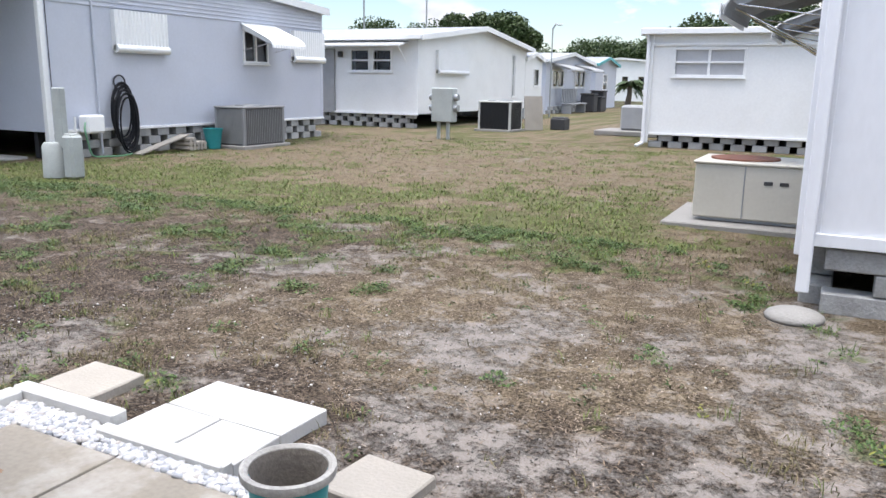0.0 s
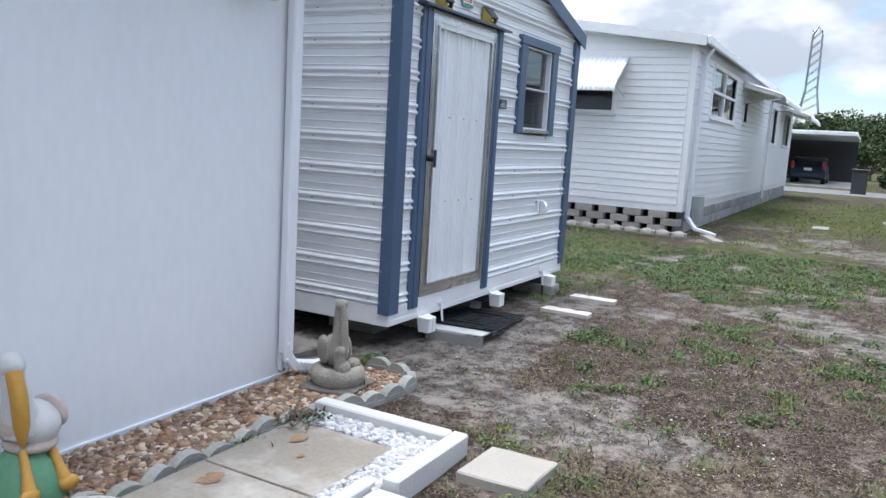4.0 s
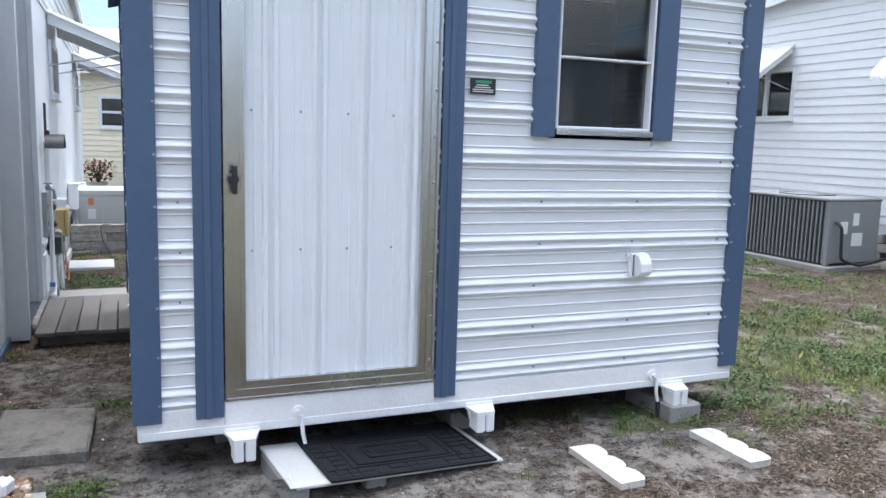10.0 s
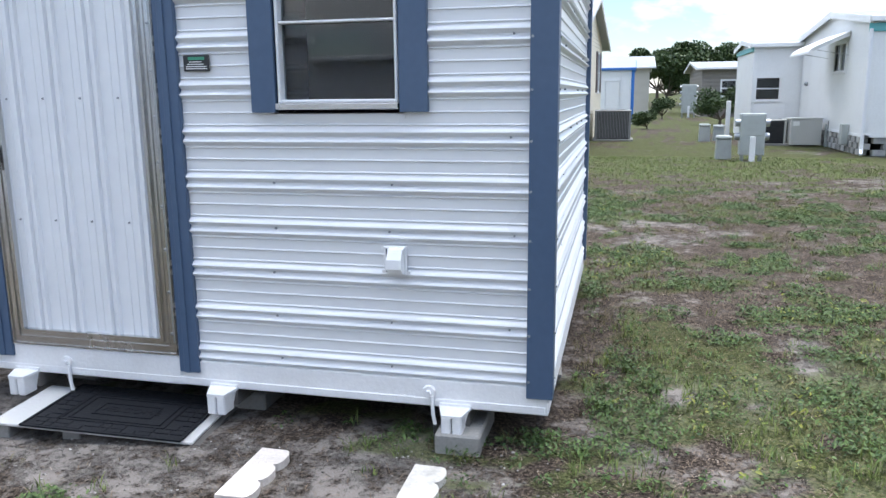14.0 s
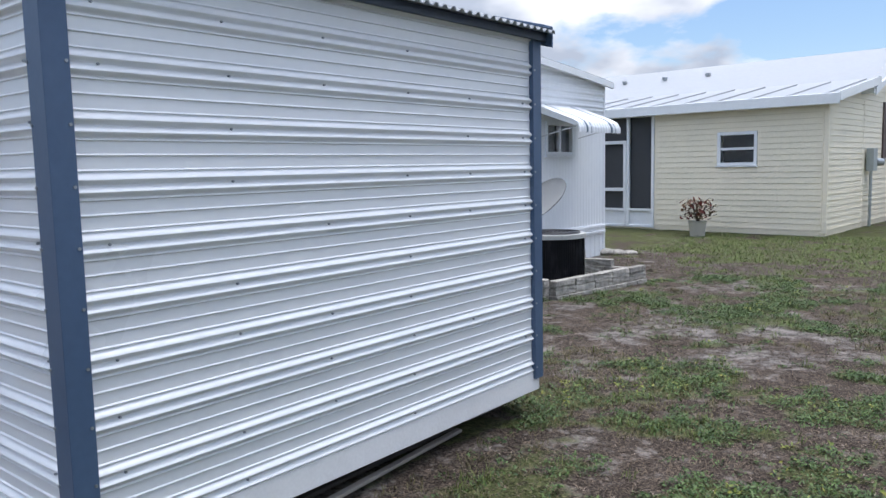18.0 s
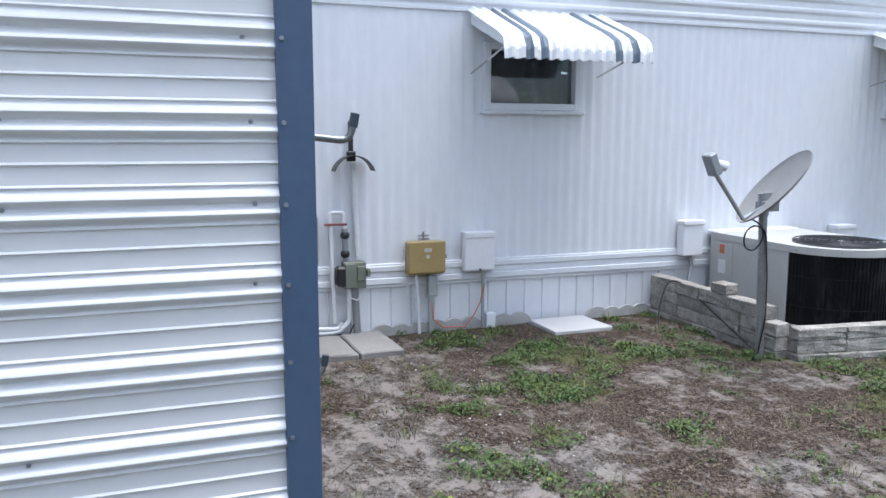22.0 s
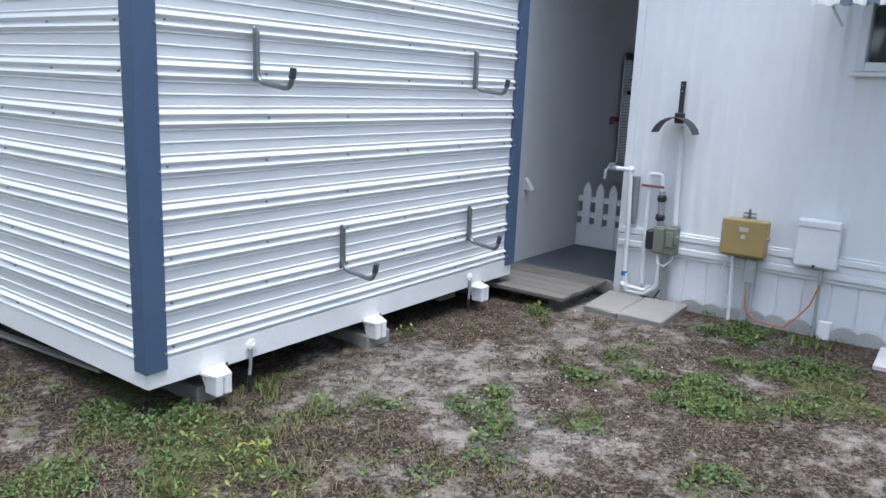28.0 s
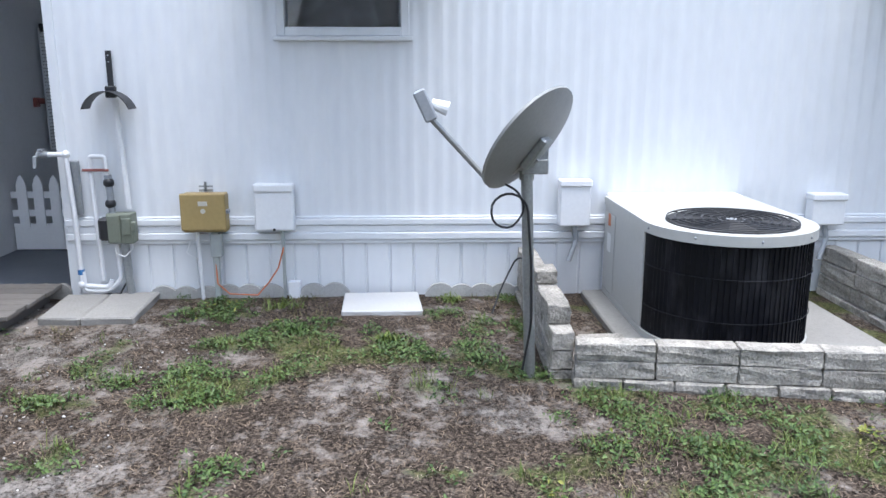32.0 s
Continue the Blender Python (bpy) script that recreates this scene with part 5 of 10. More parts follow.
window(teal, "E", -12.9, -19.5, -18.4, 2.05, 2.72, "slide", WHITE, 0.05)
part("eave_band", box(B(), (-24.0, -16.19, 2.86), (-12.78, -16.15, 3.05), 0.01), TEALTRIM, teal, "teal painted eave band")
awning(teal, "E", -12.9, -20.3, -18.1, 3.02, 0.55, 1.0, label="white awning propped open on arms")
awning(teal, "N", -16.2, -16.4, -14.2, 2.72, 0.42, 0.8, [(1.98, 2.2)], label="white awning with a teal end stripe", mats=[WHITE, TEALTRIM])
lattice_base(teal, (-12.98, -23.4, 0), (-12.98, -16.2, 0), 3, 0.30, 0.14, 0.147)
lattice_base(teal, (-20, -16.3, 0), (-12.95, -16.3, 0), 3, 0.30, 0.14, 0.147)
part("crawl_backing", box(box(B(), (-13.5, -23.3, 0.0), (-13.4, -16.7, 0.43)), (-23.5, -16.8, 0), (-13.5, -16.7, 0.43)), SHADEDARK, teal)
part("base_trim", box(box(B(), (-13.0, -23.5, 0.44), (-12.88, -16.17, 0.50), 0.004), (-24.0, -16.21, 0.44), (-12.88, -16.17, 0.50), 0.004), WHITE, teal)
downspout(teal, [(-12.82, -16.12, 2.9), (-12.84, -16.14, 2.7), (-12.84, -16.14, 0.15), (-12.8, -15.98, 0.06)])
for y in (-17.6, -20.8):
    part("utility_box", box(B(), (-12.88, y - 0.12, 0.2), (-12.72, y + 0.12, 0.7), 0.01), PEDGREY, teal)
part("wall_lamp", ball(B(), (-12.86, -22.6, 1.75), 0.07, 2), STEEL, teal)
tealroom = house("garden_room", "white side room with a windowed door and teal roof edge", -16.0, -11.42, -27.5, -23.6, 0.0, 3.0, ((0, 0.0), (0.3, 0.0)), 0.3, WHITE, ridge="x", rise=0.2, over=0.12, holes={"N": [(-12.25, -11.55, 1.28, 1.96)]})
window(tealroom, "N", -23.6, -12.25, -11.55, 1.28, 1.96, "sash", WHITE, 0.05)
part("door", box(B(), (-12.45, -23.59, 0.1), (-11.5, -23.57, 1.15), 0.006), PICKET, tealroom)
part("eave_band", box(B(), (-11.41, -27.5, 2.8), (-11.36, -23.6, 2.97), 0.01), TEALTRIM, tealroom, "teal painted eave band")
beige = house("neighbour_house", "taupe house beyond the lawn", -22.0, -12.0, -58.0, -48.0, 0.0, 3.0, LAP, LAPP * 2, mat("taupe_siding", (0.22, 0.20, 0.18), 0.6), ridge="x", rise=0.5, over=0.4, holes={"N": [(-14.0, -13.2, 1.3, 2.2)]})
window(beige, "N", -48.0, -14.0, -13.2, 1.3, 2.2, "sash", WHITE, 0.1)
house("neighbour_house", "grey house with open carport far down the lawn", -9.0, 4.0, -66.0, -56.0, 0.0, 3.4, ((0, 0.0), (0.3, 0.0)), 0.3, BEIGE, ridge="x", rise=0.9, over=0.4)

# small blue-trimmed shed further south
bshed = house("garden_shed", "small white shed with cobalt blue trim", -7.72, -4.9, -39.9, -36.8, 0.0, 2.72, ((0, 0.0), (0.2, 0.0)), 0.2, WHITE, ridge="x", rise=0.4, over=0.1, fascia=COBALT)
for x in (-7.77, -4.97):
    part("corner_trim", box(B(), (x, -36.82, 0.1), (x + 0.15, -36.75, 2.72), 0.01), COBALT, bshed)
part("corner_trim", box(B(), (-7.78, -39.9, 0.1), (-7.72, -39.75, 2.6), 0.01), COBALT, bshed)
for x in (-7.05, -6.34):
    part("door", box(B(), (x, -36.79, 0.2), (x + 0.69, -36.74, 2.1), 0.01), WHITE, bshed)
part("door_frame", box(box(box(B(), (-7.15, -36.79, 0.15), (-7.07, -36.73, 2.2)), (-5.63, -36.79, 0.15), (-5.55, -36.73, 2.2)), (-7.07, -36.79, 2.12), (-5.63, -36.73, 2.2)), WHITE, bshed)

# vinyl fence panel and grey resin cupboard
vf = thing("vinyl_fence", "white vinyl privacy fence panel on the lawn", "fence", (-13.2, -11.2, 0))
for x, y in ((-12.75, -11.9), (-12.7, -10.2)):
    part("post", box(B(), (x - 0.06, y - 0.06, 0), (x + 0.06, y + 0.06, 1.92), 0.01), PICKET, vf)
part("panel", box(B(), (-12.74, -11.84, 0.05), (-12.70, -10.26, 1.76), 0.006), PICKET, vf)
for z in (0.08, 0.95, 1.72):
    part("rail", box(B(), (-12.77, -11.84, z), (-12.67, -10.26, z + 0.1), 0.01), PICKET, vf)
awning(west, "E", -13.3, -8.6, -7.0, 3.02, 0.8, 1.2, label="white ribbed metal awning", lip=0.12)
cup = thing("storage_cupboard", "grey resin outdoor storage cupboard with panelled doors", "cupboard", (-13.35, -9.6, 0))
CUPGREY = mat("grey_resin", (0.25, 0.255, 0.25), 0.55, var=0.06, bump=0.04)
part("body", box(B(), (-13.580, -10.24, 0.0), (-13.100, -9.2, 1.9), 0.015), CUPGREY, cup)
part("lid", box(B(), (-13.620, -10.28, 1.9), (-13.070, -9.16, 2.0), 0.02), CUPGREY, cup)
for y0 in (-10.22, -9.71):
    d = part("door", box(box(B(), (-13.100, y0, 0.08), (-13.070, y0 + 0.49, 1.86), 0.006), (-13.070, y0 + 0.05, 0.75), (-13.065, y0 + 0.44, 0.78)), CUPGREY, cup)
    part("handle", box(B(), (-13.070, y0 + (0.42 if y0 < -10 else 0.03), 1.0), (-13.045, y0 + (0.46 if y0 < -10 else 0.07), 1.2), 0.006), PICKET, d)


# ---- the garden shed ----
SX0, SX1, SY0, SY1 = -7.115, -4.08, -2.15, 0.722
SB, ST_, SE, SP = 0.165, 0.27, 2.38, 2.80      # board bottom, sheet bottom, eave, peak
SXM = (SX0 + SX1) / 2


def swell(foot, crest, end, h, n=5):
    """One rounded rib: it swells from foot to crest and falls away to end."""
    low = [(foot + (crest - foot) * k / n, h * (0.5 - 0.5 * math.cos(math.pi * k / n))) for k in range(n)]
    return low + [(crest + (end - crest) * k / n, h * (0.5 + 0.5 * math.cos(math.pi * k / n))) for k in range(n)]


RIB = swell(-0.003, 0.0165, 0.0400, 0.0195) + swell(0.0402, 0.0590, 0.0830, 0.0195) + [(0.0833, 0.0)]
for v_ in (0.0855, 0.1385, 0.1900):
    RIB += [(v_, 0.0), (v_ + 0.0032, 0.0062), (v_ + 0.0045, 0.0062), (v_ + 0.0095, 0.0)]
RP, RS = 0.2045, 0.025
shed = thing("garden_shed", "white ribbed metal garden shed with slate blue trim", "shed", (SXM, (SY0 + SY1) / 2, 0))
DX0, DX1, DZ0, DZ1 = -5.36, -4.41, 0.31, 2.185      # door frame, outside
WX0, WX1, WZ0, WZ1 = -6.488, -5.938, 1.485, 2.17      # window opening


def shed_wall(side, holes=()):
    u, n = SIDES[side]
    a0, a1 = (SX0, SX1) if side in "NS" else (SY0, SY1)
    at = {"N": SY1, "S": SY0, "E": SX1, "W": SX0}[side]
    o = n * (at * (n.x + n.y)) + u * a0 + Z * ST_
    top = SP if side in "NS" else SE + 0.03
    hs = [(p - a0, q - a0, r - ST_, s - ST_) for p, q, r, s in holes]
    low = RS - (0.012 if side == "W" else 0.0)
    bm = sheet(B(), o, u, Z, n, a1 - a0, top - ST_, RIB, RP, low, hs, cuts=4)
    if side in "NS":
        for s in (-1, 1):
            cut(bm, n * (at * (n.x + n.y)) + u * SXM + Z * SP, (u * s * (SP - SE) + Z * (SX1 - SX0) / 2).normalized())
    w = part("wall", bm, SHEDWHITE, shed, "white sheet metal with horizontal ribs", solid=0.03, smooth=32)
    # screw heads along the studs
    bm = B()
    rnd = random.Random(ord(side))
    for i in range(6):
        a = a0 + 0.14 + (a1 - a0 - 0.28) * i / 5 + rnd.uniform(-0.02, 0.02)
        for k in range(10):
            if rnd.random() < 0.35:
                continue
            z = ST_ + low + RP * k + 0.0395
            if z > SE - 0.05 or any(p - 0.15 < a < q + 0.15 and r - 0.1 < z < s + 0.1 for p, q, r, s in holes):
                continue
            c = n * (at * (n.x + n.y)) + u * (a + rnd.uniform(-0.012, 0.012)) + Z * z
            cyl(bm, c, c + n * 0.010, 0.0065, 0.004, 6)
    part("screws", bm, STEEL, w, kind="stuff")
    return w


shed_wall("N", [(DX0, DX1, ST_ - 0.1, DZ1), (WX0 - 0.02, WX1 + 0.02, WZ0 - 0.03, WZ1 + 0.02)])
shed_wall("S"), shed_wall("W"), shed_wall("E")
# bottom boards
for lo, hi in (((SX0 - 0.012, SY1, SB), (SX1 + 0.012, SY1 + 0.014, ST_ + 0.02)), ((SX0 - 0.012, SY0 - 0.014, SB), (SX1 + 0.012, SY0, ST_ + 0.02)),
               ((SX0 - 0.014, SY0, SB), (SX0, SY1, ST_ + 0.02)), ((SX1, SY0, SB), (SX1 + 0.014, SY1, ST_ + 0.02))):
    part("bottom_board", box(B(), lo, hi, 0.003), SKIRTWHITE, shed, "white painted bottom board")
part("bottom_board", box(B(), (DX0, SY1 + 0.001, SB), (DX1, SY1 + 0.018, DZ0 - 0.001), 0.003), SKIRTWHITE, shed)
part("drip_board", box(B(), (SX0, SY1 + 0.014, SB + 0.006), (SX1, SY1 + 0.02, SB + 0.04), 0.002), SKIRTWHITE, shed)
part("floor_deck", box(B(), (SX0 + 0.01, SY0 + 0.01, SB + 0.02), (SX1 - 0.01, SY1 - 0.01, ST_)), WOODGREY, shed)
# blue corner trims: an L each
TW = 0.088
for cx, sx in ((SX0, 1), (SX1, -1)):
    for cy, sy in ((SY0, 1), (SY1, -1)):
        bm = B()
        box(bm, (cx - sx * 0.031, cy - sy * 0.030, 0.245), (cx + sx * TW * 0.92, cy - sy * 0.026, SE + 0.02), 0.0015)
        box(bm, (cx - sx * 0.031, cy - sy * 0.028, 0.245), (cx - sx * 0.027, cy + sy * TW * 0.66, SE + 0.02), 0.0015)
        box(bm, (cx + sx * (TW * 0.92 - 0.004), cy - sy * 0.028, 0.245), (cx + sx * TW * 0.92, cy, SE + 0.02), 0.001)
        box(bm, (cx - sx * 0.029, cy + sy * (TW * 0.66 - 0.004), 0.245), (cx, cy + sy * TW * 0.66, SE + 0.02), 0.001)
        tr = part("corner_trim", bm, BLUE, shed, "slate blue metal corner trim")
        bm = B()
        for k in range(11):
            z = 0.32 + 0.2045 * k
            cyl(bm, (cx + sx * 0.072, cy - sy * 0.03, z), (cx + sx * 0.072, cy - sy * 0.035, z), 0.006, n=6)
            cyl(bm, (cx - sx * 0.031, cy + sy * 0.045, z), (cx - sx * 0.036, cy + sy * 0.045, z), 0.006, n=6)
        part("screws", bm, GALV, tr, kind="stuff")
# door surround
FY = SY1 + 0.016
for x0, x1, zb in ((DX1 + 0.002, DX1 + 0.115, 0.245), (DX0 - 0.105, DX0 - 0.002, 0.235)):
    bm = box(B(), (x0, SY1 - 0.01, zb), (x1, FY + 0.012, DZ1 + 0.03), 0.003)
    box(bm, (x0 + 0.045, FY + 0.012, zb), (x0 + 0.075, FY + 0.018, DZ1 + 0.03), 0.002)
    part("door_trim", bm, BLUE, shed, "slate blue trim beside the door")
part("drip_cap", prism(B(), [(DX0 - 0.15, SY1, DZ1 + 0.065), (DX0 - 0.15, SY1 + 0.075, DZ1 + 0.035), (DX0 - 0.15, SY1 + 0.075, DZ1 + 0.022), (DX0 - 0.15, SY1, DZ1 + 0.03)], X * (DX1 - DX0 + 0.31)), mat("navy_flashing", (0.03, 0.045, 0.08), 0.4), shed, "dark flashing above the door")
bm = B()
f0, f1, fz0, fz1, fw = DX0 + 0.005, DX1 - 0.005, DZ0 + 0.003, DZ1 - 0.003, 0.078
y0, y1 = SY1 - 0.02, FY + 0.004


def mitre(bm, x0, x1, z0, z1, w, y0, y1):
    c = [(x0, z0), (x1, z0), (x1, z1), (x0, z1)]
    i = [(x0 + w, z0 + w), (x1 - w, z0 + w), (x1 - w, z1 - w), (x0 + w, z1 - w)]
    for k in range(4):
        j = (k + 1) % 4
        prism(bm, [(c[k][0], y0, c[k][1]), (c[j][0], y0, c[j][1]), (i[j][0], y0, i[j][1]), (i[k][0], y0, i[k][1])], (0, y1 - y0, 0))
    return bm


dframe = part("door_frame", mitre(B(), f0, f1, fz0, fz1, 0.082, y0, y1), ALU, shed, "bare aluminium door frame with mitred corners")
part("frame_bead", mitre(B(), f0 + 0.002, f1 - 0.002, fz0 + 0.002, fz1 - 0.002, 0.007, y1 - 0.002, y1 + 0.007), ALU, dframe)
part("frame_bead", mitre(B(), f0 + 0.040, f1 - 0.040, fz0 + 0.040, fz1 - 0.040, 0.006, y1 - 0.002, y1 + 0.006), ALU, dframe)
part("frame_lip", mitre(B(), f0 + 0.066, f1 - 0.066, fz0 + 0.066, fz1 - 0.066, 0.017, y1 - 0.004, y1 + 0.014), ALU, dframe)
DOORWHITE = mat("door_sheet", (0.78, 0.80, 0.82), 0.3, var=0.03, scale=1, fine=10, bump=0.02)
PX0, PX1, PZ0, PZ1 = f0 + 0.08, f1 - 0.08, fz0 + 0.08, fz1 - 0.08
DP = ((0, 0.0), (0.02, 0.0), (0.026, 0.018), (0.042, 0.018), (0.048, 0.0), (0.064, 0.0), (0.070, 0.018), (0.086, 0.018), (0.092, 0.0),
      (0.118, 0.0), (0.120, 0.004), (0.126, 0.004), (0.128, 0.0), (0.160, 0.0), (0.162, 0.004), (0.168, 0.004), (0.170, 0.0))
bm = sheet(B(), (PX0, SY1 + 0.004, PZ0), Z, X, Y, PZ1 - PZ0, PX1 - PX0, DP, 0.204, 0.0)
door = part("door", bm, DOORWHITE, shed, "white ribbed metal door, closed", solid=0.03)
bm = B()
for i in range(4):
    for z in (0.95, 1.53):
        x = -4.53 - 0.203 * i
        cyl(bm, (x, SY1 + 0.004, z), (x, SY1 + 0.012, z), 0.006, 0.004, 6)
part("screws", bm, STEEL, door, kind="stuff")
hd = part("handle", cyl(cyl(B(), (-4.453, FY, 1.25), (-4.453, FY + 0.04, 1.25), 0.022, 0.02, 14), (-4.453, FY + 0.04, 1.25), (-4.453, FY + 0.05, 1.25), 0.016), BLACK, door, "black locking handle")
part("lever", box(box(B(), (-4.464, FY + 0.045, 1.19), (-4.442, FY + 0.062, 1.31), 0.006), (-4.46, FY + 0.04, 1.235), (-4.43, FY + 0.055, 1.265), 0.004), BLACK, hd)
bm = B()
for k in range(9):
    ball(bm, (f0 + 0.024, y1 + 0.001, 0.42 + 0.205 * k), 0.0085, 1, (1, 0.6, 1))
part("hinge_strip", box(bm, (f0 + 0.004, y1, fz0 + 0.06), (f0 + 0.016, y1 + 0.008, fz1 - 0.06), 0.003), GALV, dframe)
# window with blue side boards and head board
sw = window(shed, "N", SY1, WX0 + 0.018, WX1 - 0.018, WZ0 + 0.03, WZ1 - 0.012, "sash", PVC, 0.014, sill=False, proud=0.02)
part("sill", box(B(), (WX0, SY1 - 0.01, WZ0 - 0.012), (WX1, SY1 + 0.04, WZ0 + 0.014), 0.003), ALU, sw, "bare aluminium sill")
part("side_board", box(B(), (WX1 + 0.004, SY1 - 0.005, 1.46), (WX1 + 0.118, FY + 0.016, WZ1 + 0.005), 0.003), BLUE, shed, "slate blue window side board")
part("side_board", box(B(), (WX0 - 0.125, SY1 - 0.005, 1.46), (WX0 - 0.004, FY + 0.016, WZ1 + 0.005), 0.003), BLUE, shed, "slate blue window side board")
part("head_board", box(B(), (WX0 - 0.145, SY1 - 0.005, WZ1 + 0.006), (WX1 + 0.135, FY + 0.022, WZ1 + 0.076), 0.003), BLUE, shed, "slate blue board above the window")
# gable fascia and roof
slope = (SP - SE) / ((SX1 - SX0) / 2)
OV, OE = 0.045, 0.10


def rz(x):
    return SP + 0.02 - slope * abs(x - SXM)


for ys, nn in ((SY1, 1), (SY0, -1)):
    for s in (-1, 1):
        xe = SX1 + OE if s > 0 else SX0 - OE
        ya = ys + nn * OV
        bm = prism(B(), [(SXM, ya, rz(SXM) + 0.05), (xe, ya, rz(xe) + 0.05), (xe, ya, rz(xe) - 0.075), (SXM, ya, rz(SXM) - 0.075)], (0, nn * 0.012, 0))
        prism(bm, [(SXM, ya, rz(SXM) + 0.035), (xe, ya, rz(xe) + 0.035), (xe, ya, rz(xe) + 0.05), (SXM, ya, rz(SXM) + 0.05)], (0, -nn * 0.10, 0))
        part("fascia", bm, BLUE, shed, "slate blue gable board")
    bm = B()
for s in (-1, 1):
    xe = SX1 + OE if s > 0 else SX0 - OE
    L = abs(xe - SXM) * math.sqrt(1 + slope * slope)
    d = Vector((s, 0, -slope)).normalized()
    nrm = Vector((s * slope, 0, 1)).normalized()
    bm = sheet(B(), (SXM, SY0 - OV + 0.01, rz(SXM) + 0.012), d, Y, nrm, L + 0.03, SY1 - SY0 + 2 * OV - 0.02, ((0, 0.0), (0.014, 0.016), (0.034, 0.016), (0.048, 0.0), (0.066, 0.0)), 0.068)
    part("roof_sheet", bm, ROOFWHITE, shed, "white ribbed metal roof sheet", solid=0.006)
    xs = SX1 + 0.05 if s > 0 else SX0 - 0.05
    part("eave_strip", box(B(), (xs - 0.012, SY0 - OV, rz(xs) - 0.05), (xs + 0.012, SY1 + OV, rz(xs) + 0.0), 0.004), mat("dark_eave", (0.04, 0.055, 0.085), 0.45), shed)
part("ridge_cap", prism(B(), [(SXM - 0.12, SY0 - OV, rz(SXM - 0.12) + 0.03), (SXM, SY0 - OV, rz(SXM) + 0.034), (SXM + 0.12, SY0 - OV, rz(SXM + 0.12) + 0.03), (SXM, SY0 - OV, rz(SXM) + 0.05)], (0, SY1 - SY0 + 2 * OV, 0)), ROOFWHITE, shed)
# skids that stick out at both ends, with their metal caps, and anchors
for x in (-4.50, -5.61, -6.74):
    sk = part("skid", box(B(), (x - 0.045, SY0 - 0.02, 0.087), (x + 0.045, SY1 + 0.02, SB + 0.02)), WOODGREY, shed)
    for ys, nn in ((SY1, 1), (SY0, -1)):
        a, b = ys + nn * 0.02, ys + nn * 0.11
        xk, x = x, x + (0.02 if nn > 0 else -0.05)
        bm = box(B(), (x - 0.046, a, 0.068), (x - 0.003, b, 0.16), 0.006)
        box(bm, (x + 0.003, a, 0.068), (x + 0.046, b, 0.16), 0.006)
        prism(bm, [(x - 0.075, a, 0.168), (x + 0.075, a, 0.168), (x + 0.044, b, 0.157), (x - 0.044, b, 0.157)], (0, 0, 0.012))
        prism(bm, [(x - 0.07, a, 0.19), (x + 0.07, a, 0.19), (x + 0.044, a, 0.10), (x - 0.044, a, 0.10)], (0, nn * 0.01, 0))
        part("skid_end", bm, SKIRTWHITE, sk, "white painted skid end")
        x = xk
for x, ys, nn in ((-4.72, SY1, 1), (-6.60, SY1, 1), (-6.55, SY0, -1), (-4.62, SY0, -1)):
    bm = cyl(B(), (x, ys + nn * 0.014, 0.235), (x, ys + nn * 0.03, 0.235), 0.03, 0.028, 14)
    cyl(bm, (x, ys + nn * 0.03, 0.235), (x, ys + nn * 0.045, 0.235), 0.012)
    an = part("anchor_eye", bm, SKIRTWHITE, shed)
    part("anchor_rod", tube(B(), [(x - 0.015, ys + nn * 0.03, 0.22), (x - 0.02, ys + nn * 0.033, 0.14), (x - 0.03, ys + nn * 0.036, 0.09)], 0.009), SKIRTWHITE if nn > 0 else STEEL, an)
    part("anchor_rod", tube(B(), [(x - 0.03, ys + nn * 0.036, 0.092), (x - 0.035, ys + nn * 0.038, -0.04)], 0.0105), BLACK, an, "black lower end of the rod")
# outlet box, maker's plate and sticker, solar lamps
ob_ = part("outlet_box", box(B(), (-6.507, SY1 + 0.005, 0.765), (-6.41, SY1 + 0.034, 0.89), 0.004), PICKET, shed, "white weatherproof outlet box")
part("hinge_gap", box(B(), (-6.425, SY1 + 0.034, 0.775), (-6.42, SY1 + 0.037, 0.882)), CHARCOAL, ob_)
part("cover", prism(B(), [(-6.500, SY1 + 0.034, z) for z in (0.772, 0.884)] + [(-6.500, SY1 + 0.058, 0.880), (-6.500, SY1 + 0.082, 0.84), (-6.500, SY1 + 0.084, 0.80), (-6.500, SY1 + 0.06, 0.776)], X * 0.066), PICKET, ob_, "domed flap")
for x_, z_ in ((-6.402, 0.775), (-6.402, 0.88), (-6.515, 0.775)):
    part("lug", cyl(B(), (x_, SY1 + 0.006, z_), (x_, SY1 + 0.02, z_), 0.009, n=8), PICKET, ob_)
plate = part("maker_plate", box(B(), (-5.622, SY1 + 0.012, 1.642), (-5.495, SY1 + 0.018, 1.712), 0.002), BLACK, shed, "black printed label plate")
bm = B()
for z, a, b in ((1.662, 0.012, 0.115), (1.653, 0.012, 0.115), (1.672, 0.02, 0.10), (1.682, 0.03, 0.09)):
    box(bm, (-5.495 - a, SY1 + 0.018, z - 0.002), (-5.495 - b, SY1 + 0.0188, z + 0.002))
part("print_lines", bm, STICKWHITE, plate)
part("logo_shape", box(B(), (-5.52, SY1 + 0.018, 1.69), (-5.60, SY1 + 0.019, 1.703)), STICKGREEN, plate)
stk = part("sticker", box(B(), (-4.958, SY1 + 0.014, 2.295), (-4.812, SY1 + 0.018, 2.385), 0.001), STICKWHITE, shed, "red, white and green printed sticker")
part("print_band", box(B(), (-4.955, SY1 + 0.018, 2.297), (-4.815, SY1 + 0.019, 2.318)), STICKGREEN, stk)
bm = B()
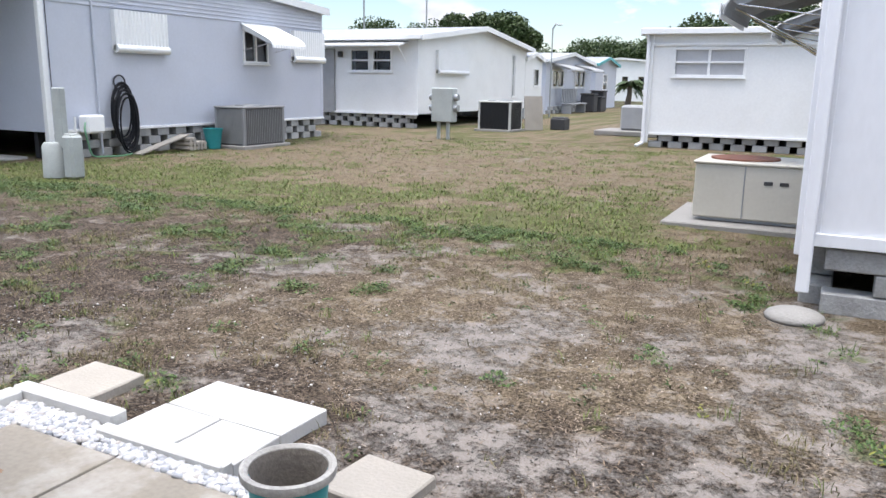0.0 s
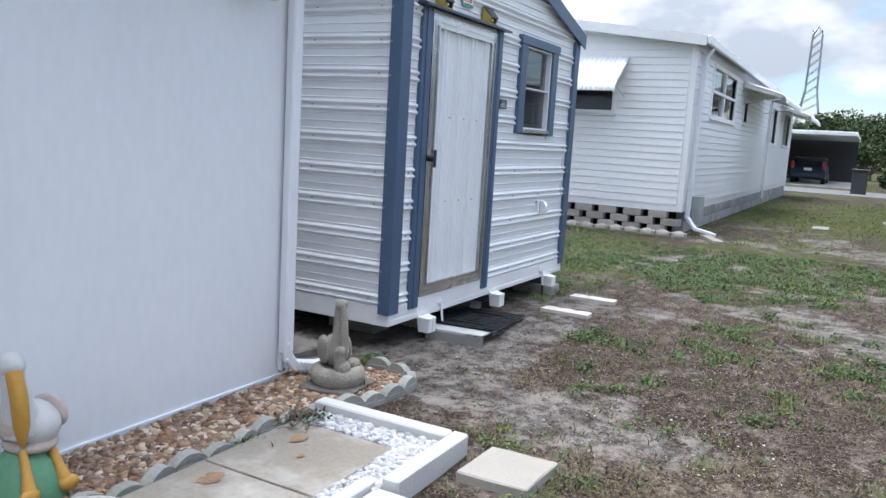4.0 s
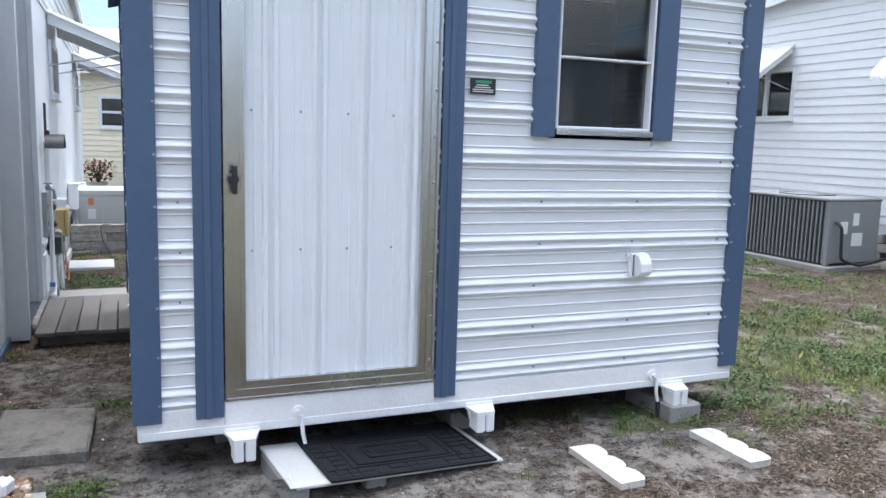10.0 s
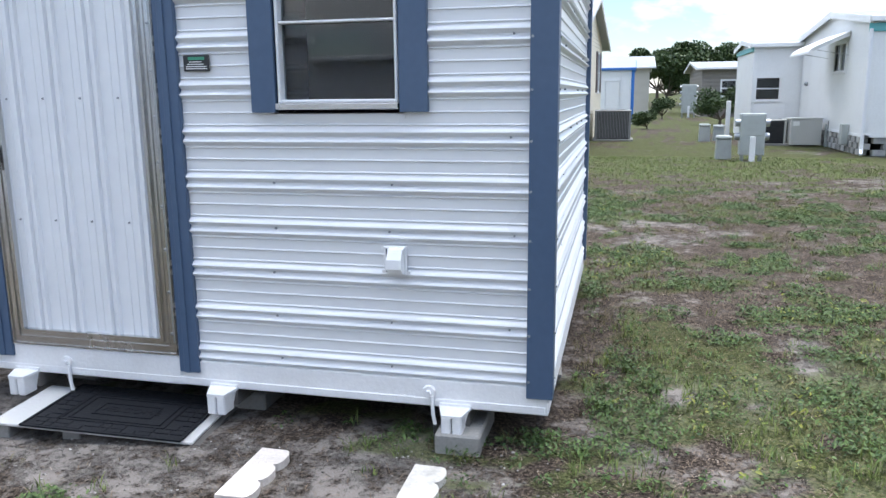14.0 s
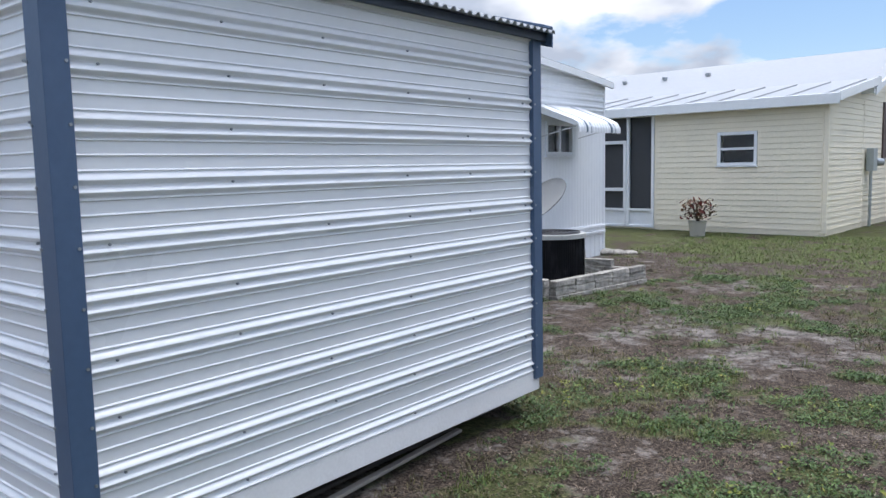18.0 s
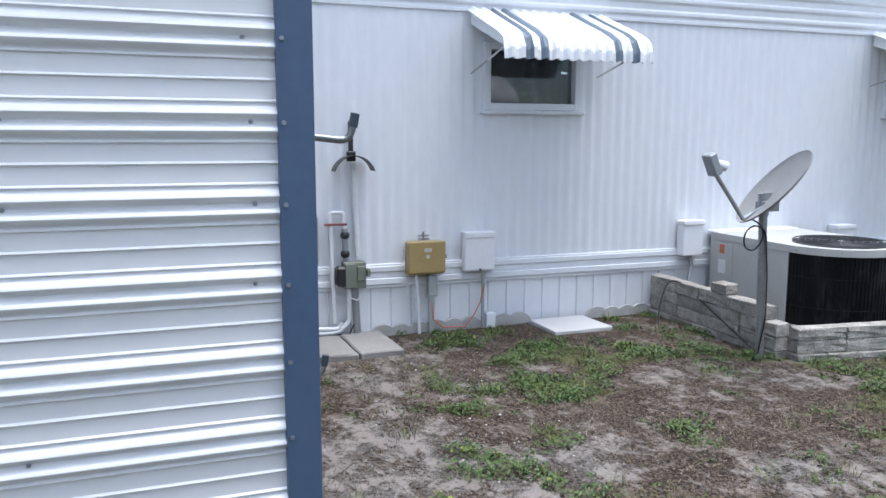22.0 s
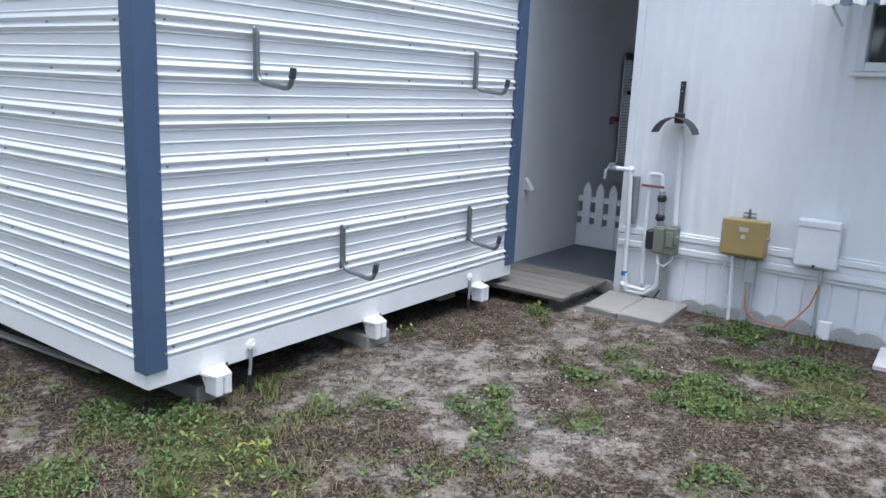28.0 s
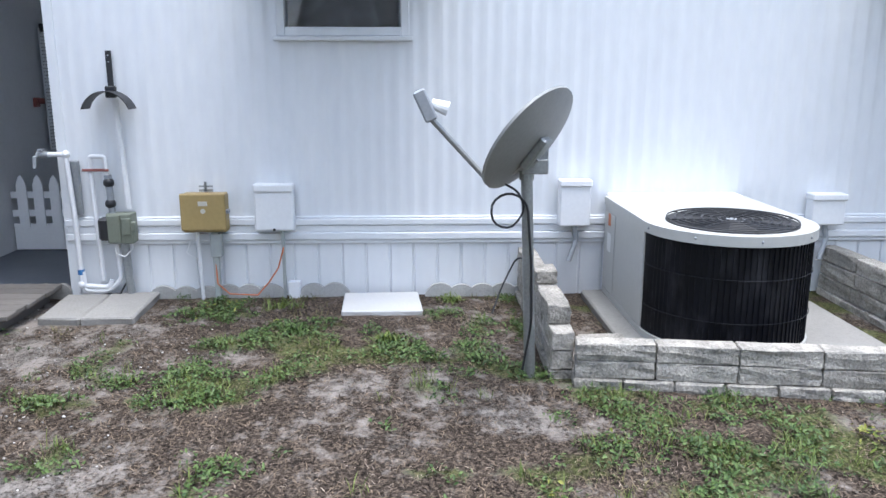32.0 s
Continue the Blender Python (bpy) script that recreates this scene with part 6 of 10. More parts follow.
for z, a, b, h in ((2.372, -4.825, -4.945, 0.005), (2.352, -4.825, -4.88, 0.002), (2.343, -4.825, -4.885, 0.002), (2.333, -4.825, -4.89, 0.003)):
    box(bm, (a, SY1 + 0.018, z - h), (b, SY1 + 0.019, z + h))
part("print_lines", bm, STICKRED, stk)
part("print_mark", cyl(B(), (-4.915, SY1 + 0.0185, 2.342), (-4.915, SY1 + 0.0195, 2.342), 0.018, n=12), STICKRED, stk)
for xc in (-4.535, -5.20):
    lamp = thing("solar_lamp", "small brass-coloured solar wall lamp above the shed door", "wall lamp", (xc, SY1, 2.225), group="solar lamps above the shed door")
    bm = prism(B(), [(xc - 0.075, SY1 + 0.012, 2.34), (xc + 0.075, SY1 + 0.012, 2.34), (xc + 0.055, SY1 + 0.075, 2.27), (xc - 0.055, SY1 + 0.075, 2.27)], (0, 0, 0.008))
    part("solar_panel", bm, CARGLASS, lamp)
    bm = prism(B(), [(xc - 0.072, SY1 + 0.012, 2.333), (xc - 0.055, SY1 + 0.07, 2.268), (xc - 0.05, SY1 + 0.06, 2.23), (xc - 0.078, SY1 + 0.012, 2.228)], (0.008, 0, 0))
    prism(bm, [(xc + 0.072, SY1 + 0.012, 2.333), (xc + 0.055, SY1 + 0.07, 2.268), (xc + 0.05, SY1 + 0.06, 2.23), (xc + 0.078, SY1 + 0.012, 2.228)], (-0.008, 0, 0))
    box(bm, (xc - 0.075, SY1 + 0.012, 2.225), (xc + 0.075, SY1 + 0.06, 2.237), 0.003)
    box(bm, (xc - 0.08, SY1 + 0.006, 2.222), (xc + 0.08, SY1 + 0.016, 2.342), 0.004)
    part("housing", bm, LAMPGOLD, lamp)
    part("sensor", ball(B(), (xc, SY1 + 0.05, 2.255), 0.014), STICKWHITE, lamp, smooth=60)
# storage hooks on the back
HOOKSTEEL = mat("zinc_steel", (0.23, 0.25, 0.255), 0.36, metal=0.8, var=0.25, scale=9, fine=70, bump=0.05)
HOOKRUBBER = mat("blue_grey_rubber", (0.035, 0.055, 0.075), 0.5)
for x, zt in ((-6.52, 1.775), (-4.70, 1.775), (-5.925, 0.775), (-4.69, 0.76)):
    hk = thing("utility_hook", "galvanised steel wall hook with dark rubber tip", "hook", (x, SY0, zt - 0.25), group="storage hooks on the shed")
    yb = SY0 - 0.022
    part("rail", box(B(), (x - 0.012, yb - 0.016, zt - 0.25), (x + 0.012, yb, zt), 0.006), HOOKSTEEL, hk)
    part("bolt", cyl(cyl(B(), (x, yb - 0.014, zt - 0.03), (x, yb - 0.026, zt - 0.03), 0.01, n=6), (x, yb - 0.014, zt - 0.2), (x, yb - 0.026, zt - 0.2), 0.01, n=6), STEEL, hk)
    part("arm", tube(B(), arc([(x, yb - 0.02, zt - 0.02), (x, yb - 0.025, zt - 0.25), (x, yb - 0.245, zt - 0.275), (x, yb - 0.262, zt - 0.20)], 0.045), 0.0125, 8), HOOKSTEEL, hk, smooth=60)
    part("rubber_tip", cyl(B(), (x, yb - 0.2565, zt - 0.228), (x, yb - 0.266, zt - 0.182), 0.0165, 0.0155, 10), HOOKRUBBER, hk)
# blocks the shed stands on
PIERS = []
for x, ys in ((-4.50, (SY0 + 0.45, -0.68, SY1 - 0.5)), (-5.61, (SY0 + 0.14, -0.68, SY1 - 0.3)), (-6.74, (SY0 + 0.2, -0.68, SY1 - 0.03))):
    for y in ys:
        PIERS.append((x, y))
# the shed stands half a degree askew to the houses
askew = Matrix.Translation((SXM, -0.72, 0)) @ pose(0, 0, 0, 0, 0, 0.5) @ Matrix.Translation((-SXM, 0.72, 0))
for ob in bpy.data.objects:
    if not ob.parent and ob.name.split(".")[0] in ("utility_hook", "solar_lamp"):
        ob.matrix_basis = askew @ ob.matrix_basis
shed.matrix_basis = askew @ shed.matrix_basis


def out_of_square(p):
    """The front wall is not quite parallel to the back: the north-west corner stands 6 cm further out."""
    f, w = (p.y - SY0) / (SY1 - SY0), (SX1 - p.x) / (SX1 - SX0)
    return Vector((p.x + 0.02 * f, p.y + 0.062 * f * w, p.z))


bpy.context.view_layer.update()
for ob in shed.children_recursive:
    m = ob.matrix_world.copy()
    back = m.inverted()
    for v in ob.data.vertices:
        v.co = back @ out_of_square(m @ v.co)
for ob in bpy.data.objects:
    if not ob.parent and ob.name.split(".")[0] == "solar_lamp":
        p = ob.matrix_basis.translation.copy()
        ob.matrix_basis = Matrix.Translation(out_of_square(p) - p) @ ob.matrix_basis
for x, y in PIERS:
    pb = tagged(part("concrete_block", box(B(), (x - 0.1, y - 0.2, -0.08), (x + 0.1, y + 0.2, 0.087), 0.008), CONCRETE), "grey concrete block carrying the shed", "block", "blocks under the shed")


# ---- behind the shed: services, dish, air conditioner, walls ----
def slab(name, label, cat, pts, z0, z1, material, group="", worn=0.006, seed=0):
    """A flat slab with slightly uneven, chamfered edges; pts: its corners from above."""
    bm = B()
    rnd = random.Random(seed)
    prism(bm, [(x, y, z0) for x, y in pts], (0, 0, z1 - z0))
    bmesh.ops.bevel(bm, geom=[e for e in bm.edges], offset=worn, segments=1, affect="EDGES")
    bmesh.ops.subdivide_edges(bm, edges=[e for e in bm.edges if e.calc_length() > 0.15], cuts=2, use_grid_fill=True)
    for v in bm.verts:
        v.co += Vector((rnd.uniform(-1, 1), rnd.uniform(-1, 1), rnd.uniform(-0.5, 0.5))) * worn * 0.35
    ob = part(name, bm, material)
    return tagged(ob, label, cat, group)


WX = HX - 0.02
slab("stepping_slab", "grey broken concrete slab on the sand by the wall", "paving slab", [(-4.02, -2.76), (-3.50, -2.72), (-3.49, -3.00), (-4.05, -3.02)], -0.02, 0.045, CONCRETE, "slabs by the pipes", 0.01, 1)
slab("stepping_slab", "grey broken concrete slab on the sand by the wall", "paving slab", [(-4.06, -3.03), (-3.49, -3.01), (-3.46, -3.32), (-4.04, -3.35)], -0.02, 0.05, CONCRETE, "slabs by the pipes", 0.01, 2)
slab("white_pad", "white square paver lying against the skirting", "paving slab", [(-3.93, -4.60), (-3.50, -4.58), (-3.48, -5.08), (-3.92, -5.11)], -0.02, 0.04, WHITEPAINT, "", 0.006, 3)
slab("stepping_slab", "mottled grey slab on the sand beside the shed", "paving slab", [(-3.45, -0.22), (-3.88, -0.12), (-3.86, 0.44), (-3.46, 0.40)], -0.02, 0.05, mat("mottled_slab", (0.20, 0.185, 0.165), 0.95, var=0.3, scale=9, fine=70, bump=0.6, stain=(0.03, 0.03, 0.028), amount=0.9, sscale=7), "", 0.012, 4)

# plank step in front of the porch floor
dk = thing("plank_step", "weathered grey plank step in front of the porch", "step", (-3.8, -2.1, 0))
for i in range(6):
    x0 = -4.22 + 0.125 * i
    part("plank", box(B(), (x0, -2.69 + 0.01 * (i % 2), 0.085), (x0 + 0.118, -1.52 + 0.012 * ((i * 7) % 3), 0.115), 0.004), WOODGREY, dk)
for y in (-2.6, -1.65):
    part("bearer", box(B(), (-4.15, y, -0.02), (-3.5, y + 0.06, 0.085), 0.004), WOODGREY, dk)
for i in range(7):
    y = -2.66 + 0.115 * i
    tagged(part("edging_scallop", cyl(B(), (-3.46, y, 0.04), (-3.425, y, 0.04), 0.065, n=14), CONCRETE, None), "small scalloped concrete edging at the porch floor", "edging", "scalloped edging at the porch")

# picket gate across the porch
pg = thing("picket_gate", "low white plastic picket gate with a solid lower board", "gate", (-2.25, -2.3, 0.08))
for i in range(7):
    y0 = -2.70 + 0.132 * i
    foot = (0.29, 0.10, 0.27, 0.26, 0.09, 0.28, 0.27)[i]
    bm = prism(B(), [(-2.284, y0, foot), (-2.284, y0 + 0.078, foot), (-2.284, y0 + 0.078, 0.62), (-2.284, y0 + 0.062, 0.67), (-2.284, y0 + 0.039, 0.70), (-2.284, y0 + 0.016, 0.67), (-2.284, y0, 0.62)], X * 0.018)
    part("picket", bm, PICKET, pg)
for z in (0.36, 0.51):
    part("rail", box(B(), (-2.265, -2.71, z), (-2.247, -1.77, z + 0.055), 0.003), PICKET, pg)
part("lower_board", box(B(), (-2.265, -2.71, 0.082), (-2.245, -1.77, 0.30), 0.004), PICKET, pg)
# pegboard, latch and porch clutter seen through the gap
PEG = thing("pegboard", "white perforated pegboard hung with tools", "pegboard", (-0.95, -1.85, 0.3))
bm = sheet(B(), (-1.52, AS - 0.035, 0.84), X, Z, -Y, 0.96, 1.05, holes=[])
part("board", bm, PICKET, PEG, solid=0.01)
bm = B()
for i in range(31):
    for j in range(34):
        c = Vector((-1.50 + 0.03 * i, AS - 0.0355, 0.86 + 0.03 * j))
        box(bm, c - Vector((0.0045, 0.001, 0.0045)), c + Vector((0.0045, 0.001, 0.0045)))
part("perforation", bm, CHARCOAL, PEG, kind="stuff")
bm = B()
for i in range(13):
    box(bm, (-1.51 + 0.075 * i, AS - 0.06, 1.86), (-1.47 + 0.075 * i, AS - 0.03, 1.93), 0.004)
part("top_clips", bm, CHARCOAL, PEG, "row of dark clips along the top", kind="stuff")
part("post", box(B(), (-0.60, AS - 0.03, 0.08), (-0.56, AS + 0.01, 2.76), 0.004), GREYPASS, PEG)
for i, (x, z, h) in enumerate(((-1.38, 1.68, 0.14), (-1.22, 1.72, 0.10), (-1.0, 1.80, 0.22), (-0.86, 1.66, 0.12))):
    bm = tube(B(), [(x, AS - 0.06, z), (x + 0.03, AS - 0.07, z - h * 0.5), (x - 0.02, AS - 0.06, z - h)], 0.014)
    tagged(part("hand_tool", cyl(bm, (x - 0.05, AS - 0.06, z - h), (x + 0.05, AS - 0.06, z - h), 0.02), CHARCOAL), "dark hand tool hanging on the pegboard", "tool", "tools on the pegboard")
tagged(part("door_latch", box(box(B(), (-1.70, AS - 0.03, 1.22), (-1.62, AS, 1.30), 0.006), (-1.66, AS - 0.075, 1.245), (-1.625, AS - 0.02, 1.295), 0.008), COPPERRED), "rusty brown latch block on the grey wall", "latch")
tagged(part("wall_hook", prism(B(), [(-3.27, AS - 0.07, 0.70), (-3.27, AS, 0.70), (-3.27, AS, 0.80)], X * 0.05), GREYPASS), "small white bracket on the passage wall", "bracket")
bench = thing("porch_bench", "low dark bench on the porch", "bench", (-0.9, -2.15, 0.08))
part("seat", box(B(), (-1.2, -2.2, 0.50), (0.4, -1.86, 0.54), 0.006), CHARCOAL, bench)
for x in (-1.1, 0.3):
    for y in (-2.16, -1.92):
        part("leg", box(B(), (x, y, 0.08), (x + 0.04, y + 0.04, 0.50), 0.004), STEEL, bench)
# raised deck with rail at the street end, and the house across the street
sd = thing("raised_deck", "dark raised deck with a grey spindle railing", "deck", (5.2, -2.3, 0))
part("base", box(B(), (4.2, -2.72, 0.08), (6.6, -1.70, 0.66), 0.01), CHARCOAL, sd)
part("top", box(B(), (4.15, -2.74, 0.66), (6.65, -1.66, 0.70), 0.006), STEEL, sd)
RAILG = mat("grey_rail", (0.40, 0.41, 0.40), 0.6, var=0.08, bump=0.05)
for z in (0.80, 1.42):
    part("rail", box(B(), (6.5, -2.7, z), (6.55, -1.7, z + 0.06), 0.006), RAILG, sd)
for i in range(8):
    part("spindle", box(B(), (6.505, -2.66 + 0.125 * i, 0.70), (6.54, -2.625 + 0.125 * i, 1.42), 0.004), RAILG, sd)
for y in (-2.74, -1.78):
    part("post", box(B(), (6.48, y, 0.0), (6.58, y + 0.09, 2.38), 0.006), RAILG, sd)
tagged(part("porch_lamp", lathe(B(), [(0.0, 2.42), (0.03, 2.41), (0.05, 2.36), (0.045, 2.26), (0.02, 2.23), (0.0, 2.22)], (-0.3, -2.64, 0), 10), BLACK, smooth=40), "black lantern on the porch wall", "wall lamp")
over_h = house("neighbour_house", "brown-grey house across the street", 22.0, 34.0, -12.0, -1.6, 0.0, 2.6, LAP, LAPP * 2, mat("taupe_siding", (0.24, 0.21, 0.18), 0.7), ridge="y", rise=1.0, over=0.5, roofmat=CURTAIN, holes={"W": [(-5.6, -4.6, 1.0, 2.0), (-3.6, -2.6, 1.0, 2.0)]})
for a0 in (-5.6, -3.6):
    window(over_h, "W", 22.0, a0, a0 + 1.0, 1.0, 2.0, "sash", WHITE, 0.08)
white_h = house("neighbour_house", "white house behind hedges across the street", 38.0, 48.0, -2.0, 2.6, 0.0, 2.5, LAP, LAPP * 2, WHITE, ridge="y", rise=0.7, over=0.3, holes={"W": [(-0.6, 0.4, 1.0, 2.0)]})
window(white_h, "W", 38.0, -0.6, 0.4, 1.0, 2.0, "sash", WHITE, 0.08)

# water and power services on the wall
pipes = thing("water_pipes", "white plastic water pipes with valves on the wall", "plumbing", (-3.5, -2.9, 0))
y = -2.80
part("riser", tube(B(), arc([(WX - 0.06, -2.69, 0.985), (WX - 0.06, y, 0.985), (WX - 0.06, y - 0.02, 0.60), (WX - 0.05, -2.82, 0.10), (WX - 0.05, -3.0, 0.09), (WX - 0.05, -3.02, 0.14)], 0.03), 0.017, 10), PVC, pipes, smooth=60)
for z in (0.985, 0.11):
    part("elbow", ball(B(), (WX - 0.055, -2.80 - (0.02 if z < 0.5 else 0), z), 0.028, 2), PVC, pipes, smooth=60)
part("tap", box(cyl(cyl(B(), (WX - 0.06, -2.69, 0.985), (WX - 0.06, -2.62, 0.985), 0.02), (WX - 0.06, -2.65, 0.985), (WX - 0.06, -2.65, 1.01), 0.012), (WX - 0.09, -2.665, 1.01), (WX - 0.03, -2.635, 1.02)), STEEL, pipes, "dull metal tap")
part("tap_spout", tube(B(), [(WX - 0.06, -2.63, 0.98), (WX - 0.10, -2.62, 0.97), (WX - 0.11, -2.62, 0.90)], 0.012), STEEL, pipes)
part("pipe_cover", box(B(), (WX - 0.035, -2.86, 0.58), (WX, -2.79, 0.94), 0.005), GALV, pipes, "grey metal pipe cover")
part("loop", tube(B(), arc([(WX - 0.05, -2.965, 0.14), (WX - 0.05, -2.945, 0.97), (WX - 0.05, -3.045, 0.97), (WX - 0.05, -3.05, 0.83)], 0.025), 0.016, 10), PVC, pipes, smooth=60)
part("union", cyl(B(), (WX - 0.05, -3.055, 0.85), (WX - 0.05, -3.065, 0.55), 0.024, 0.022, 10), STEEL, pipes, "dark pressure reducer")
for z in (0.80, 0.66):
    part("coupling", ball(B(), (WX - 0.05, -3.057, z), 0.036), BLACK, pipes, smooth=50)
part("valve_lever", box(B(), (WX - 0.075, -3.07, 0.875), (WX - 0.06, -2.90, 0.892), 0.003), COPPERRED, pipes, "red valve lever")
part("valve_body", box(B(), (WX - 0.11, -3.06, 0.42), (WX - 0.02, -2.98, 0.57), 0.015), BLACK, pipes, "black valve body")
part("riser", tube(B(), arc([(WX - 0.05, -3.07, 0.55), (WX - 0.05, -3.08, 0.14), (WX - 0.05, -2.99, 0.065), (WX - 0.05, -2.84, 0.065), (WX - 0.05, -2.83, 0.20)], 0.03), 0.016, 10), PVC, pipes, smooth=60)
part("blue_valve", cyl(B(), (WX - 0.05, -2.82, 0.18), (WX - 0.05, -2.82, 0.215), 0.022, n=10), mat("blue_plastic", (0.04, 0.18, 0.42), 0.4), pipes)
# hose hanger
hh = thing("hose_hanger", "black metal hose hanger on a white conduit", "hose hanger", (WX, -3.12, 1.4))
part("back_bar", box(B(), (WX - 0.03, -3.135, 1.36), (WX - 0.012, -3.10, 1.64), 0.003), BLACK, hh)
bm = B()
prev = None
for i in range(13):
    a = radians(20 + 140 * i / 12)
    yy, zz = -3.118 + 0.16 * math.cos(a), 1.22 + 0.17 * math.sin(a)
    row = [bm.verts.new((WX - d, yy, zz)) for d in (0.02, 0.16)]
    if prev:
        bm.faces.new((*prev, *row[::-1]))
    prev = row
bmesh.ops.recalc_face_normals(bm, faces=bm.faces)
part("saddle", bm, BLACK, hh, solid=0.004, smooth=60)
part("hub", box(B(), (WX - 0.05, -3.15, 1.345), (WX - 0.012, -3.085, 1.42), 0.006), BLACK, hh)
part("screws", ball(ball(B(), (WX - 0.031, -3.118, 1.61), 0.006, 1), (WX - 0.031, -3.118, 1.57), 0.006, 1), GALV, hh)
part("conduit", tube(B(), [(WX - 0.02, -3.135, 1.33), (WX - 0.02, -3.16, 0.62)], 0.022, 8), PVC, hh)
# electric junction box and conduits
eb = thing("junction_box", "grey-green weathered electric junction box on conduit", "electric box", (WX, -3.125, 0))
part("body", box(B(), (WX - 0.10, -3.205, 0.40), (WX - 0.005, -3.035, 0.60), 0.006), GREENGREY, eb)
part("cover", box(box(B(), (WX - 0.115, -3.125, 0.41), (WX - 0.10, -3.045, 0.59), 0.004), (WX - 0.112, -3.195, 0.46), (WX - 0.10, -3.135, 0.57), 0.004), GREENGREY, eb)
part("knob", box(B(), (WX - 0.13, -3.230, 0.49), (WX - 0.09, -3.205, 0.55), 0.005), GREENGREY, eb)
part("conduit", tube(B(), [(WX - 0.05, -3.125, 0.41), (WX - 0.05, -3.145, -0.03)], 0.028, 10), GALV, eb)
part("wires", tube(B(), [(WX - 0.08, -3.065, 0.42), (WX - 0.10, -3.085, 0.33), (WX - 0.09, -3.135, 0.31), (WX - 0.08, -3.185, 0.36), (WX - 0.07, -3.195, 0.44)], 0.005), PVC, eb)
part("ground_cable", tube(B(), [(WX - 0.04, -2.86, 0.02), (WX - 0.06, -3.0, 0.05), (WX - 0.07, -3.075, 0.05), (WX - 0.06, -3.115, 0.12)], 0.006), BLACK, eb)
tb = thing("telephone_box", "tan weathered telephone junction box on posts", "utility box", (WX, -3.675, 0))
part("body", box(B(), (WX - 0.11, -3.820, 0.475), (WX - 0.005, -3.535, 0.73), 0.012, seg=2), TAN, tb)
part("lid", box(B(), (WX - 0.135, -3.825, 0.49), (WX - 0.11, -3.530, 0.735), 0.01, seg=2), TAN, tb)
part("label_plate", box(B(), (WX - 0.138, -3.710, 0.655), (WX - 0.135, -3.650, 0.685), 0.001), BEIGE, tb)
part("emblem", cyl(B(), (WX - 0.135, -3.680, 0.62), (WX - 0.138, -3.680, 0.62), 0.016, n=12), BEIGE, tb)
part("bracket", box(box(box(B(), (WX - 0.03, -3.725, 0.735), (WX - 0.02, -3.635, 0.75)), (WX - 0.03, -3.725, 0.765), (WX - 0.02, -3.635, 0.775)), (WX - 0.03, -3.685, 0.735), (WX - 0.02, -3.670, 0.80)), GALV, tb)
part("hasp", box(B(), (WX - 0.12, -3.840, 0.60), (WX - 0.06, -3.820, 0.625), 0.003), STEEL, tb)
part("post", tube(B(), [(WX - 0.06, -3.610, 0.48), (WX - 0.07, -3.630, -0.03)], 0.013), PVC, tb)
part("post", box(B(), (WX - 0.08, -3.750, -0.03), (WX - 0.045, -3.710, 0.48), 0.004), PEDGREY, tb)
part("meter_can", box(B(), (WX - 0.09, -3.775, 0.30), (WX - 0.03, -3.700, 0.46), 0.006), PEDGREY, tb)
part("orange_cable", tube(B(), [(WX - 0.07, -3.725, 0.30), (WX - 0.09, -3.735, 0.12), (WX - 0.10, -3.815, 0.05), (WX - 0.10, -4.0, 0.04), (WX - 0.09, -4.08, 0.13), (WX - 0.07, -4.14, 0.22), (WX - 0.06, -4.18, 0.36)], 0.005), ORANGEWIRE, tb, "thin orange cable")
part("white_cable", tube(B(), [(WX - 0.03, -3.555, 0.40), (WX - 0.07, -3.535, 0.33), (WX - 0.05, -3.595, 0.28), (WX - 0.04, -3.615, 0.36)], 0.004), PVC, tb)
nb = thing("network_box", "white plastic network box with a grey conduit", "utility box", (WX, -4.13, 0))
part("body", box(B(), (WX - 0.085, -4.26, 0.475), (WX - 0.005, -4.0, 0.775), 0.014, seg=2), PICKET, nb)
part("lid", box(B(), (WX - 0.095, -4.262, 0.735), (WX - 0.004, -3.998, 0.79), 0.012, seg=2), PICKET, nb)
part("knob", cyl(B(), (WX - 0.085, -4.13, 0.487), (WX - 0.095, -4.13, 0.487), 0.009), BLACK, nb)
part("conduit", box(B(), (WX - 0.05, -4.185, -0.02), (WX - 0.025, -4.165, 0.475), 0.003), PEDGREY, nb)
tagged(part("meter_stub", box(B(), (-3.50, -4.28, -0.02), (-3.44, -4.20, 0.12), 0.004), PICKET), "short white stub at the skirting", "utility stub")
# scalloped pale edging along the skirt
EDGEGREY = mat("pale_edging", (0.40, 0.40, 0.385), 0.9, var=0.15, scale=6, fine=70, bump=0.35, stain=(0.27, 0.265, 0.25), amount=0.5, sscale=4, rand=0.08)
for i in range(18):
    y = -3.35 - 0.145 * i
    if -5.12 < y < -4.55 or -4.3 < y < -4.15:
        continue
    h = 0.055 + 0.03 * vnoise(np.array([i * 0.7]), np.array([0.3]), 1, 5)[0]
    tagged(part("edging_scallop", cyl(box(B(), (HX - 0.055, y - 0.0725, -0.05), (HX - 0.024, y + 0.0725, h), 0.003), (HX - 0.0545, y, h - 0.085), (HX - 0.0245, y, h - 0.085), 0.109, n=28), EDGEGREY), "small grey scalloped edging against the skirting", "edging", "scalloped edging along the home")
# satellite dish
dish = thing("satellite_dish", "grey satellite dish on a leaning steel pole", "satellite dish", (-4.94, -5.645, 0))
part("pole", tube(B(), [(-4.94, -5.645, -0.05), (-4.94, -5.60, 1.12)], 0.028, 12), GALV, dish, smooth=60)
dn = Vector((0.39, 0.70, 0.60)).normalized()
dc = Vector((-5.015, -5.597, 1.197))
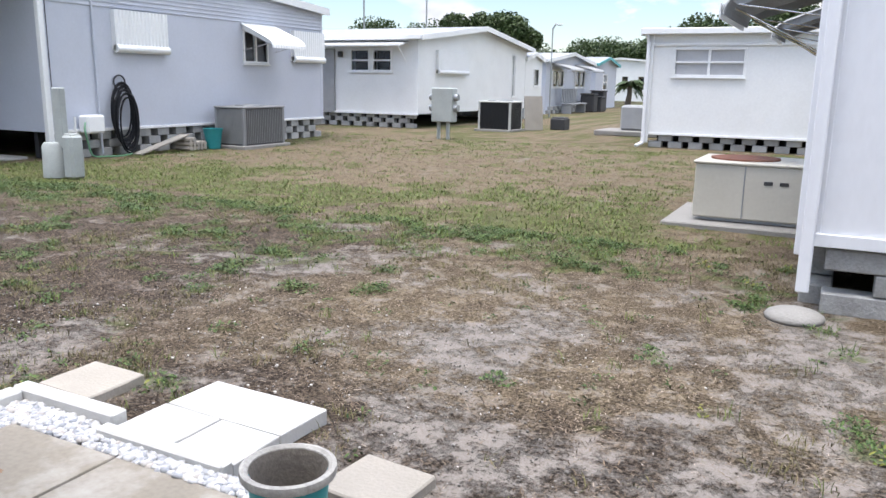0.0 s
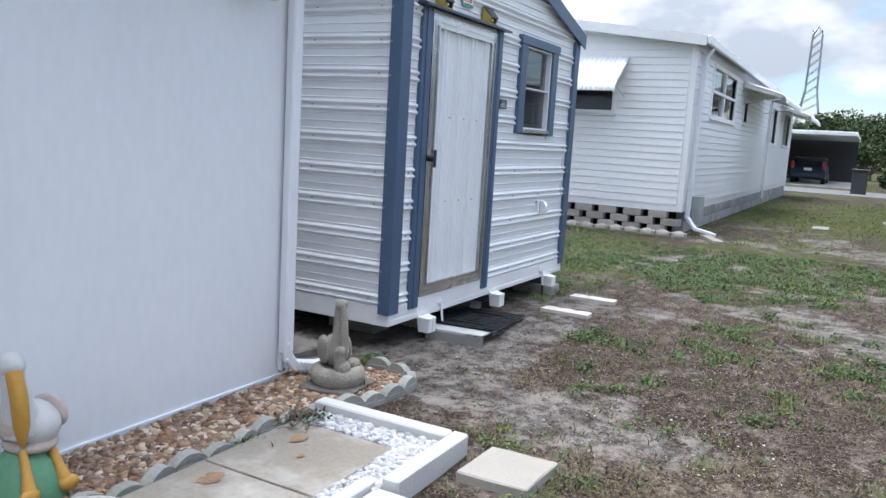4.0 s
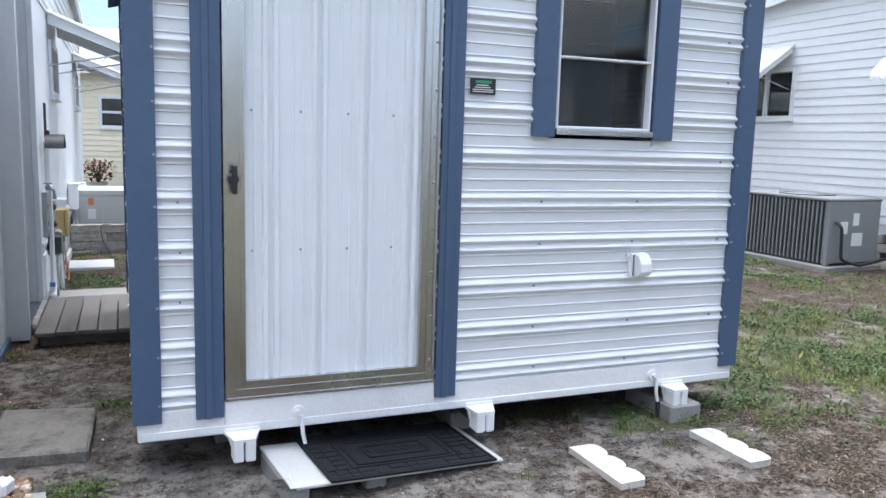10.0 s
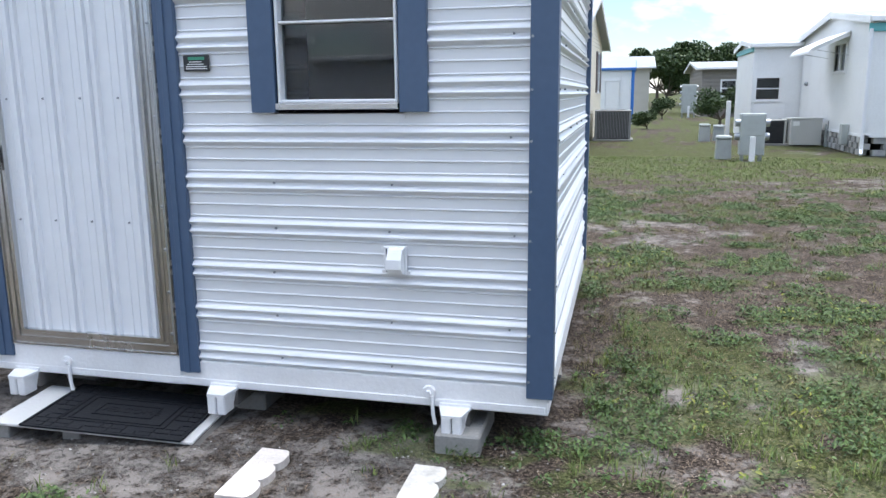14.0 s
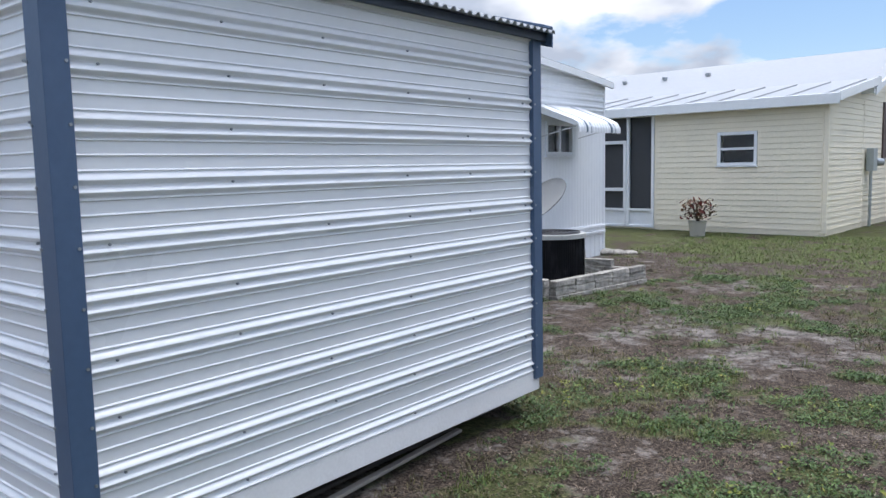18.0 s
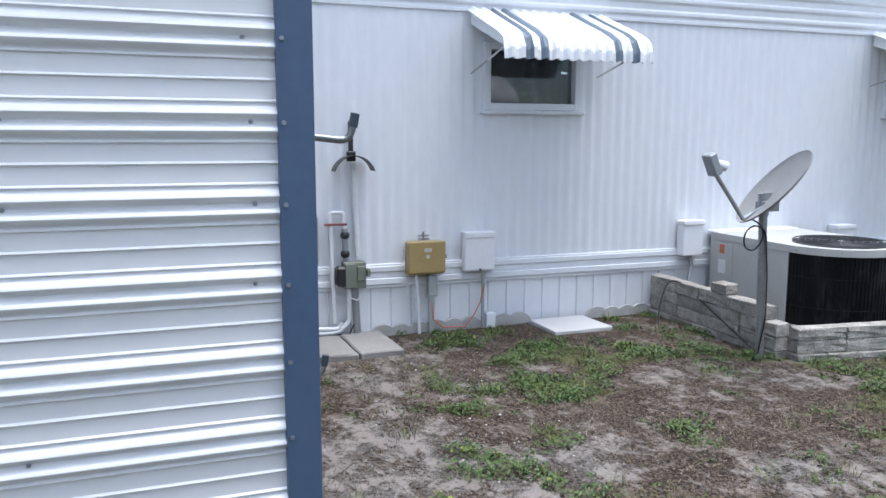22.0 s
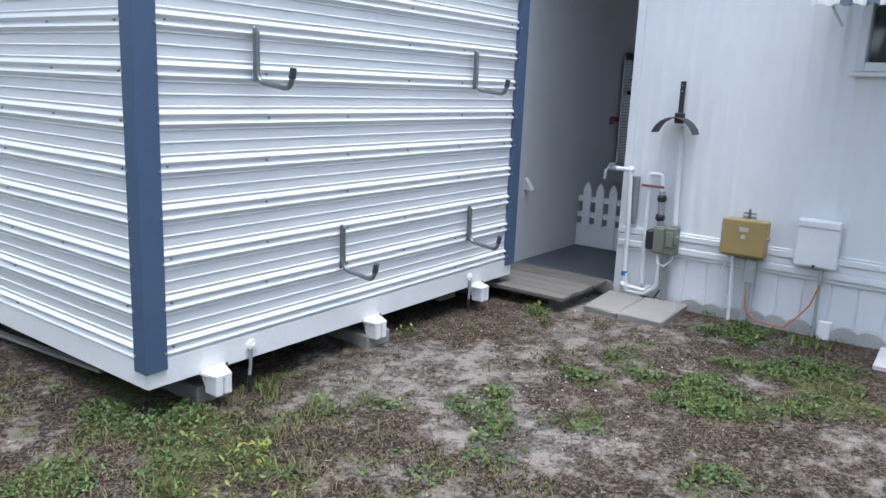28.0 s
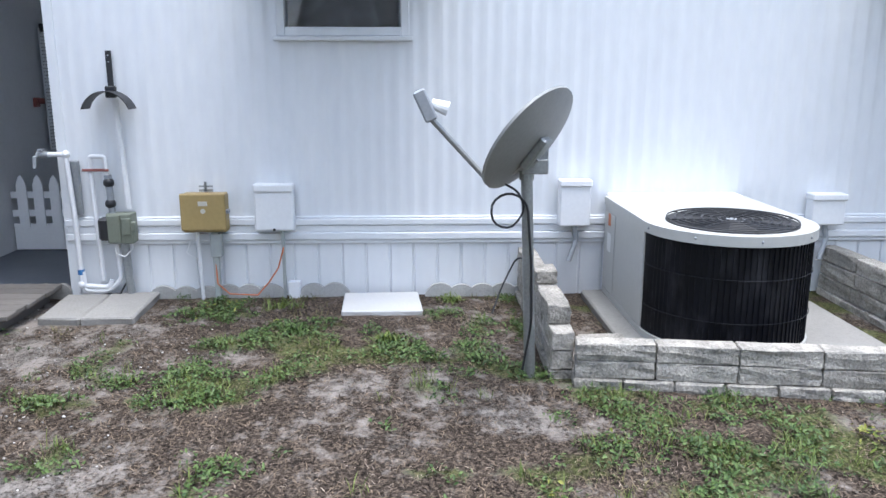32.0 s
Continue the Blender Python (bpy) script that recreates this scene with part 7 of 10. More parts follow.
rot = dn.to_track_quat("Z", "Y").to_matrix().to_4x4()
prof = [(0.001, -0.045)] + [(0.30 * k / 6, -0.045 + 0.045 * (k / 6) ** 2) for k in range(1, 7)] + [(0.305, 0.004), (0.305, -0.008)] + [(0.30 * k / 6, -0.055 + 0.045 * (k / 6) ** 2) for k in range(6, 0, -1)] + [(0.001, -0.055)]
bm = lathe(B(), prof, (0, 0, 0), 36)
bmesh.ops.recalc_face_normals(bm, faces=bm.faces)
bmesh.ops.transform(bm, matrix=Matrix.Translation(dc) @ rot @ Matrix.Rotation(0.3, 4, 'Z') @ Matrix.Diagonal((1.41, 0.94, 1, 1)), verts=bm.verts)
DISHGREY = mat("dish_grey", (0.25, 0.255, 0.25), 0.45, var=0.1, scale=5, fine=60, bump=0.05, stain=(0.13, 0.13, 0.12), amount=0.3)
part("reflector", bm, DISHGREY, dish, smooth=40)
bk = dc - dn * 0.06
part("mount", box(box(B(), (-0.05, -0.11, -0.03), (0.05, 0.06, 0.01), 0.008, Matrix.Translation(bk) @ rot), (-4.985, -5.70, 1.03), (-4.895, -5.57, 1.10), 0.006), GALV, dish)
part("clamp", box(cyl(B(), (-4.94, -5.605, 1.0), (-4.94, -5.60, 1.15), 0.036, n=12), (-4.97, -5.70, 1.06), (-4.955, -5.58, 1.16), 0.003), GALV, dish)
arm_a, arm_b = Vector((-4.95, -5.43, 0.985)), Vector((-5.0, -5.14, 1.30))
part("strut", tube(B(), [bk - Vector((0, 0, 0.05)), (-4.95, -5.50, 1.02), arm_a], 0.014), GALV, dish)
part("feed_arm", tube(B(), [arm_a, arm_b], 0.014, 8), GALV, dish)
part("feed_block", box(B(), (-0.045, -0.03, -0.075), (0.045, 0.03, 0.075), 0.008, Matrix.Translation(arm_b + Vector((0, 0.02, 0.05))) @ pose(0, 0, 0, -25, 0, 0)), STEEL, dish)
part("feed_horn", cyl(B(), arm_b + Vector((0.0, -0.01, 0.06)), arm_b + Vector((0.0, -0.085, 0.035)), 0.022, 0.034, 14), PICKET, dish, "white feed horn")
loop = [(-4.95, -5.5, 0.98), (-4.97, -5.56, 0.95), (-4.97, -5.6, 0.86), (-4.96, -5.53, 0.76), (-4.96, -5.44, 0.79), (-4.97, -5.43, 0.90), (-4.97, -5.52, 0.95), (-4.975, -5.605, 0.90), (-4.98, -5.63, 0.6), (-4.98, -5.64, 0.3), (-4.97, -5.60, 0.05)]
part("cable", tube(B(), arc(loop, 0.06, 3), 0.006, 6), BLACK, dish, "looped black cable")
tagged(part("black_cable", tube(B(), arc([(-3.9, -5.55, 0.01), (-3.8, -5.62, 0.16), (-3.78, -5.72, 0.36), (-3.9, -5.78, 0.34), (-4.3, -5.74, 0.2), (-4.85, -5.68, 0.03)], 0.1), 0.006), BLACK), "black cable drooping along the block wall", "cable")
# disconnect boxes
for (y0, y1, z0, z1), lab in (((-6.235, -6.03, 0.50, 0.80), "white electric disconnect box with a bent conduit"), ((-7.97, -7.74, 0.50, 0.70), "small white electric box on the wall")):
    db = thing("disconnect_box", lab, "electric box", (WX, (y0 + y1) / 2, z0))
    part("body", box(B(), (WX - 0.10, y0, z0), (WX - 0.0, y1, z1), 0.008), PICKET, db)
    part("lid", box(B(), (WX - 0.115, y0 - 0.005, z1 - 0.03), (WX, y1 + 0.005, z1 + 0.012), 0.006), PICKET, db)
    part("conduit", tube(B(), [(WX - 0.05, (y0 + y1) / 2, z0 + 0.02), (WX - 0.06, (y0 + y1) / 2 - 0.02, z0 - 0.1), (WX - 0.09, (y0 + y1) / 2 + 0.03, z0 - 0.24)], 0.018), STEEL, db)
LOUV = mat("louver_black", (0.0035, 0.004, 0.0065), 0.45, var=0.5, scale=7, fine=50, bump=0.1, stain=(0.12, 0.12, 0.13), amount=0.2, sscale=9, stretch=(1, 1, 0.35), spec=0.2)
# the air conditioner: a box that ends in a half round, with a black coil
ac = thing("air_conditioner", "cream packaged air conditioner with a rounded black coil", "air conditioner", (-4.05, -6.93, 0.05))
CY, CXC, R = -6.80, -4.42, 0.455


def dshape(r, back, n=28, a0=-90, a1=90):
    pts = [(back, CY + r)] + [(CXC - r * math.cos(radians(a)), CY - r * math.sin(radians(a))) for a in [a0 + (a1 - a0) * i / n for i in range(n + 1)]] + [(back, CY - r)]
    return pts


tagged(part("ac_pad", box(B(), (-4.85, -7.65, -0.05), (-3.5, -6.2, 0.05), 0.01), CONCRETE), "grey concrete pad under the air conditioner", "concrete pad")
part("coil_core", prism(B(), [(x, y, 0.06) for x, y in dshape(R - 0.03, -3.56)], (0, 0, 0.59)), LOUV, ac, "dark coil")
part("top_cover", prism(B(), [(x, y, 0.647) for x, y in dshape(R + 0.012, -3.52)], (0, 0, 0.055)), ACWHITE, ac, "cream metal top")
part("base_pan", prism(B(), [(x, y, 0.051) for x, y in dshape(R + 0.006, -3.52)], (0, 0, 0.035)), ACWHITE, ac)
for s in (1, -1):
    part("side_panel", box(B(), (-3.52, CY + s * (R - 0.012), 0.085), (-4.42, CY + s * (R + 0.004), 0.647), 0.004), ACWHITE, ac)
part("access_panel", box(B(), (-3.54, CY + R + 0.004, 0.10), (-3.80, CY + R + 0.010, 0.615), 0.003), ACWHITE, ac)
part("rear_panel", box(B(), (-3.50, CY - R, 0.06), (-3.52, CY + R, 0.69), 0.004), ACWHITE, ac)
part("warning_sticker", box(B(), (-3.70, CY + R + 0.0105, 0.53), (-3.64, CY + R + 0.0115, 0.61)), ORANGEWIRE, ac, "orange warning sticker")
part("paper_label", box(B(), (-3.72, CY + R + 0.0105, 0.36), (-3.63, CY + R + 0.0115, 0.48)), STICKWHITE, ac)
for k in range(46):
    a = radians(-87 + 172 * k / 45)
    c, s_ = math.cos(a), math.sin(a)
    m = Matrix.Translation((CXC - (R - 0.012) * c, CY - (R - 0.012) * s_, 0.363)) @ pose(0, 0, 0, 0, 0, math.degrees(a) + 14)
    part("louver_strip", box(B(), (-0.004, -0.0195, -0.278), (0.004, 0.018, 0.278), 0.002, m), LOUV, ac)
for z in (0.24, 0.47):
    part("coil_band", tube(B(), [(CXC - (R + 0.001) * math.cos(radians(a)), CY - (R + 0.001) * math.sin(radians(a)), z) for a in range(-87, 87, 6)], 0.003, 6), LOUV, ac)
FC = Vector((-4.47, -6.805, 0.704))
part("fan_well", cyl(B(), FC - Z * 0.03, FC + Z * 0.004, 0.35, n=32), CHARCOAL, ac)
for r in (0.06, 0.11, 0.16, 0.21, 0.255, 0.30, 0.345):
    part("guard_ring", tube(B(), [FC + Vector((r * math.cos(radians(a)), r * math.sin(radians(a)), 0.016)) for a in range(0, 360, 12)], 0.005, 5, close=True), BLACK, ac)
for k in range(8):
    d = Vector((math.cos(k * math.pi / 4), math.sin(k * math.pi / 4), 0))
    part("guard_spoke", tube(B(), [FC + d * 0.03 + Z * 0.014, FC + d * 0.35 + Z * 0.014], 0.004, 5), BLACK, ac)
part("fan_hub", cyl(B(), FC - Z * 0.005, FC + Z * 0.012, 0.075, n=18), STEEL, ac)
part("duct_hood", box(B(), (HX - 0.012, -7.24, 0.665), (-3.60, -6.36, 0.715), 0.01), WHITE, ac)
bm = B()
for a in (-80, -40, 0, 40, 80):
    p = Vector((CXC - (R + 0.013) * math.cos(radians(a)), CY - (R + 0.013) * math.sin(radians(a)), 0.675))
    ball(bm, p, 0.008, 1)
part("screws", bm, STEEL, ac, kind="stuff")

# low walls of split stone round the air conditioner


def stone_mesh(l, d, h, seed, rough=0.006):
    bm = B()
    rnd = random.Random(seed)
    box(bm, (-l / 2, -d / 2, 0), (l / 2, d / 2, h), 0.006)
    bmesh.ops.subdivide_edges(bm, edges=[e for e in bm.edges if e.calc_length() > 0.06], cuts=2, use_grid_fill=True)
    for v in bm.verts:
        k = rough if abs(v.co.y) > d / 2 - 0.02 or abs(v.co.x) > l / 2 - 0.02 else 0.003
        v.co += Vector((rnd.uniform(-1, 1) * 0.003, rnd.uniform(-1, 1) * k, rnd.uniform(-1, 1) * 0.003))
    me = bpy.data.meshes.new("stone")
    bm.to_mesh(me)
    bm.free()
    me.materials.append(STONE)
    return me


STONEKIT = {}
wl_ = thing("stone_wall", "low dry wall of pale split-face blocks round the unit", "retaining wall", (-4.5, -6.7, 0))


def course(p0, p1, z, h, n, d=0.11, off=0.0):
    """A course of n stones from p0 to p1."""
    p0, p1 = Vector((*p0, 0)), Vector((*p1, 0))
    v = (p1 - p0) / n
    ang = math.degrees(math.atan2(v.y, v.x))
    for i in range(n):
        key = (round(v.length, 2), d, h, (i * 7 + int(z * 100)) % 4)
        if key not in STONEKIT:
            STONEKIT[key] = stone_mesh(v.length - 0.006, d, h - 0.004, len(STONEKIT))
        b = new("stone", STONEKIT[key])
        b.parent = wl_
        p = p0 + v * (i + 0.5)
        b.matrix_basis = ROOTS[wl_] @ pose(p.x, p.y, z, 0, 0, ang + (180 if i % 2 else 0) + random.uniform(-1, 1))


F0, F1 = (-5.03, -5.84), (-5.30, -7.75)
course(F0, F1, -0.05, 0.10, 8, 0.13)
course((-5.02, -5.85), (-5.29, -7.75), 0.05, 0.09, 5)
course((-5.02, -5.85), (-5.29, -7.75), 0.14, 0.09, 5)
course((-3.46, -5.82), (-4.98, -5.80), -0.05, 0.10, 5, 0.13)
course((-3.46, -5.82), (-4.98, -5.80), 0.05, 0.10, 4)
course((-3.46, -5.82), (-4.98, -5.80), 0.15, 0.10, 4)
course((-3.46, -5.82), (-4.78, -5.80), 0.25, 0.10, 4)
course((-4.52, -5.80), (-4.86, -5.80), 0.25, 0.10, 1, 0.12)
course((-4.28, -5.80), (-4.45, -5.80), 0.35, 0.08, 1, 0.12)
course((-3.46, -7.93), (-5.03, -7.95), -0.05, 0.10, 5, 0.13)
course((-3.46, -7.93), (-5.03, -7.95), 0.05, 0.10, 4)
course((-3.46, -7.93), (-4.75, -7.95), 0.15, 0.10, 3)
course((-3.46, -7.93), (-4.3, -7.95), 0.25, 0.10, 2)
course((-4.50, -5.98), (-4.50, -6.24), 0.0, 0.06, 1)
tagged(part("stone_stack", ball(ball(ball(B(), (-3.55, -10.5, 0.02), 0.14, 2, (1.3, 1, 0.5)), (-3.75, -10.62, 0.02), 0.12, 2, (1.2, 1, 0.4)), (-3.45, -10.3, 0.05), 0.12, 2, (1, 1.4, 0.6)), STONE), "rough stones heaped at the home's corner", "stones")


# ---- patio and things in front of the lean-to ----
for i, x0 in enumerate((-2.69, -2.125, -1.56, -0.995)):
    slab("patio_slab", "worn beige patio slab with pale and rusty stains", "paving slab", [(x0, 1.13), (x0 + 0.556, 1.13), (x0 + 0.556, 1.685), (x0, 1.685)], -0.03, 0.055, PATIO, "patio slabs", 0.004, 10 + i)
for i, (cx, cy, r) in enumerate(((-2.52, 1.30, 0.035), (-2.02, 1.28, 0.045), (-2.38, 1.42, 0.016))):
    bm = B()
    rnd = random.Random(i)
    vs = [bm.verts.new((cx + r * (0.7 + 0.5 * rnd.random()) * math.cos(a * math.pi / 6) * 1.3, cy + r * (0.6 + 0.6 * rnd.random()) * math.sin(a * math.pi / 6), 0.0595)) for a in range(12)]
    bm.faces.new(vs)
    tagged(part("rust_mark", bm, RUST, kind="structure"), "rusty stain on the patio slab", "stain")
BORD = thing("patio_border", "white painted block border round the pebble bed", "border", (-2.6, 1.7, 0))
for lo, hi in (((-2.93, 1.12, -0.03), (-2.85, 1.84, 0.10)), ((-2.93, 1.845, -0.03), (-2.34, 1.92, 0.10)), ((-2.335, 1.765, -0.03), (-1.72, 1.825, 0.085))):
    part("border_block", box(B(), lo, hi, 0.008), WHITEPAINT, BORD)
for i, pts in enumerate(([(-2.32, 2.10), (-1.73, 2.09), (-1.72, 2.365), (-2.31, 2.375)], [(-2.325, 1.835), (-2.03, 1.832), (-2.025, 2.087), (-2.322, 2.091)], [(-2.018, 1.832), (-1.73, 1.83), (-1.73, 2.08), (-2.015, 2.085)])):
    slab("white_slab", "white painted paving slab at the patio's edge", "paving slab", pts, -0.03, 0.06, WHITEPAINT, "white painted slabs", 0.004, 20 + i)
slab("stepping_paver", "square cream concrete paver lying on the sand", "paving slab", [(-3.0, 2.005), (-2.67, 1.995), (-2.68, 2.305), (-3.01, 2.315)], -0.02, 0.042, PAVER, "cream pavers", 0.006, 31)
slab("stepping_paver", "square cream concrete paver lying on the sand", "paving slab", [(-1.42, 1.88), (-1.12, 1.86), (-1.10, 2.13), (-1.39, 2.16)], -0.02, 0.042, PAVER, "cream pavers", 0.006, 32)
pot = thing("plant_pot", "teal plastic plant pot with old soil and grey rim", "plant pot", (-1.27, 1.56, 0.0))
part("bowl", lathe(B(), [(0.0, 0.06), (0.088, 0.06), (0.104, 0.17), (0.115, 0.285), (0.113, 0.29), (0.102, 0.275), (0.09, 0.15), (0.0, 0.14)], (-1.27, 1.56, 0), 32), TEAL, pot, smooth=40)
part("rim", lathe(B(), [(0.113, 0.27), (0.132, 0.276), (0.136, 0.287), (0.134, 0.302), (0.122, 0.305), (0.112, 0.298), (0.107, 0.275), (0.1125, 0.27)], (-1.27, 1.56, 0), 32, caps=False), mat("pot_rim", (0.36, 0.35, 0.33), 0.8, var=0.25, scale=15, fine=70, bump=0.4, stain=(0.2, 0.19, 0.17), amount=0.5, sscale=12), pot, "grey weathered rim", smooth=40)
part("lining", lathe(B(), [(0.109, 0.296), (0.1005, 0.274), (0.093, 0.19), (0.0885, 0.16)], (-1.27, 1.56, 0), 32, caps=False), mat("pot_dirt", (0.13, 0.115, 0.10), 0.9, var=0.3, scale=15, fine=70, bump=0.4), pot, "dirt-stained inside of the pot", smooth=40)
part("soil", lathe(B(), [(0.0, 0.205), (0.066, 0.20), (0.0935, 0.19), (0.088, 0.152)], (-1.27, 1.56, 0), 24), SOIL, pot)
part("shell", ball(B(), (-1.31, 1.56, 0.21), 0.018, 2, (1.4, 0.8, 0.6)), PAVER, pot, smooth=60)

# scalloped edging between gravel and patio
ED = mat("edging_stone", (0.31, 0.31, 0.285), 0.9, var=0.2, scale=8, fine=60, bump=0.5, stain=(0.2, 0.24, 0.19), amount=0.5, sscale=5, rand=0.15)
path_e = [(-1.25 - 0.155 * i, 1.075 + 0.02 * math.sin(i * 2.1)) for i in range(11)] + [(-2.98, 1.15), (-3.13, 1.2), (-3.28, 1.235), (-3.43, 1.25), (-3.57, 1.24), (-3.68, 1.15), (-3.71, 1.0), (-3.70, 0.86)]
for i, ((ax, ay), (bx, by)) in enumerate(zip(path_e, path_e[1:])):
    l = math.hypot(bx - ax, by - ay)
    m = pose((ax + bx) / 2, (ay + by) / 2, 0, random.uniform(-6, 6), random.uniform(-3, 3), math.degrees(math.atan2(by - ay, bx - ax)))
    h = 0.05 + 0.008 * (i % 3)
    bm = box(B(), (-l / 2 + 0.004, -0.027, -0.05), (l / 2 - 0.004, 0.027, h - 0.02), 0.008, m)
    cyl(bm, m @ Vector((0, -0.0245, h + 0.018 - l * 0.62)), m @ Vector((0, 0.0245, h + 0.018 - l * 0.62)), l * 0.62, n=24)
    tagged(part("edging_stone", bm, ED), "mossy grey scalloped edging stone beside the gravel", "edging stone", "edging stones along the gravel bed")
# statues
slab("statue_base", "dark weathered square slab under the cement pelican", "paving slab", [(-3.43, 0.76), (-3.11, 0.80), (-3.14, 1.11), (-3.46, 1.07)], -0.02, 0.045, SLABDARK, "", 0.01, 40)
bm = B()
c = Vector((-3.29, 0.93, 0.045))
SF, SS = Vector((0.5, 0.86, 0)), Vector((0.86, -0.5, 0))


def sp(f, s_, z):
    return c + SF * f + SS * s_ + Z * z


lathe(bm, [(0.0, 0), (0.135, 0.0), (0.15, 0.03), (0.15, 0.055), (0.135, 0.085), (0.105, 0.095), (0.075, 0.08), (0.0, 0.075)], c, 24)
turn = Matrix.Translation(sp(-0.035, 0, 0.165)) @ pose(0, 0, 0, 0, 0, 60)
n1 = len(bm.verts)
ball(bm, (0, 0, 0), 0.09, 3, (1.0, 0.8, 1.05))
for s_ in (-1, 1):
    ball(bm, (-0.02, s_ * 0.062, 0.005), 0.08, 3, (0.95, 0.32, 1.0))
bm.verts.ensure_lookup_table()
bmesh.ops.transform(bm, matrix=turn, verts=bm.verts[n1:])
tube(bm, [sp(0.01, 0, 0.17), sp(0.012, 0, 0.26), sp(0.004, 0, 0.35), sp(0.008, 0, 0.42)], [0.054, 0.041, 0.033, 0.030], 14)
ball(bm, sp(0.018, 0, 0.43), 0.034, 3, (1.1, 0.95, 0.95))
tube(bm, [sp(0.045, 0, 0.43), sp(0.058, 0, 0.37), sp(0.066, 0, 0.28), sp(0.075, 0, 0.19)], [0.014, 0.021, 0.023, 0.010], 12)
ball(bm, sp(0.085, 0.012, 0.10), 0.055, 3, (0.85, 0.85, 0.8))
tube(bm, [sp(0.085, 0.02, 0.10), sp(0.085, 0.03, 0.16), sp(0.09, 0.03, 0.19)], [0.036, 0.028, 0.027], 12)
ball(bm, sp(0.092, 0.03, 0.195), 0.029, 2)
ball(bm, sp(0.02, -0.075, 0.10), 0.05, 2, (0.9, 1.0, 0.6))
tagged(part("pelican_statue", bm, CEMENT, smooth=60), "weathered bare cement pelican statue on a round base", "statue")
bm = B()
c = Vector((-1.60, 0.79, 0.02))
lathe(bm, [(0.0, 0.0), (0.145, 0.0), (0.14, 0.06), (0.10, 0.14), (0.05, 0.19), (0.0, 0.20)], c, 20)
n0 = len(bm.faces)
for f in bm.faces:
    f.material_index = 0


def paint(i):
    global n0
    bm.faces.ensure_lookup_table()
    for f in bm.faces[n0:]:
        f.material_index = i
    n0 = len(bm.faces)


for s in (-1, 1):
    tube(bm, [c + Vector((s * 0.05, 0.06, 0.20)), c + Vector((s * 0.06, 0.10, 0.12)), c + Vector((s * 0.07, 0.13, 0.05))], [0.014, 0.018, 0.03], 8)
    ball(bm, c + Vector((s * 0.075, 0.135, 0.055)), 0.045, 2, (0.9, 0.5, 0.7))
paint(1)
tube(bm, [c + Vector(p) for p in ((0.06, 0.035, 0.485), (0.065, 0.07, 0.40), (0.06, 0.075, 0.30), (0.05, 0.06, 0.22))], [0.028, 0.03, 0.028, 0.012], 10)
paint(1)
ball(bm, c + Vector((-0.03, -0.02, 0.26)), 0.115, 3, (0.85, 1.05, 0.75))
tube(bm, [c + Vector(p) for p in ((0.01, 0.01, 0.26), (0.035, 0.015, 0.34), (0.045, 0.01, 0.42), (0.05, 0.005, 0.48))], [0.075, 0.055, 0.042, 0.04], 12)
ball(bm, c + Vector((0.052, 0.01, 0.50)), 0.047, 3, (0.9, 1.1, 1.0))
paint(2)
for s in (-1, 1):
    ball(bm, c + Vector((-0.03 + s * 0.085, -0.03, 0.28)), 0.09, 3, (0.4, 1.1, 0.7))
ball(bm, c + Vector((-0.02, 0.0, 0.195)), 0.10, 3, (0.9, 1.0, 0.35))
paint(3)
PELBROWN = mat("pelican_brown", (0.42, 0.35, 0.31), 0.6, var=0.2, scale=12, fine=60, bump=0.2, stain=(0.65, 0.6, 0.56), amount=0.5, sscale=10)
tagged(part("painted_pelican", bm, [GREENPAINT, OCHRE, WHITEPAINT, PELBROWN], smooth=60), "painted white pelican figure with ochre beak on green base", "statue")
# wall camera by the corner
wc = thing("wall_camera", "small grey twin security lamp on the wall", "security lamp", (-2.90, AN, 2.03))
part("base", cyl(B(), (-2.90, AN, 2.05), (-2.90, AN + 0.03, 2.05), 0.045, 0.04, 16), STEEL, wc)
for dx, dz in ((0.055, 0.015), (-0.06, -0.01)):
    part("head", cyl(cyl(B(), (-2.90, AN + 0.03, 2.05), (-2.90 + dx * 0.7, AN + 0.07, 2.05 + dz), 0.014), (-2.90 + dx * 0.5, AN + 0.05, 2.05 + dz), (-2.90 + dx * 1.6, AN + 0.13, 2.04 + dz), 0.028, 0.034, 12), STEEL if dx > 0 else PICKET, wc)

# step board with mat, and two scalloped edging pieces on the sand
sb = thing("step_board", "white painted plywood step on blocks, splintered at one corner", "step", (-5.12, 1.06, 0.0))
part("board", box(B(), (-5.60, 0.84, 0.105), (-4.62, 1.30, 0.119), 0.003), WHITEPAINT, sb)
part("batten", box(B(), (-5.63, 0.84, 0.07), (-5.585, 1.29, 0.1045), 0.003), WOODGREY, sb)
for x, y1 in ((-4.66, 1.285), (-5.0, 1.27)):
    part("block", box(B(), (x - 0.045, 0.88, -0.05), (x + 0.045, y1, 0.105), 0.006), CONCRETE, sb)
for i in range(6):
    part("splinter", prism(B(), [(-4.62, 1.30 - 0.02 * i, 0.106), (-4.60 + 0.012 * (i % 3), 1.302 - 0.02 * i, 0.108), (-4.64, 1.312 - 0.02 * i, 0.110)], (0, 0, 0.010)), WOODGREY, sb)
dm = thing("door_mat", "black rubber welcome mat with raised rectangles", "door mat", (-5.15, 1.07, 0.122))
MX0, MX1, MY0, MY1, MZ = -5.555, -4.78, 0.82, 1.32, 0.128
part("base", box(B(), (MX0, MY0, 0.1225), (MX1, MY1, MZ), 0.003), RUBBER, dm)
bm = B()
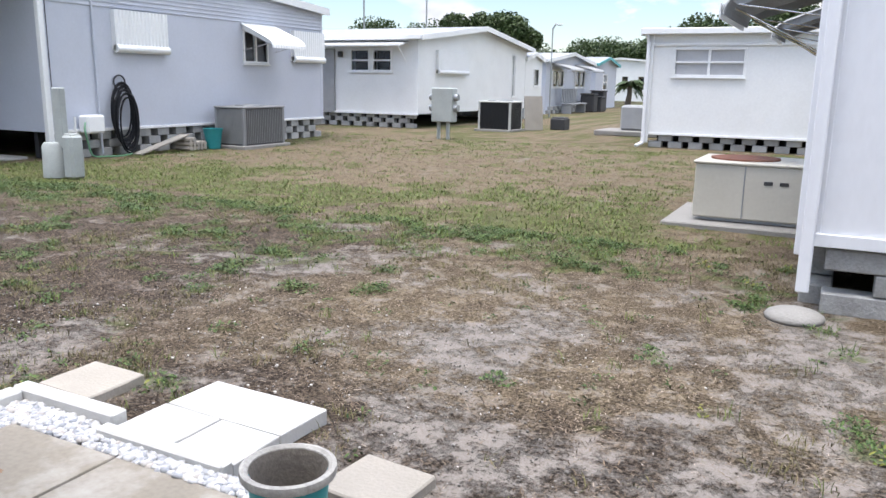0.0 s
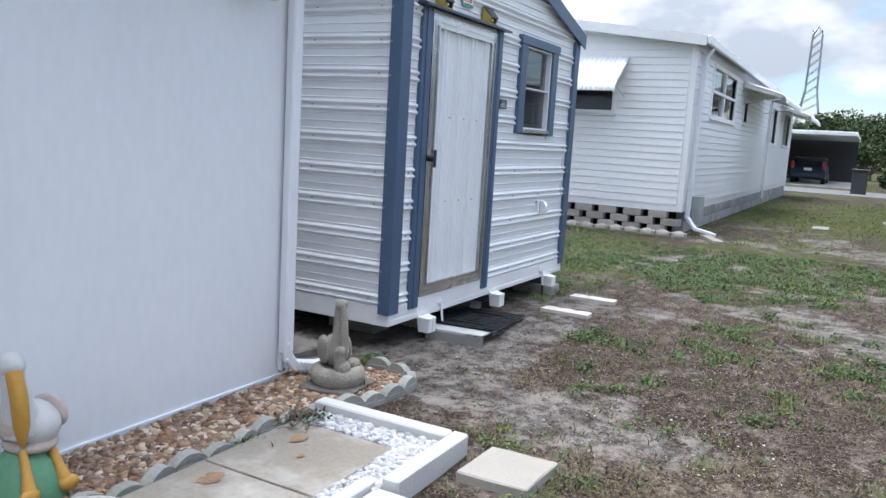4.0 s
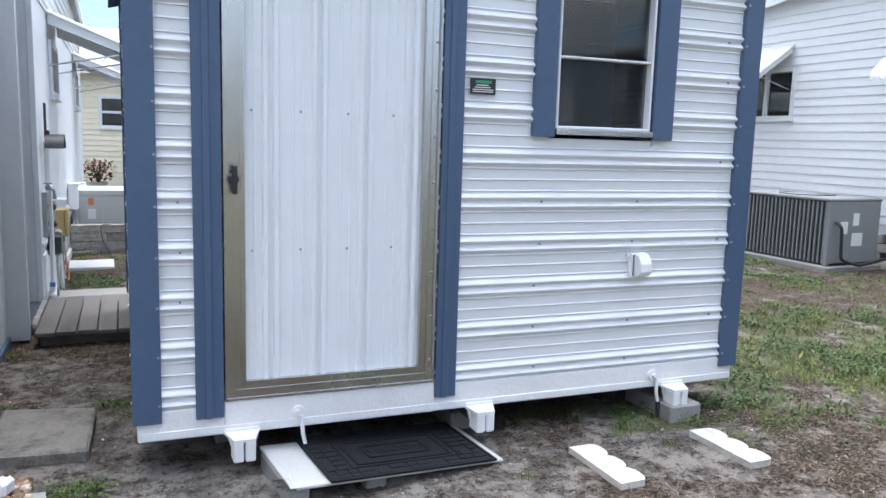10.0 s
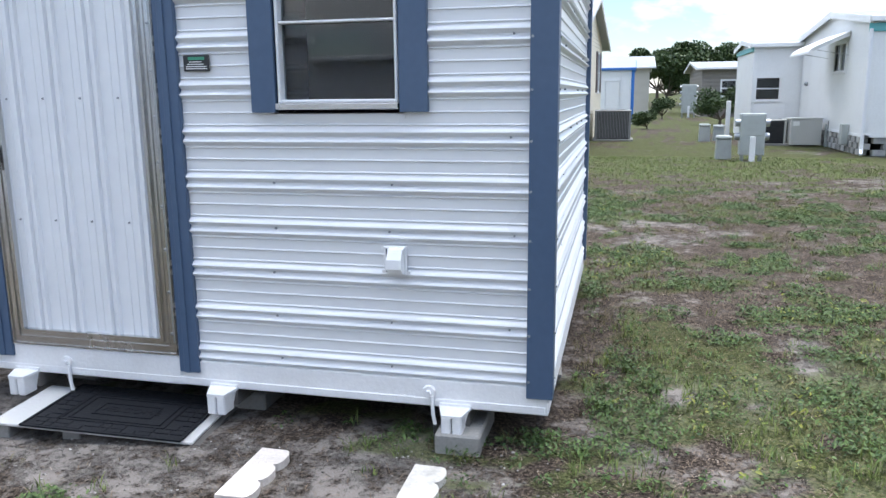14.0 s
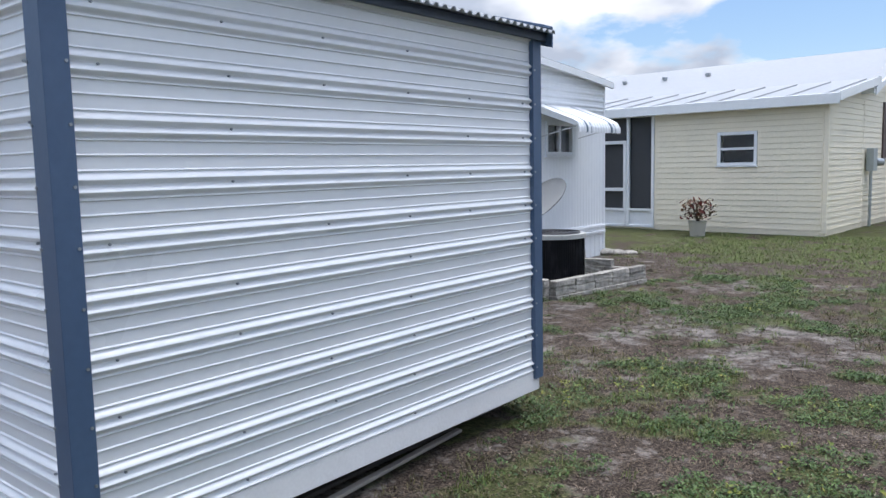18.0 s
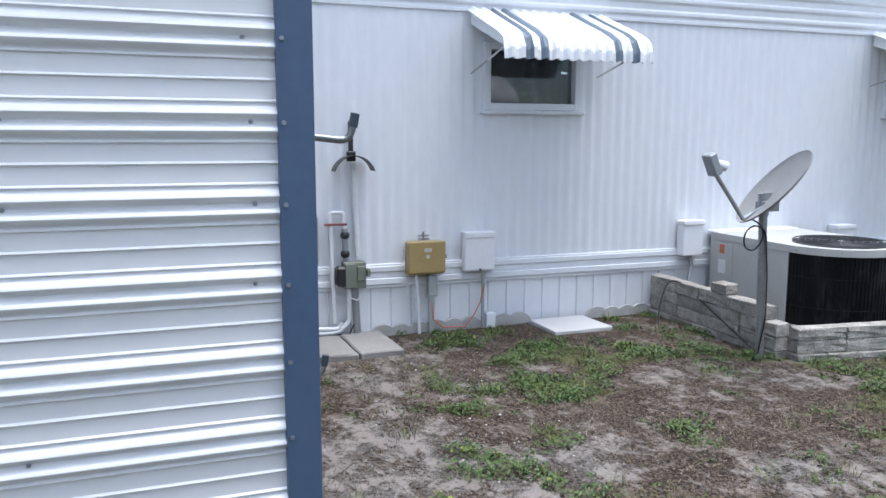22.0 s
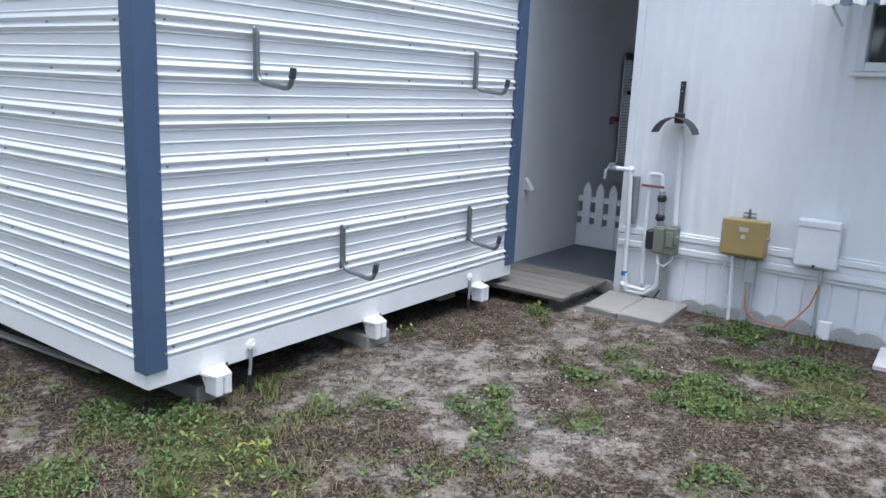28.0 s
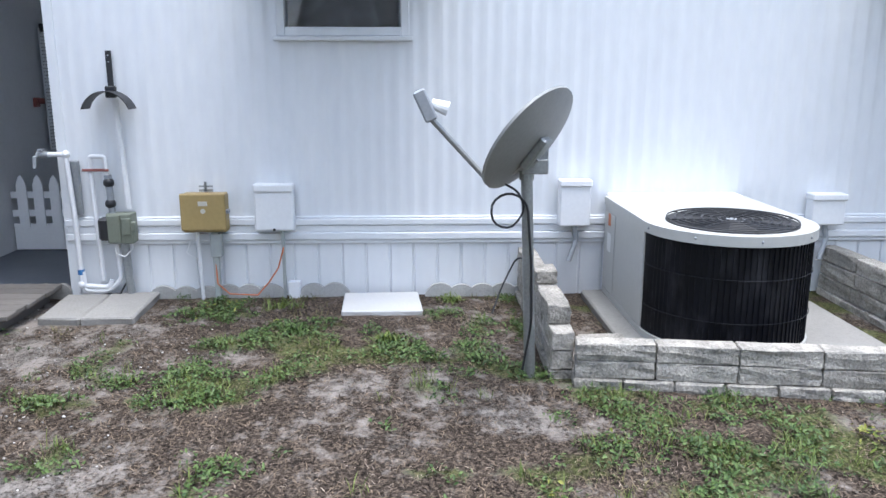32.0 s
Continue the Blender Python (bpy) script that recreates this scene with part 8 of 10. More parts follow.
for k, w in ((0.0, 0.012), (0.10, 0.008), (0.125, 0.008), (0.185, 0.008)):
    kx = k * 1.3
    for lo, hi in (((MX0 + kx, MY0 + k), (MX1 - kx, MY0 + k + w)), ((MX0 + kx, MY1 - k - w), (MX1 - kx, MY1 - k)), ((MX0 + kx, MY0 + k), (MX0 + kx + w, MY1 - k)), ((MX1 - kx - w, MY0 + k), (MX1 - kx, MY1 - k))):
        box(bm, (*lo, MZ), (*hi, MZ + 0.005))
part("raised_frames", bm, RUBBER, dm)
rnd = random.Random(5)
bm = B()
x = MX0 + 0.02
while x < MX1 - 0.06:
    w = rnd.uniform(0.04, 0.08)
    for y0, y1 in ((MY0 + 0.018, MY0 + 0.05), (MY0 + 0.055, MY0 + 0.093), (MY1 - 0.05, MY1 - 0.018), (MY1 - 0.093, MY1 - 0.055)):
        if rnd.random() < 0.85:
            box(bm, (x, y0, MZ), (min(x + w - 0.008, MX1 - 0.02), y1, MZ + 0.004))
    x += w
for y in np.arange(MY0 + 0.11, MY1 - 0.12, 0.05):
    for x0, x1 in ((MX0 + 0.02, MX0 + 0.06), (MX0 + 0.066, MX0 + 0.122), (MX1 - 0.06, MX1 - 0.02), (MX1 - 0.122, MX1 - 0.066)):
        if rnd.random() < 0.85:
            box(bm, (x0, y, MZ), (x1, y + 0.042, MZ + 0.004))
part("raised_pattern", bm, RUBBER, dm, kind="stuff")
lettering("welcome", "WELCOME", 0.07, pose((MX0 + MX1) / 2, (MY0 + MY1) / 2, MZ + 0.002, 0, 0, 180), RUBBER, dm)
settle = pose(-4.60, 1.165, 0.062, 0, -3.1, 5.6) @ Matrix.Translation((4.62, -1.30, -0.105))
sb.matrix_basis = settle @ sb.matrix_basis
dm.matrix_basis = settle @ dm.matrix_basis
for xc, dy in ((-5.98, 0.0), (-6.67, 0.01)):
    pts = [(xc + 0.065, 1.07 + dy), (xc + 0.065, 1.48 + dy)]
    for k in range(3):
        for a in range(7):
            t = radians(90 - 30 * a)
            pts.append((xc - 0.05 - 0.03 * math.cos(t), 1.48 + dy - 0.137 * k - 0.068 + 0.066 * math.sin(t)))
    bm = prism(B(), [(x, y, -0.01) for x, y in pts], (0, 0, 0.045))
    tagged(part("scalloped_edging", bm, mat("bare_edging", (0.62, 0.57, 0.52), 0.8, var=0.12, scale=8, fine=70, bump=0.3, stain=(0.45, 0.40, 0.35), amount=0.4, sscale=7) if xc > -6.3 else mat("flaking_paint", (0.58, 0.555, 0.51), 0.7, var=0.15, scale=10, fine=60, bump=0.3, stain=(0.30, 0.29, 0.26), amount=0.8, sscale=9)), "pale scalloped lawn edging lying flat on the sand", "edging", "scalloped edging pieces by the shed")
tagged(part("wood_strip", box(B(), (-0.02, -0.75, 0), (0.02, 0.75, 0.02), 0.003, pose(-7.03, -0.78, 0.035, 0, 0, 5)), PAVER), "long pale wooden strip lying beside the shed", "wood strip")
tagged(part("wood_strip", box(B(), (-0.03, -0.7, 0), (0.03, 0.7, 0.02), 0.003, pose(-6.9, -0.85, 0.03, 0, 0, 2)), WOODGREY), "grey wooden strip lying beside the shed", "wood strip")


def pebbles(name, label, region, count, size, material, z, seed, flat=0.6):
    """A bed of rounded stones in a polygon of boxes."""
    rnd = np.random.RandomState(seed)
    bm = B()
    bmesh.ops.create_icosphere(bm, subdivisions=1, radius=1)
    base = np.array([v.co[:] for v in bm.verts])
    tri = np.array([[v.index for v in f.verts] for f in bm.faces])
    bm.free()
    areas = np.array([(b[1] - b[0]) * (b[3] - b[2]) for b in region])
    pick = rnd.choice(len(region), count, p=areas / areas.sum())
    rg = np.array(region)[pick]
    px = rg[:, 0] + (rg[:, 1] - rg[:, 0]) * rnd.rand(count)
    py = rg[:, 2] + (rg[:, 3] - rg[:, 2]) * rnd.rand(count)
    s = size * (0.55 + 0.8 * rnd.rand(count) ** 1.5)
    a = rnd.rand(count) * 6.283
    el = 0.75 + 0.6 * rnd.rand(count)
    wob = 1 + 0.42 * (rnd.rand(count, len(base), 1) - 0.5)
    v = base[None] * wob
    v = v * np.stack([s * el, s, s * flat * (0.7 + 0.5 * rnd.rand(count))], 1)[:, None, :]
    tl = (rnd.rand(count) - 0.5) * 0.8
    x, y, zz = v[..., 0], v[..., 1], v[..., 2]
    zz, x = zz * np.cos(tl)[:, None] + x * np.sin(tl)[:, None], x * np.cos(tl)[:, None] - zz * np.sin(tl)[:, None]
    co = np.stack([x * np.cos(a)[:, None] - y * np.sin(a)[:, None] + px[:, None], x * np.sin(a)[:, None] + y * np.cos(a)[:, None] + py[:, None], zz + z + (rnd.rand(count) * size * 0.7)[:, None]], -1)
    faces = (tri[None] + (np.arange(count) * len(base))[:, None, None]).reshape(-1, 3)
    ob = mesh_from(name, co.reshape(-1, 3), faces, material)
    ob.data.polygons.foreach_set("use_smooth", [True] * len(ob.data.polygons))
    return tagged(ob, label, "gravel", kind="stuff")


def island_mat(name, stops, rough=0.6):
    m = bpy.data.materials.new(name)
    m.use_nodes = True
    nd, ln = m.node_tree.nodes, m.node_tree.links
    geo = nd.new("ShaderNodeNewGeometry")
    rp = nd.new("ShaderNodeValToRGB")
    rp.color_ramp.interpolation = "LINEAR"
    el = rp.color_ramp.elements
    while len(el) < len(stops):
        el.new(0.5)
    for e, (p, c) in zip(el, stops):
        e.position, e.color = p, (*c, 1)
    ln.new(geo.outputs["Random Per Island"], rp.inputs[0])
    nz = nd.new("ShaderNodeTexNoise")
    nz.inputs["Scale"].default_value = 90
    ln.new(geo.outputs["Position"], nz.inputs["Vector"])
    mr = nd.new("ShaderNodeMapRange")
    mr.inputs[3].default_value, mr.inputs[4].default_value = 0.75, 1.2
    ln.new(nz.outputs["Fac"], mr.inputs[0])
    hs = nd.new("ShaderNodeHueSaturation")
    ln.new(mr.outputs[0], hs.inputs["Value"])
    ln.new(rp.outputs[0], hs.inputs["Color"])
    ln.new(hs.outputs[0], nd["Principled BSDF"].inputs["Base Color"])
    nd["Principled BSDF"].inputs["Roughness"].default_value = rough
    return m


RIVER = island_mat("river_gravel", [(0.0, (0.10, 0.055, 0.035)), (0.25, (0.22, 0.12, 0.07)), (0.5, (0.34, 0.21, 0.12)), (0.68, (0.16, 0.12, 0.095)), (0.85, (0.46, 0.34, 0.225)), (1.0, (0.60, 0.52, 0.43))])
MARBLE = island_mat("marble_chips", [(0.0, (0.24, 0.26, 0.29)), (0.35, (0.45, 0.46, 0.48)), (0.8, (0.60, 0.60, 0.60)), (1.0, (0.42, 0.39, 0.36))])
pebbles("river_gravel", "brown and tan river gravel along the wall", [(-3.66, -2.9, 0.60, 1.19), (-2.9, -1.0, 0.60, 1.05), (-3.45, -3.2, 0.5, 0.62)], 8200, 0.0185, RIVER, 0.008, 1)
pebbles("white_pebbles", "white and grey marble chips in the border bed", [(-2.85, -2.70, 1.13, 1.84), (-2.70, -2.3, 1.69, 1.84), (-2.3, -1.0, 1.69, 1.77)], 2600, 0.0155, MARBLE, 0.045, 2, 0.75)


# ---- things on the neighbouring lots ----
def tapered_box(bm, lo, hi, k):
    """A box whose top is k times as wide as its foot."""
    old = set(bm.verts)
    box(bm, lo, hi, 0.0)
    mx, my = (lo[0] + hi[0]) / 2, (lo[1] + hi[1]) / 2
    for v in bm.verts:
        if v not in old and v.co.z > (lo[2] + hi[2]) / 2:
            v.co.x, v.co.y = mx + (v.co.x - mx) * k, my + (v.co.y - my) * k
    return bm


# meter post and telephone pedestals on the north lawn
mp_ = thing("meter_post", "pale green utility post with two mossy pedestals", "utility post", (-9.4, 6.95, 0))
part("post", box(B(), (-9.44, 6.90, 0.40), (-9.27, 7.0, 1.20), 0.015), PEDGREY, mp_)
part("pedestal", lathe(B(), [(0.0, 0.0), (0.17, 0.0), (0.16, 0.42), (0.13, 0.47), (0.0, 0.48)], (-9.48, 6.92, 0), 16), PEDGREY, mp_, smooth=40)
part("pedestal", box(box(B(), (-9.25, 6.85, 0.0), (-9.05, 7.05, 0.58), 0.03), (-9.22, 6.88, 0.58), (-9.08, 7.02, 0.60), 0.01), PEDGREY, mp_)
mt = thing("electric_meter", "grey meter pedestal with round meters on a short post", "electric meter", (-8.55, 16.7, 0))
part("post", box(box(B(), (-8.75, 16.66, 0), (-8.68, 16.74, 0.5), 0.01), (-8.5, 16.66, 0), (-8.43, 16.74, 0.5), 0.01), PEDGREY, mt)
part("cabinet", box(B(), (-8.85, 16.55, 0.42), (-8.3, 16.85, 1.22), 0.02), PEDGREY, mt)
for z in (0.75, 1.0):
    for x, s in ((-8.85, -1), (-8.3, 1)):
        part("meter", cyl(B(), (x, 16.7, z), (x + s * 0.1, 16.7, z), 0.09, 0.08, 14), GALV, mt)


def condenser(at, w, d, h, material, label, dark=None, name="air_conditioner"):
    """A condenser with louvred sides, corner posts, a top with fan guard and a pad."""
    x, y = at
    ob = thing(name, label, "air conditioner", (x, y, 0))
    part("pad", box(B(), (x - w / 2 - 0.08, y - d / 2 - 0.08, -0.03), (x + w / 2 + 0.08, y + d / 2 + 0.08, 0.06), 0.01), CONCRETE, ob)
    part("core", box(B(), (x - w / 2 + 0.03, y - d / 2 + 0.03, 0.06), (x + w / 2 - 0.03, y + d / 2 - 0.03, h - 0.03)), dark or CHARCOAL, ob)
    for sx in (-1, 1):
        for sy in (-1, 1):
            part("corner_post", box(B(), (x + sx * w / 2, y + sy * d / 2, 0.06), (x + sx * (w / 2 - 0.06), y + sy * (d / 2 - 0.06), h - 0.04), 0.008), material, ob)
    for side in range(4):
        bm = B()
        for k in range(22):
            if side < 2:
                s, a = (-1, 1)[side], x - w / 2 + 0.06 + (w - 0.14) * k / 21
                box(bm, (a, y + s * (d / 2 - 0.004), 0.09), (a + 0.018, y + s * (d / 2 - 0.022), h - 0.05))
            else:
                s, a = (-1, 1)[side - 2], y - d / 2 + 0.06 + (d - 0.14) * k / 21
                box(bm, (x + s * (w / 2 - 0.004), a, 0.09), (x + s * (w / 2 - 0.022), a + 0.018, h - 0.05))
        part("louvers", bm, dark or material, ob)
    part("top", box(B(), (x - w / 2 - 0.01, y - d / 2 - 0.01, h - 0.04), (x + w / 2 + 0.01, y + d / 2 + 0.01, h), 0.012), material, ob)
    r = min(w, d) * 0.4
    part("fan_well", cyl(B(), (x, y, h - 0.01), (x, y, h + 0.006), r, n=24), CHARCOAL, ob)
    for q in (0.35, 0.6, 0.85, 1.0):
        part("guard_ring", tube(B(), [(x + r * q * math.cos(radians(a)), y + r * q * math.sin(radians(a)), h + 0.014) for a in range(0, 360, 18)], 0.006, 5, close=True), STEEL, ob)
    return ob


condenser((-10.78, 12.35), 0.75, 1.25, 0.82, ACGREY, "grey louvred condenser beside the grey house")
condenser((-8.9, 20.9), 1.0, 0.9, 0.85, ACWHITE, "cream condenser with dark coil beside the white house", BLACK)
wac = condenser((-12.25, -3.45), 0.85, 1.5, 0.88, ACGREY, "dark grey packaged unit with paper labels at the white house")
part("service_panel", box(B(), (-12.66, -2.705, 0.1), (-11.84, -2.69, 0.84), 0.004), ACGREY, wac)
part("paper_label", box(box(box(B(), (-12.0, -2.688, 0.45), (-12.12, -2.686, 0.6)), (-12.2, -2.688, 0.55), (-12.3, -2.686, 0.7)), (-12.2, -2.688, 0.3), (-12.38, -2.686, 0.46)), STICKWHITE, wac)
part("pipe", tube(B(), arc([(-11.9, -2.68, 0.6), (-11.92, -2.6, 0.55), (-11.95, -2.6, 0.15), (-12.2, -2.55, 0.08), (-13.3, -2.4, 0.3)], 0.06), 0.02), BLACK, wac)
condenser((-7.0, -22.4), 1.15, 1.0, 0.98, ACGREY, "grey condenser beside the cream house")
condenser((-11.55, -20.4), 0.68, 0.8, 0.74, ACWHITE, "cream condenser with dark front by the teal-edged house", BLACK)
cab = thing("utility_cabinet", "pale grey metal cabinet beside the dark condenser", "cabinet", (-12.28, -20.0, 0))
part("body", box(B(), (-12.74, -20.3, 0.04), (-11.94, -19.6, 0.76), 0.015), ACWHITE, cab)
part("lid", box(B(), (-12.76, -20.32, 0.762), (-11.92, -19.58, 0.79), 0.008), ACWHITE, cab)
part("paper_label", box(B(), (-12.15, -19.598, 0.58), (-11.98, -19.594, 0.7)), STICKWHITE, cab)
for k in range(3):
    part("pipe", tube(B(), [(-12.84 - 0.07 * k, -19.6, 0.0), (-12.84 - 0.07 * k, -19.6, 0.62 + 0.1 * (k % 2))], 0.03), PEDGREY, cab)
nac = thing("air_conditioner", "beige packaged air conditioner with rusty fan guard on a pad", "air conditioner", (-0.8, 8.3, 0))
part("pad", box(B(), (-1.52, 7.68, -0.03), (-0.2, 9.1, 0.05), 0.012), CONCRETE, nac)
part("body", box(B(), (-1.26, 7.9, 0.09), (-0.25, 8.75, 0.62), 0.012), BEIGE, nac)
part("base_rail", box(B(), (-1.2, 7.93, 0.06), (-0.3, 8.7, 0.09)), STEEL, nac)
part("top_panel", box(B(), (-1.28, 7.88, 0.615), (-0.23, 8.77, 0.645), 0.01), BEIGE, nac)
part("fan_guard", cyl(B(), (-0.85, 8.33, 0.645), (-0.85, 8.33, 0.66), 0.33, n=24), mat("rusty_guard", (0.20, 0.08, 0.05), 0.8), nac)
part("seam", box(B(), (-0.80, 7.893, 0.1), (-0.79, 7.90, 0.61)), STEEL, nac)
part("name_plate", box(box(B(), (-0.62, 7.892, 0.44), (-0.54, 7.898, 0.475)), (-0.48, 7.892, 0.44), (-0.40, 7.898, 0.475)), CHARCOAL, nac)

# clutter along the grey house
hose = thing("garden_hose", "coiled black hose on a scrolled iron hanger", "garden hose", (-11.34, 9.66, 0.3))
for k in range(13):
    r0, r1 = 0.19 + 0.02 * (k % 4), 0.46 + 0.03 * (k % 3)
    part("loop", tube(B(), [(-11.33 + 0.012 * k, 9.66 + (r0 * math.sin(a) * (1 + 0.1 * math.sin(k))), 0.78 + r1 * math.cos(a) - 0.02 * k) for a in [i * math.pi / 12 for i in range(24)]], 0.016, 6, close=True), RUBBER, hose)
part("hanger", tube(tube(B(), [(-11.36, 9.66 + 0.12 * math.sin(a), 1.26 + 0.12 * math.cos(a)) for a in [i * math.pi / 8 for i in range(16)]], 0.014, 6, close=True), [(-11.36, 9.6, 1.2), (-11.25, 9.66, 1.22), (-11.36, 9.72, 1.2)], 0.012), BLACK, hose)
tp = thing("plant_pot", "teal plastic pot beside the condenser", "plant pot", (-10.95, 11.45, 0))
part("bowl", lathe(B(), [(0.0, 0.0), (0.13, 0.0), (0.18, 0.36), (0.2, 0.40), (0.17, 0.40), (0.14, 0.1), (0.0, 0.08)], (-10.95, 11.45, 0), 20), TEAL, tp, smooth=40)
wp = thing("wood_pile", "small pile of split logs with green plants on top", "wood pile", (-11.05, 11.0, 0))
for i in range(12):
    y, z = 10.8 + 0.09 * (i % 5), 0.05 + 0.08 * (i // 5)
    part("log", cyl(B(), (-11.25, y, z), (-10.9, y + 0.02, z), 0.045, n=7), PAVER, wp)
tagged(part("ramp_board", box(B(), (-0.1, -0.6, 0), (0.1, 0.6, 0.03), 0.004, pose(-11.1, 10.3, 0.14, 14, 0, 0)), PAVER), "pale board leaning on the logs", "board")
hr = thing("hose_reel", "white hose reel box with green hose at the corner", "hose reel", (-11.2, 8.9, 0))
part("box", box(B(), (-11.34, 8.75, 0.42), (-11.1, 9.1, 0.72), 0.03), PICKET, hr)
part("hose", tube(B(), arc([(-11.1, 8.7, 0.6), (-11.0, 8.6, 0.5), (-11.0, 8.7, 0.05), (-10.9, 9.2, 0.03), (-11.1, 9.6, 0.03)], 0.1), 0.014), GREENPAINT, hr)
part("stand", tube(B(), [(-11.15, 8.55, 0.0), (-11.15, 8.55, 0.7)], 0.018), PVC, hr)
bike = thing("bicycle", "dark bicycle parked in the shade of the carport", "bicycle", (-12.3, 8.7, 0))
for y in (8.12,):
    part("wheel", tube(B(), [(-12.88 + 0.33 * math.cos(a), y - 0.02, 0.36 + 0.33 * math.sin(a)) for a in [i * math.pi / 12 for i in range(24)]], 0.02, 6, close=True), BLACK, bike)
part("wheel", tube(B(), [(-13.9 + 0.33 * math.cos(a), 8.17, 0.36 + 0.33 * math.sin(a)) for a in [i * math.pi / 12 for i in range(24)]], 0.02, 6, close=True), BLACK, bike)
part("diamond_frame", tube(B(), [(-12.88, 8.12, 0.36), (-13.05, 8.12, 0.8), (-13.5, 8.14, 0.75), (-13.35, 8.14, 0.32), (-13.1, 8.12, 0.78)], 0.018), LAMPRED, bike)


def leaves_from(name, pts, dirs, length, width, material, parent, bend=0.3, kind="stuff"):
    """Blade leaves from roots along directions, each of three quads that droop."""
    bm = B()
    for p, d in zip(pts, dirs):
        p, d = Vector(p), Vector(d).normalized()
        s = d.cross(Z)
        s = s.normalized() if s.length > 0.01 else X
        L = length * random.uniform(0.75, 1.15)
        prev = None
        for k, w in enumerate((0.6, 1.0, 0.7, 0.06)):
            t = k / 3
            c = p + d * L * t - Z * bend * L * t * t
            row = (bm.verts.new(c - s * width * w / 2), bm.verts.new(c + s * width * w / 2))
            if prev:
                bm.faces.new((prev[0], prev[1], row[1], row[0]))
            prev = row
    return part(name, bm, material, parent)


ag = thing("agave_plant", "spiky green agave in a teal pot", "potted plant", (-12.75, 5.1, 0))
part("pot", lathe(B(), [(0.0, 0.0), (0.2, 0.0), (0.23, 0.28), (0.25, 0.33), (0.21, 0.33), (0.19, 0.25), (0.0, 0.24)], (-12.75, 5.1, 0), 20), TEAL, ag, smooth=40)
random.seed(4)
dirs = [(math.cos(a), math.sin(a), random.uniform(0.5, 2.2)) for a in [i * 2.4 for i in range(28)]]
leaves_from("leaves", [(-12.75, 5.1, 0.28)] * 28, dirs, 0.6, 0.06, LEAFAGAVE, ag, 0.25)
rp_ = thing("potted_shrub", "red-leaved shrub in a beige pot by the cream house", "potted plant", (-3.55, -14.35, 0))
part("pot", lathe(B(), [(0.0, 0.0), (0.15, 0.0), (0.18, 0.28), (0.2, 0.33), (0.17, 0.33), (0.16, 0.25), (0.0, 0.25)], (-3.55, -14.35, 0), 20), BEIGE, rp_, smooth=40)
pts = []
for i in range(260):
    a, r, z = random.uniform(0, 6.28), 0.34 * math.sqrt(random.random()), random.uniform(0.36, 0.78)
    pts.append((-3.55 + r * math.cos(a), -14.35 + r * math.sin(a), z))
leaves_from("leaves", pts, [(random.uniform(-1, 1), random.uniform(-1, 1), random.uniform(-0.2, 1)) for _ in pts], 0.13, 0.055, LEAFRED, rp_, 0.3)
part("stems", tube(tube(tube(B(), [(-3.55, -14.35, 0.3), (-3.45, -14.3, 0.7)], 0.02), [(-3.55, -14.35, 0.3), (-3.7, -14.45, 0.66)], 0.02), [(-3.55, -14.35, 0.3), (-3.6, -14.15, 0.7)], 0.02), BARK, rp_)
sed = thing("sedum_clump", "small red and green sedum creeping over the border", "plant", (-2.72, 1.2, 0.05))
pts = [(-2.70 + random.gauss(0, 0.07), 1.17 + random.gauss(0, 0.05), 0.07) for _ in range(120)]
leaves_from("leaves", pts, [(random.uniform(-1, 1), random.uniform(-1, 1), random.uniform(0.1, 1)) for _ in pts], 0.035, 0.016, LEAFSUCC, sed, 0.1)

# pedestals and meters on the south lawn
for (x, y), w, z0, h, meters in (((-10.15, -14.5), 0.52, 0.14, 1.06, (0.55, 0.85)), ((-11.1, -46.0), 0.85, 0.3, 2.0, (0.8, 1.15, 1.5, 1.85))):
    pd = thing("electric_meter", "grey meter cabinet with round meters on the lawn", "electric meter", (x, y, 0), group="meter cabinets")
    part("post", box(B(), (x - 0.06, y + 0.155, 0), (x + 0.06, y + 0.21, z0 + 0.42), 0.01), PVC, pd)
    part("leg", box(box(B(), (x - w / 2 + 0.04, y - 0.1, 0), (x - w / 2 + 0.1, y + 0.1, z0)), (x + w / 2 - 0.1, y - 0.1, 0), (x + w / 2 - 0.04, y + 0.1, z0)), GALV, pd)
    part("cabinet", box(B(), (x - w / 2, y - 0.15, z0), (x + w / 2, y + 0.15, h), 0.015), PEDGREY, pd)
    part("cover", box(B(), (x - w / 2 + 0.03, y + 0.15, z0 + 0.45), (x + w / 2 - 0.03, y + 0.162, h - 0.04), 0.004), PEDGREY, pd)
    for z in meters:
        for s in (-1, 1):
            part("meter", cyl(B(), (x + s * w / 2, y, z), (x + s * (w / 2 + 0.1), y, z), 0.09, 0.08, 14), GALV, pd)
for x, y, h in ((-9.62, -15.0, 0.55), (-9.85, -22.0, 0.55), (-10.32, -22.4, 0.5)):
    up_ = thing("utility_pedestal", "short grey-green utility pedestal in the grass", "utility pedestal", (x, y, 0), group="utility pedestals")
    part("body", tapered_box(B(), (x - 0.17, y - 0.15, 0.0), (x + 0.17, y + 0.15, h - 0.1), 0.92), PEDGREY, up_)
    part("hood", box(B(), (x - 0.175, y - 0.155, h - 0.1), (x + 0.175, y + 0.155, h), 0.05, seg=2), PEDGREY, up_)
tagged(part("marker_post", box(B(), (-10.72, -23.06, 0), (-10.58, -22.94, 1.25), 0.02), PVC), "pale green plastic post on the lawn", "post")
